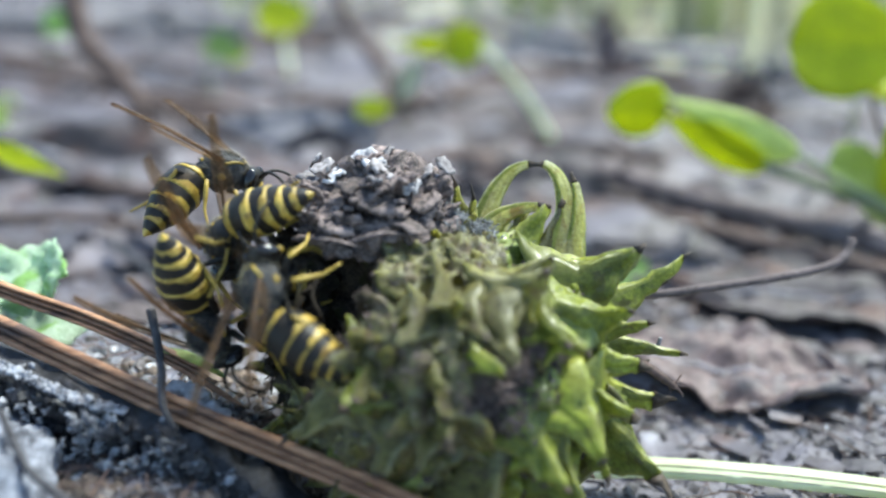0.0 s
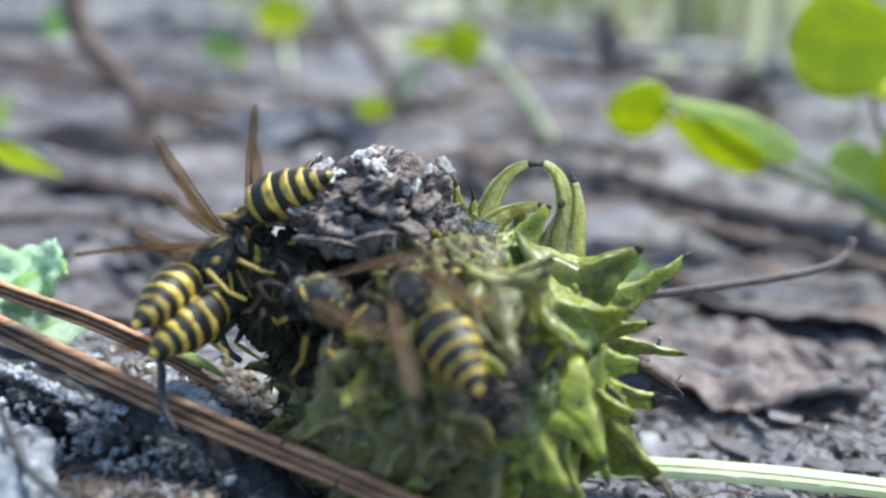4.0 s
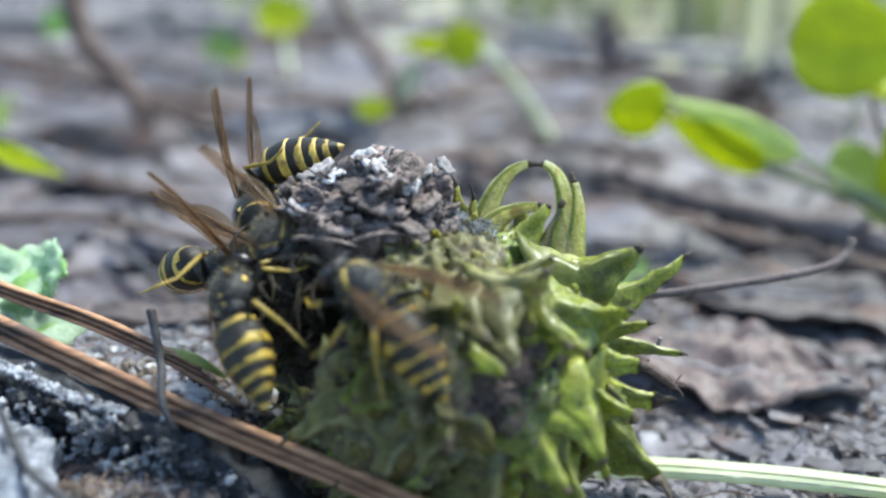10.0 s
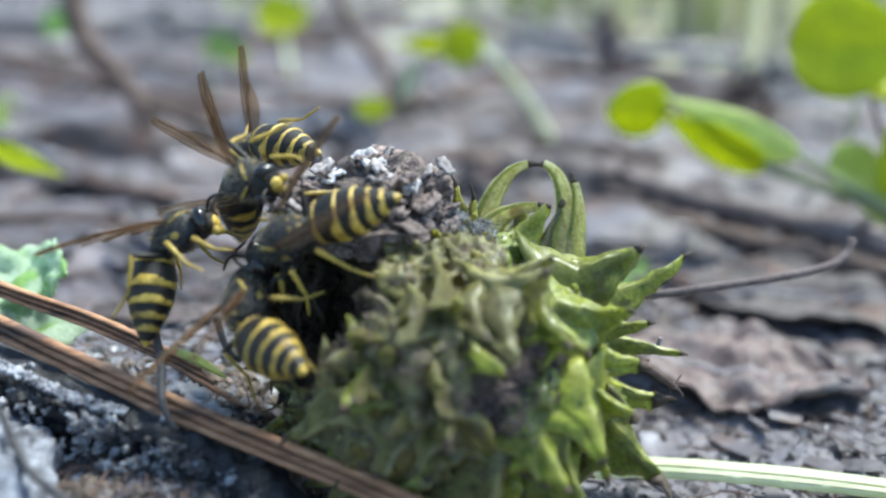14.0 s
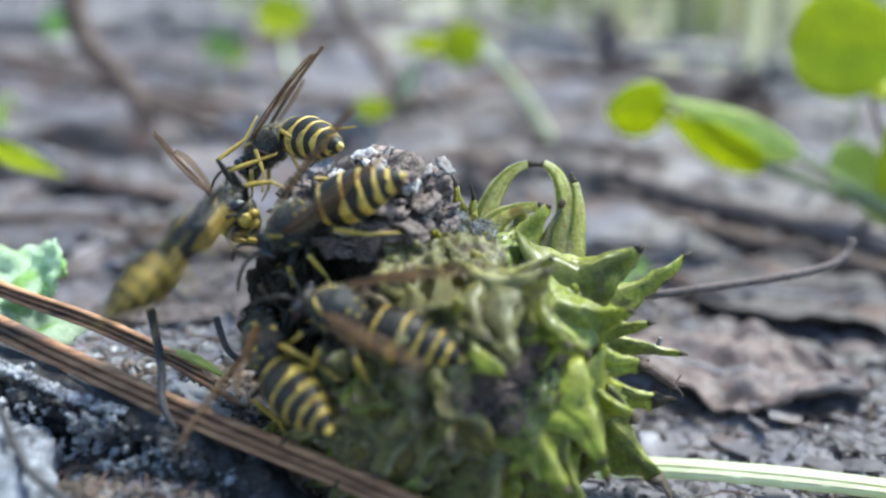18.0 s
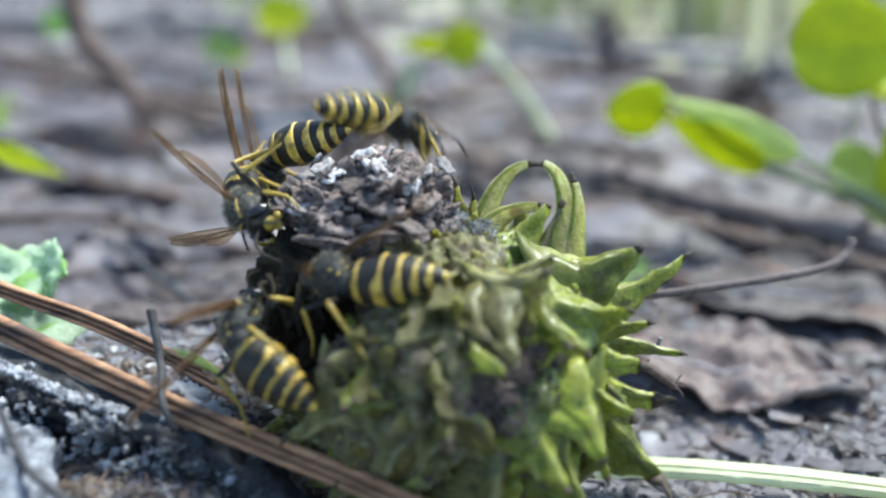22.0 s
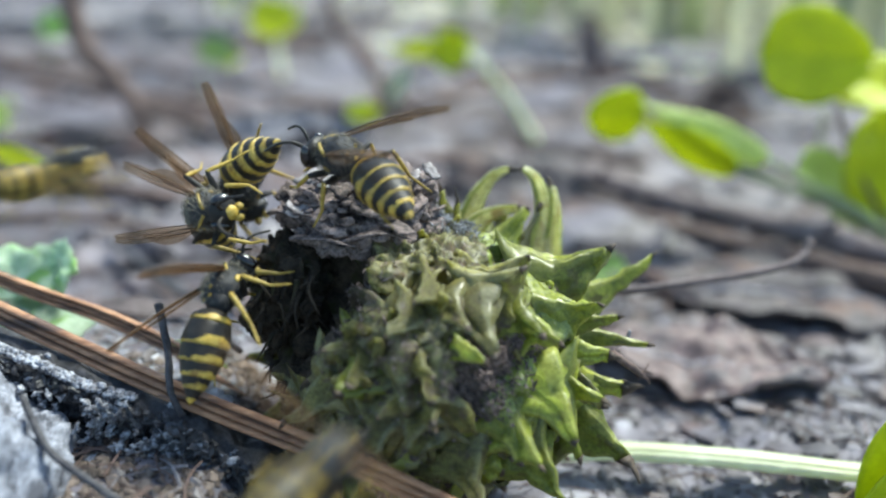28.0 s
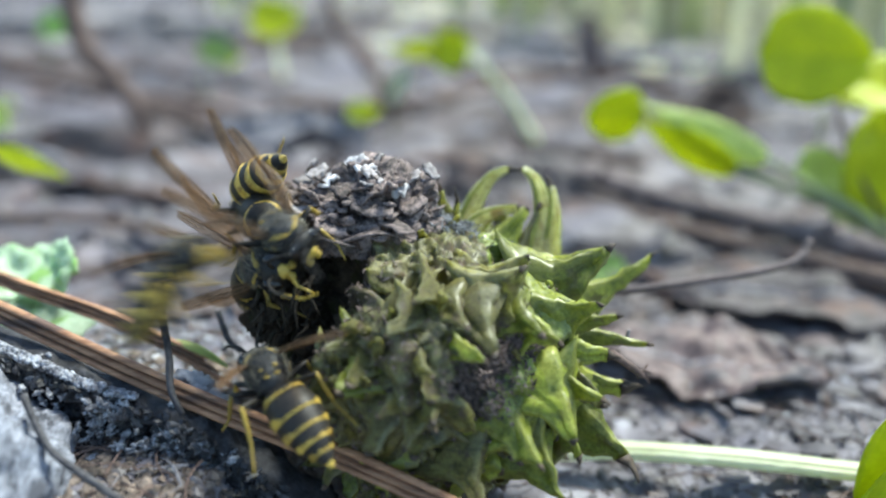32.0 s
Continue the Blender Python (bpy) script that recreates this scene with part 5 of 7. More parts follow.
# ---- wasps ----
def build_wasp():
    """One wasp with its waist at the origin, head towards +x, back up; thirteen millimetres long."""
    wasp = tagged(empty("wasp"), label="black and yellow striped wasp feeding on the fruit", category="wasp", group="wasps")
    bm = bmesh.new()
    ball(bm, (2.15, 0, 0.15), (2.0, 1.5, 1.55), None, 4, 0.18, 0.9)
    ball(bm, (0.75, 0, -0.05), (1.0, 1.05, 1.05), None, 3, 0.1, 0.9)
    thorax = part("thorax", bm, HAIRY, wasp)
    # yellow collar lines and back spots lie proud of the black
    for pts, r in [([(3.75, 0.25, 1.05), (3.3, 0.85, 1.15), (2.6, 1.25, 0.95)], 0.17), ([(3.75, -0.25, 1.05), (3.3, -0.85, 1.15), (2.6, -1.25, 0.95)], 0.17)]:
        bm = bmesh.new()
        tube(bm, smooth_path(pts, 5), r, 6, 0.7)
        part("collar_stripe", bm, YELLOW, thorax)
    for x, y, z, rx, ry in [(1.05, 0.5, 1.2, 0.17, 0.28), (1.05, -0.5, 1.2, 0.17, 0.28), (0.42, 0.4, 0.9, 0.14, 0.28), (0.42, -0.4, 0.9, 0.14, 0.28), (2.5, 1.42, -0.1, 0.36, 0.2), (2.5, -1.42, -0.1, 0.36, 0.2)]:
        bm = bmesh.new()
        ball(bm, (x, y, z), (rx, ry * (0.9 if abs(y) < 1 else 0.6), 0.13 if abs(y) < 1 else 0.3), None, 2)
        part("yellow_spot", bm, YELLOW, thorax)
    bm = bmesh.new()
    rnd = random.Random(3)
    for k in range(900):
        q = Vector((rnd.gauss(0, 1), rnd.gauss(0, 1), rnd.gauss(0.3, 1))).normalized()
        p = Vector((2.15 + 2.0 * q.x, 1.5 * q.y, 0.15 + 1.55 * q.z))
        o = q.cross(Vector((rnd.random(), rnd.random(), rnd.random()))).normalized() * 0.03
        tip = p + (q + Vector((-0.5, 0, 0))).normalized() * rnd.uniform(0.25, 0.6)
        a, b_, e = bm.verts.new(p + o), bm.verts.new(p - o), bm.verts.new(tip)
        f_ = bm.verts.new(p + q.cross(o).normalized() * 0.04)
        for tri in ((a, b_, e), (b_, f_, e), (f_, a, e), (a, f_, b_)):
            bm.faces.new(tri)
    tagged(part("hair", bm, HAIR, thorax, "fine greyish hair"), kind="stuff")
    bm = bmesh.new()
    ball(bm, (4.55, 0, -0.25), (0.78, 1.32, 1.2), None, 4, 0.08, 0.6)
    head = part("head", bm, BLACK, wasp)
    bm = bmesh.new()
    ball(bm, (5.12, 0, -0.62), (0.32, 0.62, 0.62), None, 3)
    part("face_plate", bm, YELLOW, head)
    for s in (1, -1):
        bm = bmesh.new()
        ball(bm, (4.68, s * 1.02, -0.02), (0.5, 0.46, 0.92), Euler((s * 0.2, 0.1, 0)).to_matrix().to_4x4(), 3)
        part("eye", bm, EYE, head)
        bm = bmesh.new()
        ball(bm, (5.0, s * 0.42, -1.35), (0.34, 0.34, 0.42), None, 2)
        part("mandible", bm, AMBER, head)
        bm = bmesh.new()
        tube(bm, smooth_path([(5.15, s * 0.3, 0.1), (5.9, s * 0.75, 0.75), (7.0, s * 1.3, 0.6), (8.2, s * 1.6, -0.3)], 5), lambda q: 0.15 - 0.04 * q, 6)
        part("antenna", bm, BLACK, head)
        # legs: hip, knee, ankle, toe
        for name, pts in (("foreleg", [(3.0, s * 0.8, -1.1), (3.9, s * 2.1, -0.9), (4.9, s * 2.3, -2.4), (5.9, s * 1.8, -3.2)]),
                          ("middle_leg", [(2.0, s * 0.9, -1.2), (1.9, s * 3.0, -0.3), (2.2, s * 3.7, -2.4), (2.9, s * 4.4, -3.6)]),
                          ("hind_leg", [(1.0, s * 0.8, -1.0), (-0.6, s * 2.9, 0.1), (-1.9, s * 3.3, -2.2), (-3.6, s * 4.0, -3.5)])):
            hip = Vector(pts[0])
            a, b, c, d = [Vector(p) - hip for p in pts]
            path, rad = [], []
            for p, q, r0, r1, n in ((a, b, 0.29, 0.19, 4), (b, c, 0.19, 0.13, 4), (c, d, 0.11, 0.07, 4)):
                for k in range(n):
                    path.append(p.lerp(q, k / n))
                    rad.append((r0 + (r1 - r0) * k / n) * (1 + 0.15 * math.sin(math.pi * k / n)))
            path.append(d)
            rad.append(0.06)
            bm = bmesh.new()
            tube(bm, path, rad, 7, mat_index=lambda q: 1 if q < 0.3 else 0)
            put(part(name, bm, (AMBER, BLACK), wasp), *hip)
    # abdomen: overlapping rings, each black in front and yellow along its hind edge
    stations = [(0.0, 0.32), (0.22, 1.05), (0.65, 1.62), (1.4, 1.92), (2.3, 2.08), (3.2, 2.06), (4.2, 1.84), (5.1, 1.46), (6.0, 1.0), (6.7, 0.56), (7.3, 0.06)]

    def profile(x):
        for (a, ra), (b, rb) in zip(stations, stations[1:]):
            if x <= b:
                t = (x - a) / (b - a)
                return 0.94 * (ra + (rb - ra) * t)
        return 0.05
    cuts = [0.0, 1.1, 2.95, 4.25, 5.3, 6.2, 7.3]
    abdomen = None
    for k in range(6):
        x0, x1 = cuts[k], cuts[k + 1]
        bm = bmesh.new()
        rings = []
        for i in range(13):
            t = i / 12
            x = x0 + (x1 - x0) * t
            r = profile(x) * (0.955 + 0.06 * t) if k < 5 else profile(x) * 0.97
            if i == 12 and k < 5:
                r *= 0.95
            rings.append([bm.verts.new((-x, r * math.sin(2 * math.pi * j / 56), r * 0.93 * math.cos(2 * math.pi * j / 56))) for j in range(56)])
        for i in range(12):
            t = (i + 0.5) / 12
            for j in range(56):
                f = bm.faces.new((rings[i][j], rings[i][(j + 1) % 56], rings[i + 1][(j + 1) % 56], rings[i + 1][j]))
                a = 2 * math.pi * (j + 0.5) / 56
                side = abs(math.sin(a))
                top = math.cos(a)
                edge = (0.76, 0.86, 0.79, 0.75, 0.70, 0.5)[k] - 0.24 * side ** 3 - 0.14 * max(0, -top)
                edge += 0.10 * math.exp(-((abs(a - math.pi) - math.pi) / 0.22) ** 2) + 0.12 * math.exp(-((side - 0.62) / 0.13) ** 2) * (1 if top > 0 else 0.4)
                edge += 0.14 * rough_noise((math.cos(a) * 2.2, math.sin(a) * 2.2, k * 3.7), 1.0)
                if k == 5:
                    edge = 0.60
                if t > edge or (k > 0 and side > 0.93 and top < 0.25 and t > 0.56):
                    f.material_index = 1
        bm.faces.new(rings[0])
        bm.faces.new(rings[-1][::-1])
        bmesh.ops.recalc_face_normals(bm, faces=bm.faces)
        if abdomen is None:
            abdomen = part("abdomen", bm, (BLACK, YELLOW), wasp)
        else:
            part("abdomen_ring", bm, (BLACK, YELLOW), abdomen)
    # wings: long, narrow, smoky; the hind wing hooks to the fore wing
    for s in (1, -1):
        bm = bmesh.new()

        def fore(u, v):
            w = 0.3 + 1.0 * math.sin(math.pi * min(1, 0.08 + 0.86 * u)) ** 0.7 * (0.55 + 0.45 * u)
            return (-9.2 * u, s * (v * w - 0.1 - 0.12 * math.sin(math.pi * u)), 0.25 * math.sin(u * 3) + 0.12 * math.sin(v * 9))
        sheet(bm, 18, 6, fore, 0.05)
        wing = part("wing", bm, WING, wasp, "smoky brown translucent wing")
        put(wing, 2.4, s * 1.15, 1.15, 0, 0, 0)
        for row in ((0.04, 0.04), (0.96, 0.5), (0.5, 0.3), (0.3, 0.95)):
            bm = bmesh.new()
            tube(bm, [Vector(fore(k / 9, row[0] + (row[1] - row[0]) * k / 9)) + Vector((0, 0, 0.04)) for k in range(10)], lambda q: 0.06 - 0.03 * q, 5)
            part("vein", bm, VEIN, wing)
        bm = bmesh.new()
        sheet(bm, 10, 4, lambda u, v: (-0.4 - 5.6 * u, s * (0.1 + 0.85 * math.sin(math.pi * (0.1 + 0.8 * u)) * (0.35 + v)), -0.12 + 0.1 * math.sin(v * 5)), 0.05)
        part("hind_wing", bm, WING, wing)
    return wasp


WASPS = [build_wasp()]
for k in range(7):
    WASPS.append(copy_thing(WASPS[0], Matrix()))
WINGS = [(12, 18), (22, 26), (16, 22), (24, 22), (14, 18), (10, 12), (18, 24), (18, 20)]
for (spread, lift), w in zip(WINGS, WASPS):
    sides = 1
    for ch in w.children:
        if ch.name.startswith("wing"):
            put(ch, 2.4, sides * 1.15, 1.15, 0, lift, -sides * spread)
            sides = -1
for w, text in zip(WASPS[1:], ("striped wasp climbing about the foot of the fruit", "striped wasp walking on the rind of the fruit", "striped wasp coming and going on the wing",
                               "striped wasp moving over the flank of the fruit", "striped wasp with its head in the dark hollow", "striped wasp clinging to the edge of the hollow", "striped wasp flying past")):
    tagged(w, label="black and yellow " + text)


def mm_row(t, x, y, z, a, b, c):
    return (t, pose(x * MM, y * MM, z * MM, a, b, c))


def turn_row(t, a, b, c):
    return (t, pose(0, 0, 0, a, b, c))


def belly(w):
    return next(ch for ch in w.children if ch.name.startswith("abdomen"))


def lively(rows, rnd):
    """Small restless moves between the rows of a feeding wasp; flights stay as they are."""
    out = [rows[0]]
    for (t0, a), (t1, b) in zip(rows, rows[1:]):
        far = (a.translation - b.translation).length
        if far / (t1 - t0) < 0.03:
            n = int((t1 - t0) / 0.11)
            for k in range(1, n):
                s = k / n
                m = a.lerp(b, s * s * (3 - 2 * s))
                out.append((t0 + (t1 - t0) * s, m @ pose(rnd.gauss(0, 0.3) * MM, rnd.gauss(0, 0.3) * MM, rnd.gauss(0, 0.15) * MM, rnd.gauss(0, 3), rnd.gauss(0, 3), rnd.gauss(0, 4.5))))
        out.append((t1, b))
    return out


def crawl(index, rows, turns):
    """Keys one wasp: its body, its abdomen, its legs and its wings."""
    w, rnd = WASPS[index], random.Random(100 + index)
    rows = [mm_row(*r) for r in rows]
    walk(w, lively(rows, rnd))
    walk(belly(w), [turn_row(*r) for r in turns])
    spread, lift = WINGS[index]
    flights = [(t0, t1) for (t0, a), (t1, b) in zip(rows, rows[1:]) if 0.045 < (a.translation - b.translation).length / (t1 - t0)]
    side = 1
    for ch in list(w.children):
        home = ch.matrix_basis.copy()
        if "leg" in ch.name:
            keys, t = [(0, home)], rnd.uniform(0.2, 0.6)
            while t < 31.8:
                keys.append((t, home @ pose(0, 0, 0, rnd.gauss(0, 7), rnd.gauss(0, 7), rnd.gauss(0, 10))))
                t += rnd.uniform(0.25, 0.7)
            walk(ch, keys + [(32, home)])
        elif ch.name.startswith("wing"):
            keys, t = [(0, home)], 0.4
            while t < 31.9:
                flying = any(t0 - 0.05 < t < t1 + 0.05 for t0, t1 in flights)
                if flying:
                    beat = 38 if len(keys) % 2 else -30
                    keys.append((t, pose(2.4 * MM, side * 1.15 * MM, 1.15 * MM, side * 10, 0, -side * 78) @ pose(0, 0, 0, 0, beat, 0)))
                    t += 0.0667
                else:
                    keys.append((t, pose(2.4 * MM, side * 1.15 * MM, 1.15 * MM, 0, lift + rnd.gauss(0, 6), -side * (spread + rnd.gauss(0, 5)))))
                    t += rnd.uniform(0.3, 0.8)
            walk(ch, keys + [(32, home)])
            side = -1


def motions():
    """The wasps crawl, feed, leave and arrive; rows of seconds, millimetres and degrees."""
    crawl(0, (
        (0, -15.6, -0.9, 25.1, -39, 65, 110), (0.5, -15.4, -0.8, 25.3, -39, 69, 111), (1, -15.9, -0.8, 25.3, -62, 59, 74),
        (1.5, -16.4, -0.9, 24.9, -58, 68, 87), (2, -17.1, -1, 24.7, -58, 72, 89), (2.5, -16.9, 0.2, 24.9, -82, 70, 60),
        (3, -16.4, 0.3, 25.3, -72, 63, 65), (3.5, -14.6, 0.5, 25.7, -46, 61, 99), (5.5, -13.1, 6.8, 25.4, 46, 84, -152),
        (6, -12, 3.2, 27.1, -63, 87, 94), (6.5, -12.7, 7.2, 26.3, -39, 80, 116), (7, -10.8, 7.9, 28, 8, 55, 170),
        (7.5, -11, 8.8, 27.7, -26, 48, 125), (8, -6.4, 11.1, 30.7, 13, 34, 177), (8.5, -3.6, 10.3, 28.7, 14, 35, 178),
        (9, -2.6, 11.2, 30.9, 8, 14, 169), (9.5, -8.8, 10.5, 29.2, -35, 62, 114), (10, -14.3, 7.3, 26.7, 6, 78, 167),
        (10.5, -13.6, 7.5, 27.1, 4, 65, 165), (11, -16.6, 7.3, 26.7, 28, 72, -167), (11.5, -16.6, 8.7, 27.3, -30, 59, 120),
        (12, -15.9, 9.6, 27, -23, 53, 129), (12.5, -15.4, 9.8, 27.4, -35, 62, 114), (13, -15.4, 9.9, 27.6, -51, 61, 93),
        (13.5, -14.9, 10, 27.9, -55, 60, 85), (14, -15.2, 10.1, 28.3, -28, 58, 122), (14.5, -13, 10, 27.9, -30, 69, 122),
        (16.5, -15.9, 10.1, 28.3, -83, 69, 58), (17, -16.3, 8, 23, -58, 37, 62), (17.5, -15.4, 10, 27.9, -28, 67, 124),
        (18, -12.4, 9.4, 29.2, 15, 38, 179), (18.5, -15.7, 8.3, 26.4, -58, 53, 76), (18.75, -15.1, 6.5, 25.8, 63, 65, -139),
        (19, -14.6, 4.6, 25.2, 70, 11, -103), (19.25, -14.9, 5.2, 25.4, 67, 65, -135), (19.5, -15.2, 5.9, 25.7, -61, 55, 73),
        (19.67, -15.7, 6.2, 25.7, -66, 19, 23), (19.83, -16.2, 6.6, 25.7, -42, -9, -22), (20, -16.7, 6.9, 25.6, -6, -9, -75),
        (20.17, -16.8, 6.9, 25.7, -38, -11, -22), (20.33, -16.8, 7, 25.8, -59, 12, 24), (20.5, -16.8, 7, 25.8, -56, 44, 73),
        (21, -15, 8.6, 27.1, -23, 81, 134), (21.5, -15.2, 8.7, 27.3, 23, 75, -173), (22, -13.8, 8.8, 27.7, 39, 75, -154),
        (22.5, -15.2, 8.3, 26.4, -21, 63, 133), (23, -14.7, 8.3, 26.4, 27, 80, -169), (23.5, -16.6, 8.1, 26, -64, 73, 83),
        (24, -16.1, 8.7, 27.3, -49, 53, 91), (24.5, -16.6, 8.3, 26.4, -24, 76, 131), (25, -15.8, 7.5, 27, -81, 68, 58),
        (25.5, -16.4, 7.2, 26.3, -72, 68, 70), (27.5, -15.7, 2.4, 28.4, -80, 79, 69), (28, -16.6, 5.2, 27.3, -69, 57, 63),
        (29, -15.4, 3.9, 26.7, -62, 61, 76), (30, -15.6, 3.9, 26.7, -52, 63, 91), (31, -15.9, 3.8, 26.5, -57, 65, 86),
        (32, -15.4, 3.6, 26, -100, 68, 39)), (
        (0, -19, -45, 45), (0.5, -19, -47, 43), (1, -17, -32, 54), (1.5, -18, -37, 51), (2, -19, -41, 48), (2.5, -19, -39, 50),
        (3, -18, -36, 52), (3.5, -18, -37, 51), (5.5, -9, -59, 17), (6, -9, -59, 15), (6.5, -18, -52, 36), (7, 0, -60, -1),
        (7.5, -17, -54, 33), (8, 13, -57, -24), (8.5, 16, -36, -46), (9, 15, -55, -29), (9.5, -16, -44, 39), (10, -11, -58, 19),
        (10.5, -6, -59, 11), (11, 18, -52, -36), (11.5, -11, -58, 20), (12, 1, -35, -2), (12.5, -0, -48, 1), (13, -4, -55, 9),
        (13.5, -10, -58, 18), (14, 1, -60, -2), (14.5, -0, -15, 0), (16.5, -13, -57, 24), (17, -12, -22, 57), (17.25, -10, -43, 26),
        (17.5, 12, -58, -21), (18, 15, -36, -44), (18.5, -17, -53, 34), (19, -2, -8, 22), (19.5, -19, -46, 44), (20, 0, -5, -5),
        (20.5, -19, -44, 46), (21, -6, -59, 10), (21.5, -5, -60, 9), (22, -1, -60, 1), (22.5, -16, -54, 32), (23, -7, -59, 13),
        (23.5, -9, -59, 16), (24, -18, -51, 37), (24.5, -11, -58, 19), (25, -36, -61, 58), (25.5, -11, -58, 20), (27.5, 1, -60, -1),
        (28, -19, -45, 45), (29, -19, -44, 46), (30, -19, -44, 46), (31, -18, -51, 38), (32, -14, -56, 27)))
    crawl(1, (
        (0, -18.2, -2.3, 18.8, 116, 61, -11), (0.5, -18, -2.2, 19, 127, 65, -2), (0.67, -17.3, -2, 19.5, -113, 57, 90),
        (0.83, -16.5, -1.9, 20, -75, 15, 92), (1, -15.8, -1.7, 20.4, -39, -19, 69), (1.5, -15.8, -3.2, 16.7, -60, 1, 70),
        (1.75, -17.5, 6, 15.5, -60, 20, 50), (2, -13.5, 15, 13, -60, 30, 40), (3, -13.5, 15, 13, -60, 30, 40),
        (3.25, -17.5, 7, 16.5, -80, 25, 50), (3.5, -16.8, -0.1, 19, -100, 20, 62), (5.5, -12.1, -8.8, 18.8, -74, 11, 62),
        (5.72, -11.1, -11.8, 16.6, -32, 10, 65), (5.94, -10, -14.8, 14.5, 10, 8, 66), (6, -8.2, -14.3, 15.8, 10, 8, 66),
        (6.06, -6.4, -13.8, 17.2, 10, 8, 66), (6.5, -9.1, -13.7, 17.3, 17, -4, 82), (7, -9.8, -13.3, 18.3, 0, 1, 90),
        (7.5, -13.9, -12, 16.3, 25, 4, 81), (7.94, -24.6, -5.3, 16.8, -6, 9, 73), (8, -23, -4.5, 18.8, -6, 9, 73),
        (8.06, -21.3, -3.7, 20.7, -6, 9, 73), (8.5, -25.5, 2.2, 24.6, -10, 15, 63), (8.75, -54.4, 8.1, 25.9, 20, 3, 128),
        (9, -83.4, 14, 27.2, 24, -29, -172), (9.4, -68.6, 0.6, 20.6, 24, -30, -172), (9.6, -50.5, -1.7, 20.4, -1, -13, 159),
        (9.8, -32.5, -3.9, 20.2, -31, -10, 126), (10, -14.4, -6.1, 20, -58, -24, 96), (10.5, -13.7, -6.6, 18.9, -63, -12, 95),
        (11, -12.7, -7.4, 16.9, -131, -21, 118), (11.5, -12.5, -7.2, 17.4, -130, -13, 109), (12, -11.3, -6.5, 19.1, -62, -21, 100),
        (12.5, -12.1, -6.6, 18.9, -63, -25, 105), (13, -12.9, -6.8, 18.4, -62, -36, 107), (13.5, -13.3, -6.7, 18.6, -59, -31, 101),
        (14, -13.5, -6.6, 18.9, -51, -39, 93), (14.5, -13.3, -7.2, 17.4, -63, -12, 95), (16.5, -12.9, -7.3, 17.1, -63, -18, 100),
        (16.75, -12.9, -8.3, 17.4, -98, -5, 111), (17, -12.9, -9.2, 17.7, -130, 11, 113), (17.5, -11.3, -9.4, 17.3, -70, -7, 108),
        (18, -11.5, -8.4, 17.2, -67, -18, 109), (18.5, -10.6, -9.4, 17.3, -14, -16, 99), (19, -7, -9.8, 19.1, 19, -4, 33),
        (19.25, -7, -9.5, 19.7, 6, -6, 68), (19.5, -7, -9.3, 20.3, -5, -1, 103), (20, -12.3, -6.7, 21.2, -59, -30, 100),
        (20.5, -14.9, -6.1, 20, -54, -24, 90), (21, -16.4, -4.2, 19.5, -47, -20, 77), (21.5, -13.7, -7, 17.8, -54, -18, 85),
        (22, -13.9, -7.8, 18.5, -58, -15, 88), (22.5, -14.5, -6.7, 18.6, -50, -18, 80), (23, -14.3, -6.6, 18.9, -38, -25, 72),
        (23.5, -16.6, -8.4, 17.2, -50, 32, 79), (23.75, -15.8, -8.9, 17.4, 8, 31, 169), (24, -15, -9.3, 17.6, 3, 18, 132),
        (24.25, -12.8, -9.2, 17.6, 15, 8, 172), (24.5, -10.6, -9.2, 17.7, -9, 16, 109), (25, -9.3, -9.8, 21.6, -58, 6, 59),
        (25.5, -9.8, -8.2, 20.2, -80, 12, 72), (27.5, -14.9, -9.4, 20.6, -48, -15, 74), (28, -15.7, -7.2, 20.7, -45, -20, 74),
        (28.5, -14.7, -7.6, 19.7, -54, -16, 81), (29, -14.1, -8.1, 18.4, -56, -19, 87), (29.5, -14, -8.1, 18.5, -60, -10, 84),
        (29.75, -13.2, -8.1, 19.4, -13, -37, 4), (30, -12.5, -8, 20.3, 23, 0, -68), (30.25, -13.8, -7.3, 19.8, -34, -27, -2),
        (30.5, -15.1, -6.7, 19.3, -81, 13, 56), (31, -10.7, -10.7, 17.4, -73, 2, 99), (31.5, -10.1, -12.1, 16.8, -9, 1, 109),
        (32, -10.5, -12.1, 16.7, -12, -1, 119)), (
        (0, -2, 7, -29), (0.5, -1, 4, -30), (1, 1, -10, -10), (1.5, 1, -6, -20), (2, 19, -47, -43), (3, 19, -45, -45), (3.5, -2, 5, -37),
        (5.5, 1, -2, -24), (5.94, 1, -21, -7), (6, 1, -21, -7), (6.06, 1, -21, -7), (6.5, -1, -23, 6), (7, 1, -37, -4), (7.5, -3, -26, 13),
        (7.94, 0, -0, -29), (8, 0, -0, -29), (8.06, 0, -0, -29), (8.5, -0, 1, -26), (9, 7, -13, -59), (9.4, 7, -13, -59), (10, 1, -27, -6),
        (10.5, -1, -23, 3), (11, -3, -38, 10), (11.5, 2, -40, -5), (12, 1, -40, -2), (12.5, -3, -33, 11), (13, -6, -16, 44),
        (13.5, -6, -16, 43), (14, -6, -12, 52), (14.5, -12, -33, 38), (16.5, -5, -26, 20), (17, 2, -8, -27), (17.5, -2, -21, 11),
        (18, -2, -20, 10), (18.5, -1, -7, 13), (19, 0, 3, 9), (19.5, -2, -6, 34), (20, -1, -32, 3), (20.5, -2, -25, 10), (21, 4, -29, -14),
        (21.5, -7, -39, 20), (22, -11, -58, 19), (22.5, -13, -43, 32), (23, -16, -40, 43), (23.5, -18, -52, 37), (23.75, 10, -36, -29),
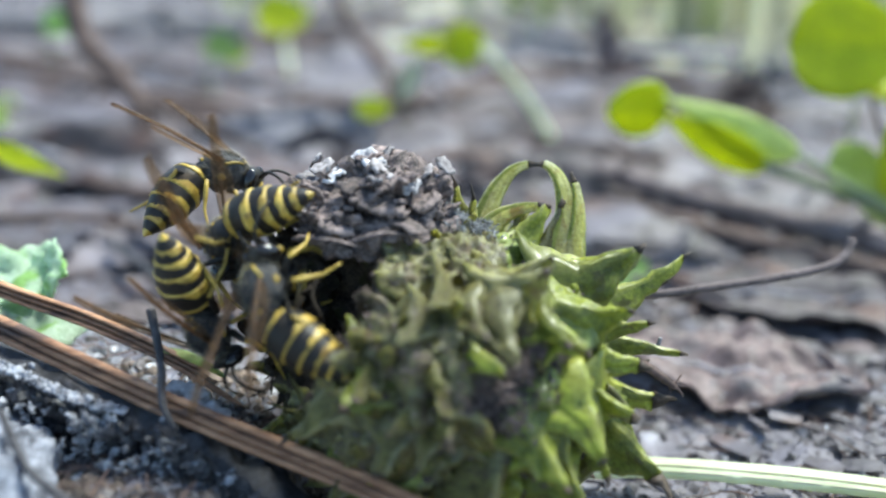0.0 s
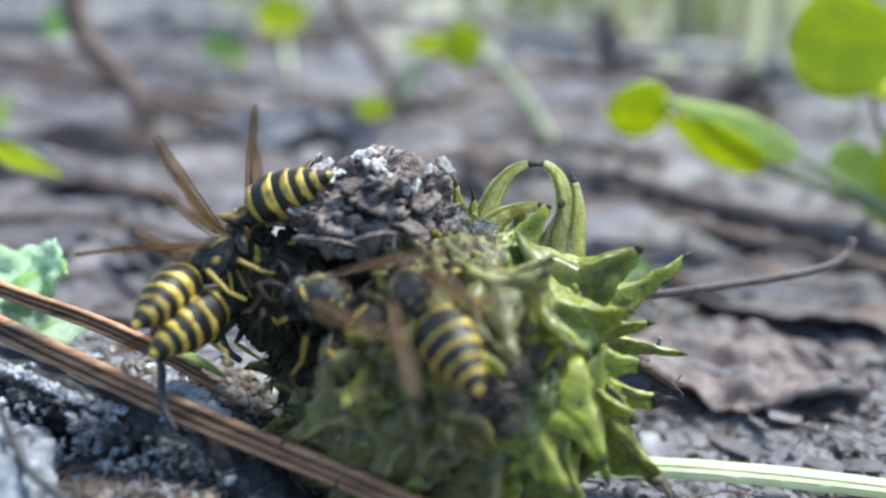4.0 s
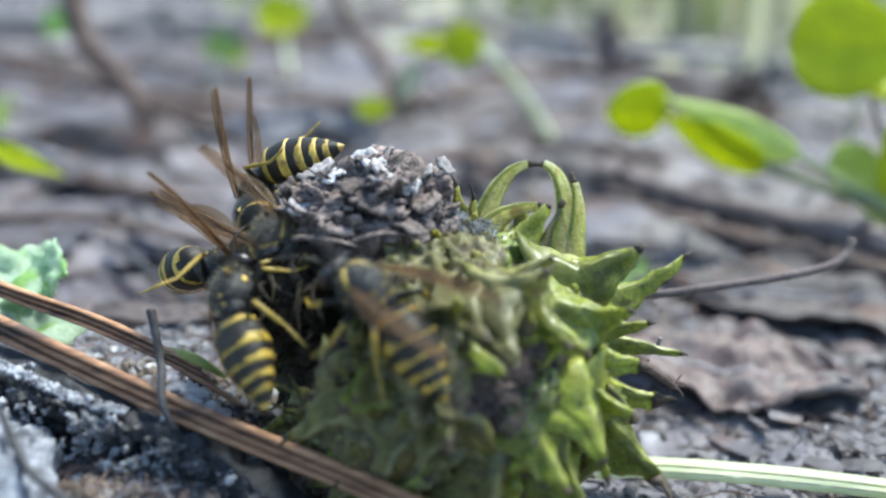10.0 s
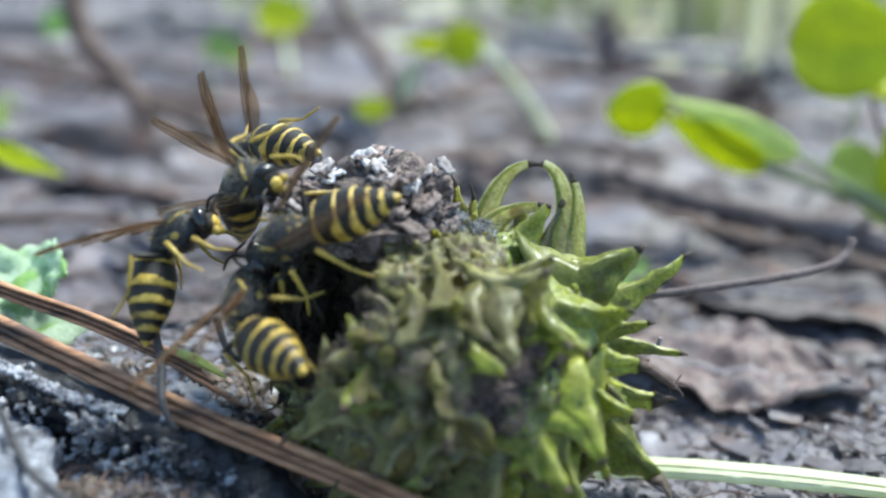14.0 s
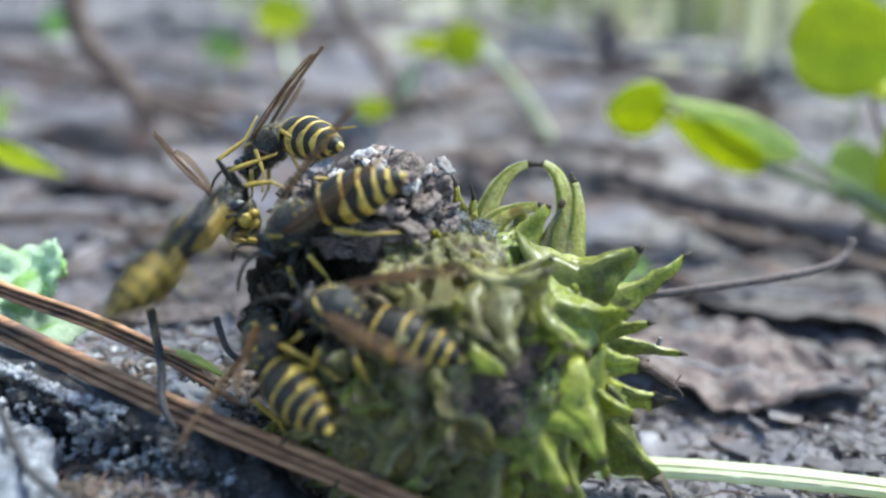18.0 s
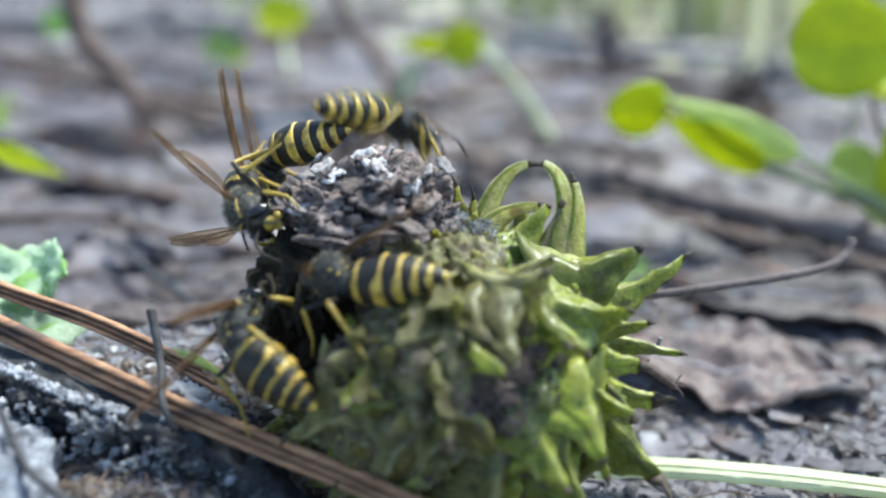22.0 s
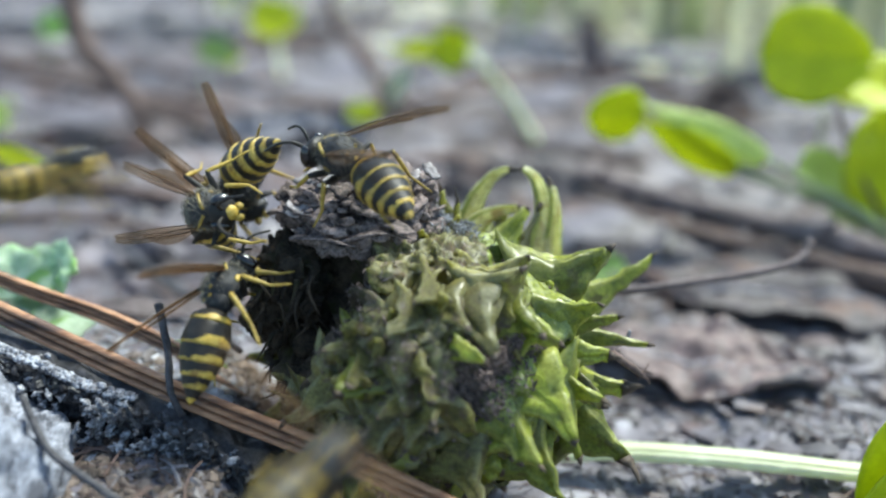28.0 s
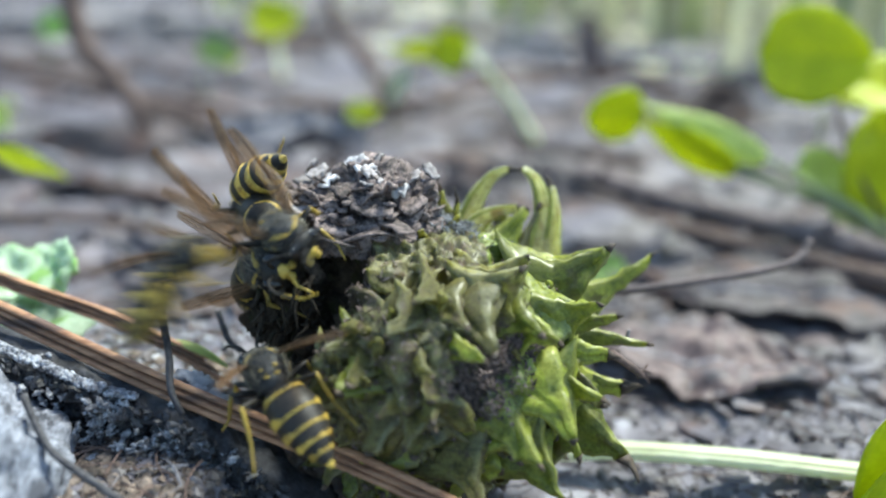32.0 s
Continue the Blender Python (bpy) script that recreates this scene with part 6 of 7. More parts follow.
        (24, 0, -7, 3), (24.25, 8, -32, -26), (24.5, -16, -44, 38), (25, 19, -47, -43), (25.5, 6, -17, -37), (27.5, 0, -16, -3),
        (28, 5, -21, -25), (28.5, 3, -19, -20), (29, -6, -45, 15), (29.5, -4, -33, 12), (30, 0, -1, -2), (30.5, 4, -15, -32),
        (31, 0, -18, -3), (31.5, -6, -27, 26), (32, -2, -33, 8)))
    crawl(2, (
        (0, -11.7, -7.1, 20.3, -60, -52, 107), (0.5, -7.9, -7.1, 23.1, -6, -29, 95), (1, -6.2, -6.3, 25, -17, -37, 134),
        (1.5, -7.2, -6.2, 22.7, -17, 7, 135), (2, -6.9, -5.4, 21.9, -22, 2, 163), (2.5, -6.9, -5.6, 21.3, -20, 11, 144),
        (3, -7.3, -5.8, 20.8, -17, -4, 136), (3.5, -6, -7, 20.5, -22, -11, 160), (5.5, -5.2, -7.5, 22, -21, 18, 144),
        (5.75, -9.1, -7.2, 20.1, -6, 1, 111), (6, -13.1, -6.9, 18.2, 16, -5, 75), (6.5, -8.5, -5.7, 21.1, -12, 5, 119),
        (7, -8.7, -4.5, 21.5, -16, 3, 130), (7.5, -11.5, -5.3, 24.8, 29, -26, 116), (8, -10.6, -5.8, 26.3, 6, -36, 132),
        (8.5, -10.3, -5.1, 25.2, -13, -22, 126), (8.75, -11.8, -5.2, 22.4, -50, 35, 143), (8.88, -12.6, -5.2, 20.9, 22, 62, -130),
        (9, -13.3, -5.3, 19.4, 67, 21, -68), (9.25, -13.1, -4.5, 20, 91, 65, -49), (9.5, -12.9, -3.7, 20.7, -146, 62, 69),
        (9.75, -8, -6.6, 21.5, -51, 33, 149), (10, -3.1, -9.5, 22.3, -21, -24, 152), (10.5, -4.6, -9.7, 21.8, -18, -30, 141),
        (11, 16.2, -6.7, 18.6, 5, 8, 104), (11.2, 51, 3.6, 22.7, -19, -3, 47), (11.4, 85.8, 13.8, 26.8, -24, -29, -8),
        (21.4, -14.6, 41.7, 82.3, -24, -29, -8), (22, -4.6, 11.9, 30, -21, 31, 27), (22.5, -0.7, 9.6, 27, -7, 32, 70),
        (22.75, -0.4, 8.7, 27.4, -17, 30, 108), (23, -0, 7.8, 27.8, -26, 33, 145), (23.25, -0.1, 3.1, 26.9, -75, 65, 152),
        (23.5, -0.2, -1.6, 26, 147, 68, 63), (23.75, 0.1, -2.9, 25.4, -59, 51, -180), (24, 1.2, -4.3, 24.5, -47, -6, -164),
        (24.5, -4.4, -7.5, 22, -18, 0, 140), (25, -2.8, -8.3, 22.8, -18, -10, 144), (25.5, -3.6, -6.9, 23.4, -18, -4, 141),
        (27.5, -5, -9.8, 25.4, -9, -28, 111), (28, -4.5, -2.4, 30.4, -21, -9, 153), (28.5, -5.5, -1.6, 29.7, -21, 5, 153),
        (28.75, -5.4, -1.8, 29.2, 12, 29, -169), (29, -5.3, -1.9, 28.8, 55, 24, -120), (29.5, -11.2, -3.8, 26.7, 1, 49, 159),
        (30, -11.6, -4.4, 25.2, -16, 46, 138), (30.5, -10.1, -5.5, 25, -24, 33, 128), (30.67, -10.2, -5.5, 25, -14, 41, 179),
        (30.83, -10.4, -5.5, 25, -1, 39, -127), (31, -10.5, -5.5, 25, 6, 30, -77), (31.4, -10.9, -4.4, 25, 6, 17, -77),
        (31.6, -11.6, -3.6, 25.3, -18, 6, -41), (31.8, -12.2, -2.8, 25.5, -44, 12, -4), (31.9, -12.3, -2.4, 25.6, -6, 3, -23),
        (32, -12.4, -2, 25.6, 32, 8, -43)), (
        (0, -8, -25, 37), (0.5, -1, -17, 4), (1, 1, 7, 9), (1.5, 1, 5, 14), (2, -1, 23, -4), (2.5, 1, 4, 17), (3, 7, 21, 37),
        (3.5, 0, -5, -6), (5.5, 0, -17, -1), (6, 10, 18, 58), (6.5, -1, -4, 17), (7, 1, -12, -9), (7.5, -2, -13, 18), (8, -0, -1, 7),
        (8.5, 0, 4, 12), (9, -2, -10, 22), (9.5, -0, -8, 1), (10, 2, -13, -20), (10.5, 0, -3, -3), (11, -4, -19, 21), (11.4, -7, -13, 59),
        (21.4, -8, -13, 59), (22, -1, -19, 7), (22.5, 4, -15, -32), (23, 1, -12, -11), (23.5, 0, 1, 1), (24, -5, -19, 28),
        (24.5, 1, -13, -9), (25, -1, -9, 11), (25.5, -0, -7, 2), (27.5, 1, 11, 10), (28, -1, 2, -31), (28.5, 0, -1, -26), (29, -3, -13, 22),
        (29.5, 3, -18, -16), (30, -1, -17, 9), (30.5, -1, -8, 10), (31, -1, -27, 5), (31.4, -0, -17, 1), (31.7, -4, 25, -18),
        (32, 4, -26, -17)))
    crawl(3, (
        (0, -19.3, 6.4, 27, -11, 7, -8), (0.5, -20, 6.3, 26.8, -11, 5, -7), (1, -21.4, 7, 25.9, -15, -2, -4),
        (1.5, -20, 5.4, 22, -27, -17, 12), (1.67, -20.3, 6.4, 21.6, -68, 9, 39), (1.83, -20.6, 7.3, 21.3, -105, 45, 44),
        (2, -20.9, 8.2, 20.9, 166, 68, -13), (2.25, -20.5, 6.7, 21, -90, 41, 40), (2.5, -20, 5.1, 21.1, -40, 5, 21),
        (3, -19.6, 0.2, 19.8, -9, -14, -7), (3.5, -18.8, -1.4, 21, -23, -19, 6), (5.5, -18, -1.6, 20.6, -25, -39, 13),
        (6, -17.3, -4, 19.9, 29, -30, -36), (6.5, -16.2, -4.3, 19.1, 32, -55, 11), (7, -16, -4.2, 19.5, -7, -35, -11),
        (7.5, -16.9, -3.6, 18.3, -26, -50, 15), (8, -16.8, -3.9, 17.5, -35, -51, 28), (8.5, -16.4, -3.4, 18.7, -32, -64, 20),
        (8.94, -16.1, -1.7, 25.6, -22, 2, -3), (9, -18.2, -2.3, 24.1, -22, 2, -3), (9.06, -20.4, -3, 22.6, -22, 2, -3),
        (9.5, -19.7, -1.1, 21.8, -22, -6, 6), (10, -18.5, 0.8, 21.2, -23, 22, 2), (10.5, -18.9, 0.7, 21, -22, -3, 13),
        (10.67, -18.9, 0, 20.2, -77, 13, 20), (10.83, -18.9, -0.6, 19.4, -136, 27, 10), (11, -18.7, -1.3, 18.6, 160, 25, -9),
        (11.17, -19, -1.5, 19, 101, 16, -24), (11.33, -19.1, -1.7, 19.4, 46, -1, -25), (11.5, -19.2, -1.9, 19.8, -9, -12, -11),
        (11.65, -19.4, -1.5, 20.9, 38, -6, -33), (11.79, -19.7, -1, 22, 80, 14, -45), (11.94, -19.9, -0.6, 23.1, 127, 36, -39),
        (12, -18.8, -1.6, 20.6, 127, 36, -39), (12.06, -17.7, -2.6, 18.1, 127, 36, -39), (12.21, -17.8, -2.5, 18.4, 82, 8, -49),
        (12.35, -17.9, -2.3, 18.7, 41, -20, -36), (12.5, -18, -2.2, 19, -13, -29, -4), (13, -21, -4.2, 19.6, -12, -28, -28),
        (13.5, -19.8, -2.7, 20.6, 4, -42, -26), (14, -21.1, -0.7, 22.8, -18, -34, 3), (14.5, -18.8, -1.6, 20.6, -23, -17, -1),
        (16.5, -17.2, 0.2, 19.8, -38, -40, 27), (16.94, -16.8, -8.4, 19.8, -24, -26, -1), (17, -18.8, -8.9, 18.4, -24, -26, -1),
        (17.06, -20.9, -9.5, 17, -24, -26, -1), (17.5, -19.3, -6.6, 18.9, -20, 8, -28), (17.94, -18, -0, 24.5, -0, -48, -20),
        (18, -19.6, -0.8, 22.5, -0, -48, -20), (18.06, -21.1, -1.6, 20.5, -0, -48, -20), (18.5, -19.3, -5.7, 21.1, -31, -51, -8),
        (18.72, -19.8, -10.3, 19.1, -28, -16, -5), (18.94, -20.3, -14.9, 17.1, -23, 19, -1), (19, -18.7, -15.5, 15.6, -23, 19, -1),
        (19.06, -17.1, -16.1, 14.1, -23, 19, -1), (19.28, -18.7, -13.9, 15.5, -28, -20, 2), (19.5, -20.3, -11.7, 17, -41, -58, 13),
        (19.94, -24.6, 3.5, 27.9, -21, -35, -30), (20, -21.8, 3.9, 28.8, -21, -35, -30), (20.06, -19, 4.2, 29.6, -21, -35, -30),
        (20.17, -40.5, 7.5, 28.8, -2, -45, -86), (20.29, -61.9, 10.8, 28, 19, -39, -144), (20.4, -83.4, 14, 27.2, 24, -23, 170),
        (27.4, -82.7, 8.3, 29.5, 24, -22, 169), (27.58, -68.2, 10.1, 27.4, 17, -41, -137), (27.76, -53.8, 11.9, 25.4, -9, -45, -68),
        (27.94, -39.3, 13.7, 23.4, -24, -29, -8), (28, -35.7, 14, 24.2, -24, -29, -8), (28.06, -32.1, 14.2, 24.9, -24, -29, -8),
        (28.5, -29.7, 8.4, 26.5, -22, -14, -7), (28.94, -25.2, 2.7, 28.8, -20, 6, -29), (29, -22.1, 2.5, 28.3, -20, 6, -29),
        (29.06, -19, 2.2, 27.8, -20, 6, -29), (29.5, -31, 7, 28.5, -22, -15, -11), (29.6, -48.2, 7.4, 28.8, -15, -34, -66),
        (29.7, -65.5, 7.9, 29.1, 10, -38, -132), (29.8, -82.7, 8.3, 29.5, 24, -22, 169), (31.2, -68, -5.4, 22.9, 23, -21, 165),
        (31.47, -52.1, -4.4, 22.5, 27, -30, -145), (31.73, -36.2, -3.4, 22.1, 20, -38, -90), (32, -20.4, -2.4, 21.6, 7, -38, -31)), (
        (0, -30, -43, 69), (0.5, -25, -59, 44), (1, -11, -56, 20), (1.5, -15, -29, 55), (1.75, -3, -42, 9), (2, 19, -44, -46),
        (2.5, -19, -48, 42), (3, -12, -21, 59), (3.5, -8, -15, 59), (5.5, -15, -27, 56), (6, 6, -23, -30), (6.25, -2, -4, 47),
        (6.5, 16, 31, 54), (7, -16, -31, 54), (7.5, -9, -16, 59), (8, -7, -13, 59), (8.5, -10, -17, 58), (8.94, -14, -25, 56),
        (9, -14, -25, 56), (9.06, -14, -25, 56), (9.5, -7, -13, 59), (9.75, 1, -22, -5), (10, 14, -19, -71), (10.25, 1, -19, -4),
        (10.5, -4, -7, 60), (10.75, -2, -25, 7), (11, -10, -17, 63), (11.25, -2, -25, 7), (11.5, -4, -7, 60), (11.72, -1, -12, 14),
        (11.94, 4, -14, -32), (12, 4, -14, -32), (12.06, 4, -14, -32), (12.28, -2, -17, 13), (12.5, -8, -15, 59), (13, 0, -9, -5),
        (13.5, -7, -13, 59), (14, -18, -52, 36), (14.5, -7, -13, 59), (16.5, -5, -8, 60), (16.94, 0, 1, 60), (17, 0, 1, 60),
        (17.06, 0, 1, 60), (17.5, 0, 1, 60), (17.94, -2, -3, 60), (18, -2, -3, 60), (18.06, -2, -3, 60), (18.5, -12, -21, 58),
        (18.94, 7, 12, 59), (19, 7, 12, 59), (19.06, 7, 12, 59), (19.5, -12, -22, 57), (19.94, -0, -1, 60), (20, -0, -1, 60),
        (20.06, -0, -1, 60), (20.23, -0, -3, 0), (20.4, 2, -4, -60), (27.4, 2, -4, -60), (27.67, -0, -4, 0), (27.94, -1, -2, 60),
        (28, -1, -2, 60), (28.06, -1, -2, 60), (28.5, -2, -3, 60), (28.94, -12, -22, 57), (29, -12, -22, 57), (29.06, -12, -22, 57),
        (29.5, -2, -3, 60), (29.65, -0, -5, 0), (29.8, 2, -4, -60), (31.2, 1, -2, -60), (31.6, 1, -18, -5), (32, -14, -27, 56)))
    crawl(4, (
        (0, 66.8, -5.6, 16.1, -24, -30, -8), (2.2, 66.8, -5.6, 16.1, -24, -30, -8), (2.35, 34.8, -10.9, 14.9, -33, -13, 48),
        (2.5, 2.8, -16.2, 13.8, -24, 3, 99), (3, 1.3, -13.4, 18, -11, -31, 100), (3.5, 0.3, -9.7, 21.8, -36, -18, 118),
        (5.5, -2, -8.4, 22.4, -18, 1, 139), (6, -2.5, -9.1, 23.4, -21, -18, 156), (6.5, -5.5, -1.9, 25.2, -26, 34, 142),
        (6.61, 6.2, 0.1, 25.9, -29, 21, 99), (6.72, 18, 2, 26.5, -22, 10, 60), (6.9, 48, 7, 27, -24, -20, 0),
        (7.1, 85.8, 13.8, 26.8, -24, -29, -8), (7.6, 85.8, 13.8, 26.8, -24, -29, -8), (10.4, -14.6, 41.7, 82.3, -24, -29, -8),
        (10.6, -10.5, 28.9, 64.9, -40, -16, 48), (10.8, -6.4, 16.1, 47.4, -38, 3, 98), (10.9, -3.9, 9.7, 38.5, -17, 12, 156),
        (11, -1.4, 3.2, 29.7, 1, -1, -147), (11.5, -2.5, 6.6, 27.4, -27, 34, 151), (12, 6.4, 10.5, 26.5, -17, 11, 133),
        (12.5, 0.7, 10.9, 30.1, 15, 11, 132), (13, -6.1, 10.1, 30.9, 24, 27, 175), (13.5, -6.4, 11.7, 32.2, 20, 29, 150),
        (13.73, -9.1, 21.7, 48.9, -16, 28, 88), (13.97, -11.9, 31.7, 65.6, -32, 1, 39), (14.2, -14.6, 41.7, 82.3, -24, -29, -8),
        (15.8, 85.8, 13.8, 26.8, -24, -29, -8), (16.03, 56, 11.7, 26.8, -28, -3, 34), (16.27, 26.3, 9.5, 26.7, -14, 18, 76),
        (16.5, -3.5, 7.3, 26.7, 13, 23, 127), (16.72, -5, 8.1, 28.5, -3, 33, 75), (16.94, -6.6, 8.8, 30.3, -22, 28, 20),
        (17, -3.9, 9.4, 31.8, -22, 28, 20), (17.06, -1.3, 10, 33.4, -22, 28, 20), (17.28, -0.3, 4.2, 29.7, -33, 36, 71),
        (17.5, 0.6, -1.6, 26, -32, 48, 128), (18, -4.7, -9, 21, -22, -10, 160), (18.5, -5.2, -7.9, 20.9, -18, 17, 130),
        (18.72, 26, 2, 25, -20, 0, 60), (18.95, 85.8, 13.8, 26.8, -24, -29, -8), (19.5, 85.8, 13.8, 26.8, -24, -29, -8),
        (19.68, 50, 8, 27, -5, 0, 20), (19.85, 16, -1, 26.5, 20, 40, 10), (20, 1.2, -4.2, 24.8, 38, 63, -12),
        (20.17, -0.3, -4.6, 24.8, -24, 69, -118), (20.33, -1.8, -4.9, 24.8, -38, 45, -180), (20.5, -3.3, -5.3, 24.8, -22, 24, 140),
        (21, -4.7, -8, 23.5, -21, 0, 156), (21.5, -4.7, -7.8, 23.8, -20, 3, 147), (22, -6, -6.2, 22.7, -17, 13, 130),
        (22.5, -6.4, -6.2, 22.7, -17, 7, 135), (23, -5.4, -6.4, 21.9, -17, 18, 128), (23.3, -0.5, -9.7, 21.8, -14, 20, 118),
        (23.5, 7.7, -10.2, 20.8, -8, 8, 108), (24, 6.6, -14, 11.1, 13, 16, 62), (24.5, 7, -13.6, 12.1, -14, 20, 118),
        (24.94, 0.7, -14.7, 20.2, -37, -4, 110), (25, 2, -15.4, 18.4, -37, -4, 110), (25.06, 3.3, -16.1, 16.7, -37, -4, 110),
        (25.5, 14.4, -12, 16.3, -41, -7, 117), (25.7, 40.6, -8.8, 16.2, -41, -23, 58), (25.9, 66.8, -5.6, 16.1, -24, -30, -8),
        (26.9, 67.2, -13.5, 19.5, -24, -31, -9), (27.1, 50.7, -11.7, 21.2, -23, -10, 38), (27.3, 34.2, -10, 23, -6, 4, 84),
        (27.5, 17.7, -8.3, 24.8, 15, 2, 132), (27.75, 3.9, -15.8, 16.3, 7, 2, 71), (27.94, -9.3, -20.1, 12.9, 9, 7, 67),
        (28, -7.3, -19.5, 14.6, 9, 7, 67), (28.06, -5.3, -18.8, 16.3, 9, 7, 67), (28.5, -6.5, -15, 17.7, -18, -7, 98),
        (29, -5.7, -11.4, 21.4, -9, -39, 109), (29.28, 30.6, -12.7, 19.7, -14, -31, 49), (29.5, 67.2, -13.5, 19.5, -24, -31, -9),
        (30.5, 67.2, -13.5, 19.5, -24, -31, -9), (30.67, 44.6, -13.6, 18, -40, -16, 45), (30.83, 21.9, -13.8, 16.5, -38, 4, 93),
        (31, -0.7, -14, 15.1, -21, 17, 143), (31.4, 8.3, -8.1, 24.7, 13, 33, 126), (31.53, 34.4, -3.5, 26.6, -19, 25, 72),
        (31.67, 60.4, 1.1, 28.5, -31, -2, 31), (31.8, 86.5, 5.7, 30.3, -24, -29, -9), (32, 86.5, 5.7, 30.3, -24, -29, -9)), (
        (0, -7, -13, 59), (2.2, -7, -13, 59), (2.5, -0, -27, 1), (3, 1, -18, -9), (3.5, -0, 1, -5), (5.5, 0, -5, -8), (6, 1, -11, -14),
        (6.5, 0, 0, 6), (7, -2, -16, 16), (7.6, -7, -13, 59), (10.4, -8, -13, 59), (10.7, -4, -34, 13), (11, 35, -52, -65),
        (11.5, 3, -15, -20), (12, 2, -18, -15), (12.5, -7, -26, 30), (13, 0, -50, -1), (13.5, -9, -37, 27), (14.2, -8, -13, 59),
        (15.8, -7, -13, 59), (16.5, -3, -16, 18), (16.94, -1, -32, 3), (17, -1, -32, 3), (17.06, -1, -32, 3), (17.5, -0, -7, 7),
        (18, 0, -2, -2), (18.5, -5, -39, 15), (19, 3, 15, 23), (20, -3, -14, 27), (20.5, 0, 3, 12), (21, 0, -13, -2), (21.5, -1, -4, 15),
        (22, -3, -10, 33), (22.5, -3, -9, 30), (23, -2, -10, 24), (23.3, -2, -20, 12), (23.5, -3, -27, 12), (24, 1, -8, -20),
        (24.5, -2, -18, 14), (24.94, 0, -15, -0), (25, 0, -15, -0), (25.06, 0, -15, -0), (25.5, -0, -8, 5), (25.9, -7, -13, 59),
        (26.9, -7, -13, 59), (27.5, -3, -11, 28), (27.75, 2, -14, -17), (27.94, 2, -18, -12), (28, 2, -18, -12), (28.06, 2, -18, -12),
        (28.5, 2, -26, -10), (29, -4, -16, 28), (29.5, -7, -13, 59), (30.5, -7, -13, 59), (31, 1, 13, 7), (31.4, -1, -4, 15),
        (31.8, -7, -13, 59), (32, -7, -13, 59)))
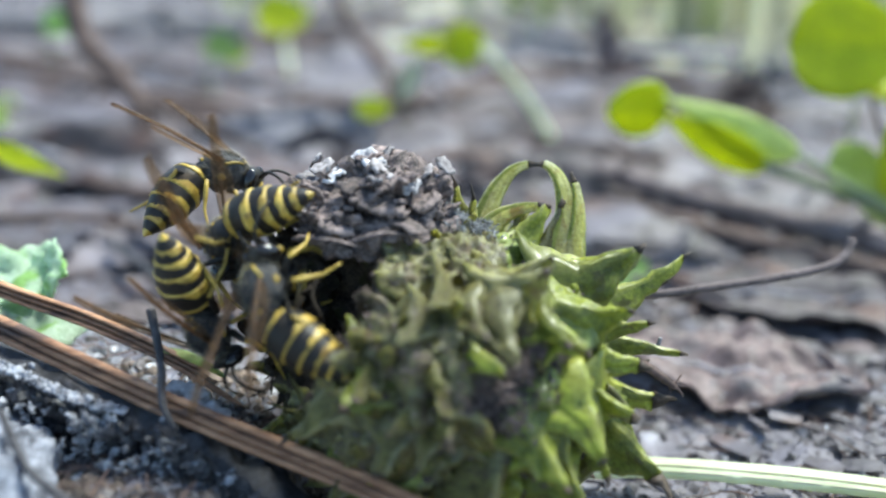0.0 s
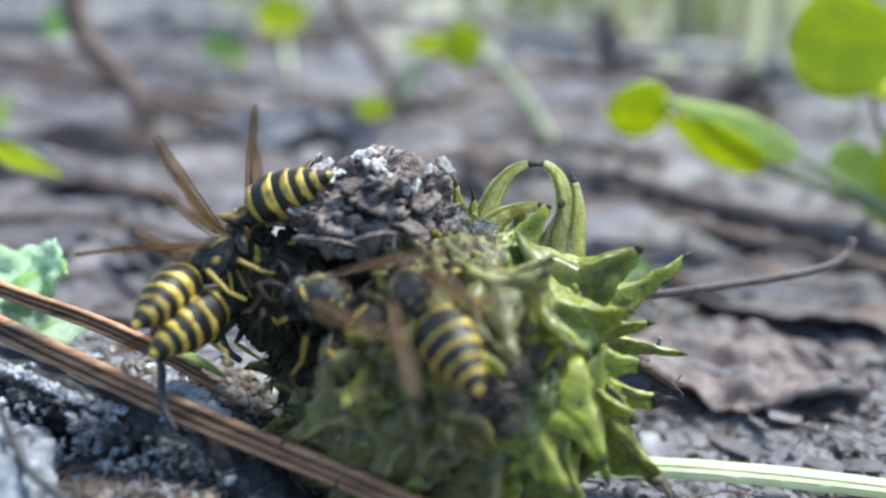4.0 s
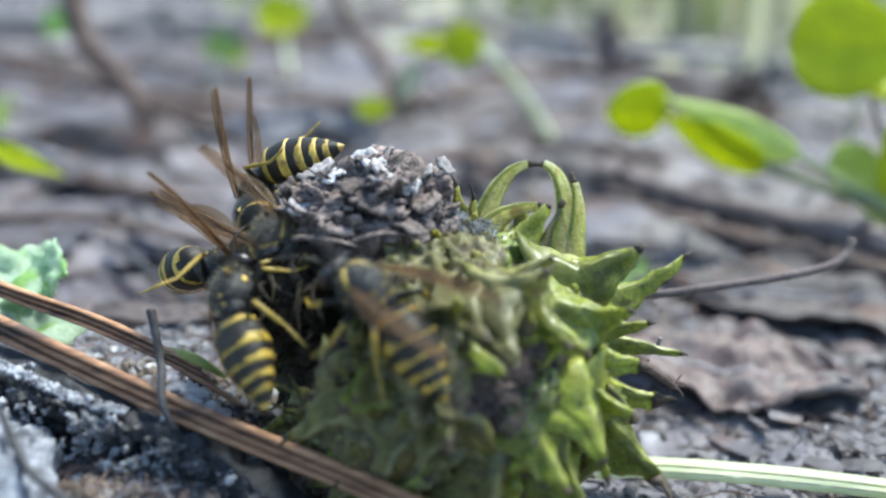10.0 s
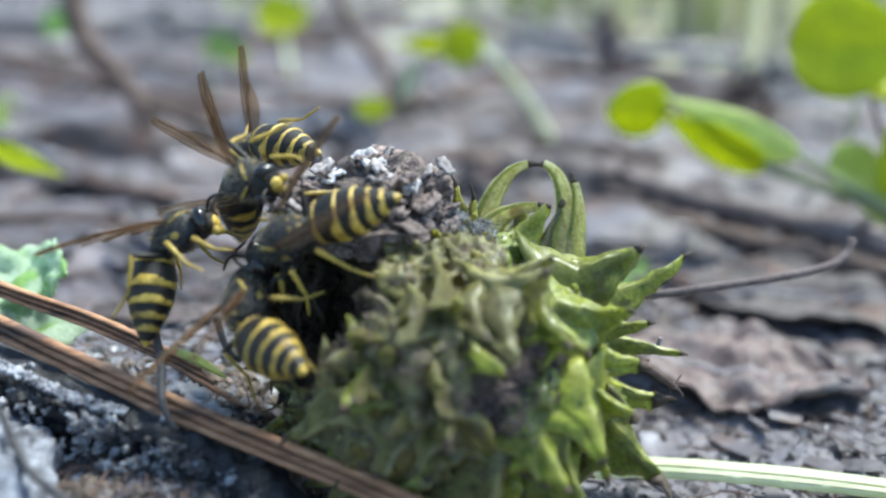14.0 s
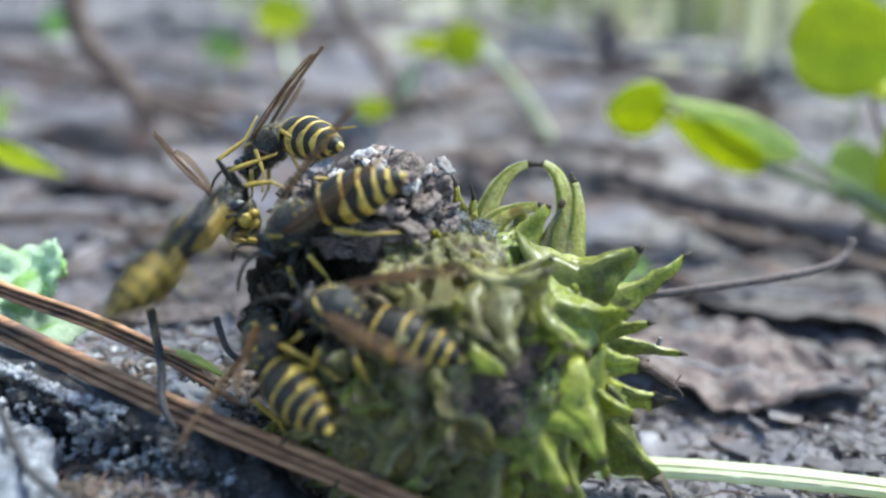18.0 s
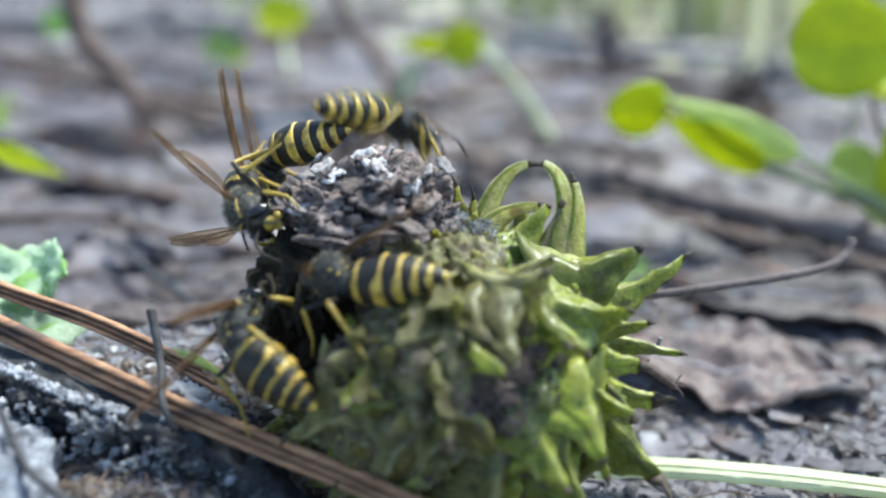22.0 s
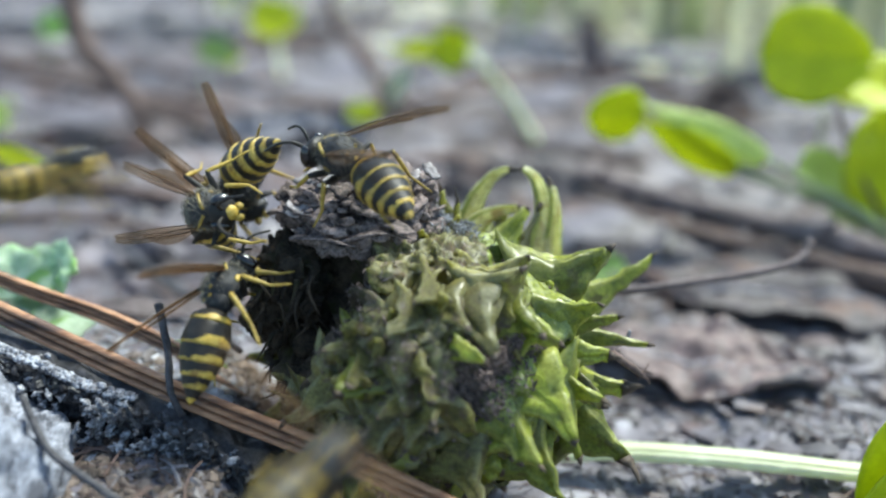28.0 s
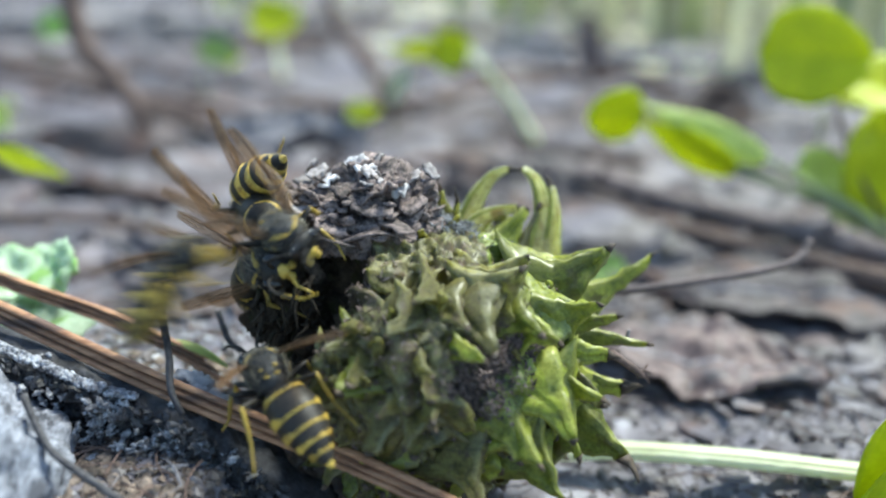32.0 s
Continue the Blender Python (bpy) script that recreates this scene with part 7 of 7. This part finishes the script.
    crawl(5, (
        (0, -14.6, 41.7, 82.3, -24, -29, -8), (6.2, -14.6, 41.7, 82.3, -24, -29, -8), (6.3, -13.5, 31.3, 64.7, -30, -1, 36),
        (6.4, -12.3, 21, 47.2, -15, 23, 82), (6.5, -11.1, 10.7, 29.6, 16, 27, 138), (6.75, -13.9, 7.4, 26.9, -38, 58, 110),
        (6.88, -15.2, 5.8, 25.6, 64, 68, -111), (7, -16.6, 4.2, 24.3, 70, 27, -63), (7.5, -16.7, 4.3, 24.5, 71, 30, -61),
        (8, -17, 4.4, 24.7, 72, 31, -60), (8.5, -17.2, 4.4, 24.7, 72, 31, -61), (8.62, -15.5, 3.6, 25.2, 49, 71, -125),
        (8.75, -13.8, 2.7, 25.8, -35, 49, 113), (9, -10.3, 0.9, 26.9, 17, 14, 142), (9.5, -10.9, 2.1, 27, 14, 44, 127),
        (9.75, -12.2, 2, 25.4, -64, 61, 74), (9.83, -12.7, 2, 24.9, 71, 79, -112), (9.92, -13.2, 1.9, 24.4, 66, 42, -76),
        (10, -13.7, 1.9, 23.9, 41, 11, -47), (10.5, -13.9, 2, 24, 42, 13, -46), (10.67, -14.9, 2.1, 24.3, 80, 59, -48),
        (10.83, -16, 2.3, 24.7, -141, 63, 59), (11, -17, 2.5, 25.2, -99, 17, 62), (11.25, -13.4, 1.7, 26, -44, 48, 107),
        (11.5, -9.9, 0.9, 26.9, 22, 28, 163), (12, -8.8, -0.8, 27.9, -27, 33, 177), (12.5, -9.2, -1, 27.5, -26, 30, 176),
        (13, -10.5, -2.7, 26, -29, 37, 149), (13.5, -9.9, -2.8, 25.6, -26, 29, 158), (14, -9.1, -2.8, 25.6, -27, 34, 178),
        (14.5, -9.5, -3.1, 24.8, -26, 30, 176), (16.5, -7.6, -1.1, 27.1, -28, 36, 155), (17, -6.8, -2.6, 26.2, -25, 21, 173),
        (17.5, -9.5, -2.7, 26, -29, 38, 179), (18, -8.7, -2.4, 26.7, -29, 38, 179), (18.5, -9.1, -2.7, 26, -29, 38, 179),
        (19, -6.5, -4.1, 25, -24, 23, 150), (19.5, -3.2, -9.1, 18.1, -14, 10, 123), (20, 1, -14.8, 14.7, -39, -34, 129),
        (20.5, -4.2, -11.6, 17.3, -28, -11, 108), (21, -8.7, -11.7, 17, -73, -8, 122), (21.5, -9.5, -11.6, 17.3, -69, -11, 108),
        (21.7, 28.6, -8.6, 16.7, -54, -32, 55), (21.9, 66.8, -5.6, 16.1, -24, -30, -8), (22.5, 66.8, -5.6, 16.1, -24, -30, -8),
        (22.75, 32, -11.4, 16.3, -18, -11, 41), (23, -2.8, -17.2, 16.6, -0, -2, 90), (23.3, 32, -11.4, 16.3, -18, -11, 41),
        (23.6, 66.8, -5.6, 16.1, -24, -30, -8), (24.3, 66.8, -5.6, 16.1, -24, -30, -8), (24.45, 38.4, -9.6, 14.1, -30, -3, 50),
        (24.6, 10, -13.6, 12.1, -9, 17, 108), (24.94, 7, -11.8, 11.4, -16, 24, 120), (25, 9.5, -12, 10.9, -16, 24, 120),
        (25.06, 12, -12.2, 10.4, -16, 24, 120), (25.28, 39.4, -8.9, 13.3, -37, -1, 56), (25.5, 66.8, -5.6, 16.1, -24, -30, -8),
        (32, 66.8, -5.6, 16.1, -24, -30, -8)), (
        (0, -8, -13, 59), (6.2, -8, -13, 59), (6.5, -5, -16, 35), (7, -4, -18, 23), (7.5, -5, -20, 26), (8, -5, -21, 27), (8.5, -5, -20, 27),
        (9, -3, -16, 24), (9.5, -2, -14, 19), (10, 3, -28, -11), (10.5, 3, -29, -10), (10.75, 1, 8, 3), (11, 9, -39, -24), (11.5, -1, -9, 9),
        (12, 1, -11, -12), (12.5, 0, -4, -13), (13, -3, -24, 13), (13.5, -1, -11, 11), (14, 1, -7, -13), (14.5, 0, 0, 0), (16.5, -0, -18, 2),
        (17, 1, -10, -11), (17.5, 0, -4, -5), (18, 1, -10, -12), (18.5, 0, -3, -8), (19, -1, -7, 19), (19.5, -1, -15, 8), (20, 0, 19, 2),
        (20.5, -0, -11, 5), (21, -0, 1, -10), (21.5, 0, -3, -12), (21.7, -2, -9, 23), (21.9, -7, -13, 59), (22.5, -7, -13, 59),
        (23, -3, -22, 13), (23.6, -7, -13, 59), (24.3, -7, -13, 59), (24.6, -3, -15, 26), (24.94, -2, -20, 12), (25, -2, -20, 12),
        (25.06, -2, -20, 12), (25.5, -7, -13, 59), (32, -7, -13, 59)))
    crawl(6, (
        (0, -14.1, 0.7, 21, 88, -2, -52), (3.4, -14.4, 1.7, 20.6, 89, -2, -52), (6, -14.4, 2.1, 21.8, 83, -10, -53),
        (9, -14.4, 1.7, 20.6, 89, -2, -52), (12, -17, 3.6, 25.5, 94, 5, -46), (13, -17.2, 3.6, 25.5, 96, 7, -52),
        (14, -15.5, 4.2, 27, 84, -8, -54), (14.5, -15.9, 4.8, 25.6, 95, 8, -57), (16.5, -17.7, 4.4, 24.8, 92, 3, -57),
        (16.75, -18.4, 1.9, 24, 50, -12, -45), (17, -19, -0.6, 23.2, 4, -14, -25), (17.25, -17.7, 0.5, 23.1, 51, -12, -49),
        (17.5, -16.3, 1.5, 23, 93, 6, -64), (18, -16.6, 3.6, 25.5, 91, 2, -69), (18.33, -17.1, 2.3, 23.9, 104, 48, -100),
        (18.67, -17.7, 0.9, 22.4, 2, 76, 127), (19, -18.2, -0.4, 20.8, -21, 30, 70), (19.33, -17.1, 0.2, 21.5, -7, -11, 41),
        (19.67, -16.1, 0.9, 22.3, 33, -36, -8), (20, -15, 1.5, 23, 80, -20, -62), (21, -16.6, 2.3, 22.3, 93, 4, -52),
        (22, -15.5, 3.6, 25.5, 94, 7, -61), (23, -15.2, 3.3, 24.7, 86, -6, -54), (24, -17.7, -1.9, 22.4, 100, 29, -71),
        (24.5, -18.8, -1, 22.2, 92, 2, -54), (24.75, -17.7, -2.5, 20.9, 60, -22, -59), (25, -16.5, -4.1, 19.7, 20, -45, -48),
        (25.5, -16.6, -4, 19.9, 18, -36, -45), (27.5, -18, -3.9, 23.3, 55, -30, -36), (28, -18.3, 0.4, 26.1, 83, -10, -53),
        (29, -18.6, -1.1, 24.9, 97, 6, -44), (30, -18.3, -1.5, 21.3, 85, -10, -64), (31, -16.7, -6.3, 17.5, 25, -29, -53),
        (32, -13.6, -1.4, 21.8, 83, -14, -62)), (
        (0, -6, -13, 53), (3.4, -6, -12, 54), (6, -7, -13, 59), (9, -6, -12, 54), (12, -7, -13, 59), (13, -4, -7, 60), (14, -7, -12, 59),
        (14.5, -1, -9, 16), (16.5, 0, -14, -2), (17, 19, -50, -40), (17.25, -4, -33, 13), (17.5, -5, -10, 51), (18, -10, -19, 58),
        (18.5, 0, 13, -1), (19, 0, -3, 5), (19.5, 0, 2, -21), (20, -8, -38, 23), (21, -3, -52, 7), (22, -3, -27, 14), (23, -16, -31, 54),
        (24, -2, -21, 9), (24.5, 2, -26, -8), (25, 3, -21, -14), (25.5, 4, -24, -17), (27.5, -4, -25, 19), (28, -19, -39, 50),
        (29, -9, -16, 59), (30, -19, -43, 47), (31, 4, -41, -10), (32, -2, -6, 42)))
    crawl(7, (
        (0, -14.6, 41.7, 82.3, -24, -29, -8), (1.5, -14.6, 41.7, 82.3, -24, -29, -8), (1.67, -2.5, 28.3, 64.4, -13, -44, -58),
        (1.83, 9.7, 14.9, 46.4, 11, -45, -120), (2, 21.8, 1.6, 28.5, 24, -32, -172), (2.1, 36.8, -0.8, 24.3, 12, -46, -120),
        (2.2, 51.8, -3.2, 20.2, -13, -45, -59), (2.3, 66.8, -5.6, 16.1, -24, -30, -8), (24.8, -14.6, 41.7, 82.3, -24, -29, -8),
        (25.3, -18.1, -15.3, 13.3, -22, -14, -14), (25.5, -17.8, -15.4, 13.2, -21, -10, -15), (25.67, -34.7, -10.1, 15.6, -18, -29, -60),
        (25.83, -51.6, -4.8, 18.1, 3, -39, -116), (26, -68.6, 0.6, 20.6, 24, -30, -172), (26.9, -68.0, -5.4, 22.9, 24, -30, -173),
        (27.1, -51.8, -8.0, 20.5, 13, -44, -122), (27.3, -35.6, -10.7, 18.1, -11, -46, -61), (27.5, -19.4, -13.4, 15.7, -24, -32, -9),
        (27.7, -35.6, -10.7, 18.1, -11, -46, -61), (27.9, -51.8, -8.0, 20.5, 13, -44, -122), (28.1, -68.0, -5.4, 22.9, 24, -30, -173),
        (28.3, -68.0, -5.4, 22.9, 24, -30, -173), (28.4, -45.6, -10.6, 18.9, 34, -62, -129), (28.5, -23.2, -15.8, 14.9, -57, -71, 9),
        (28.75, -45.6, -10.6, 18.9, 34, -62, -129), (29, -68.0, -5.4, 22.9, 24, -30, -173), (29.67, -50.0, 8.1, 43.6, 12, -44, -121),
        (30.33, -32.0, 21.5, 64.4, -12, -44, -60), (31, -14.0, 34.9, 85.1, -24, -29, -9), (31.17, -7.3, 15.0, 67.2, -15, -45, -58),
        (31.33, -0.6, -4.9, 49.3, 10, -48, -120), (31.5, 6.1, -24.8, 31.4, 26, -35, -175), (31.63, 32.9, -14.6, 31.1, 10, -48, -120),
        (31.77, 59.7, -4.5, 30.7, -15, -45, -58), (31.9, 86.5, 5.7, 30.3, -24, -29, -9), (32, 86.5, 5.7, 30.3, -24, -29, -9)), (
        (0, -8, -13, 59), (1.5, -8, -13, 59), (1.75, 0, -15, -1), (2, 5, -9, -60), (2.15, 0, -14, -1), (2.3, -7, -13, 59), (24.8, -8, -13, 59),
        (25.3, 0, 0, 60), (25.5, -0, -0, 60), (25.75, -0, -9, 1), (26, 7, -13, -59), (26.9, 7, -13, -59), (27.2, -0, -11, 1), (27.5, -2, -3, 60),
        (27.8, -0, -11, 1), (28.1, 7, -13, -59), (28.3, 7, -13, -59), (28.4, 3, -31, -9), (28.5, -18, -38, 51), (28.75, 3, -31, -9),
        (29, 7, -13, -59), (30, 0, -17, -0), (31, -8, -13, 59), (31.25, 0, -12, -1), (31.5, 3, -5, -60), (31.7, 0, -12, -1), (31.9, -7, -13, 59),
        (32, -7, -13, 59)))


motions()
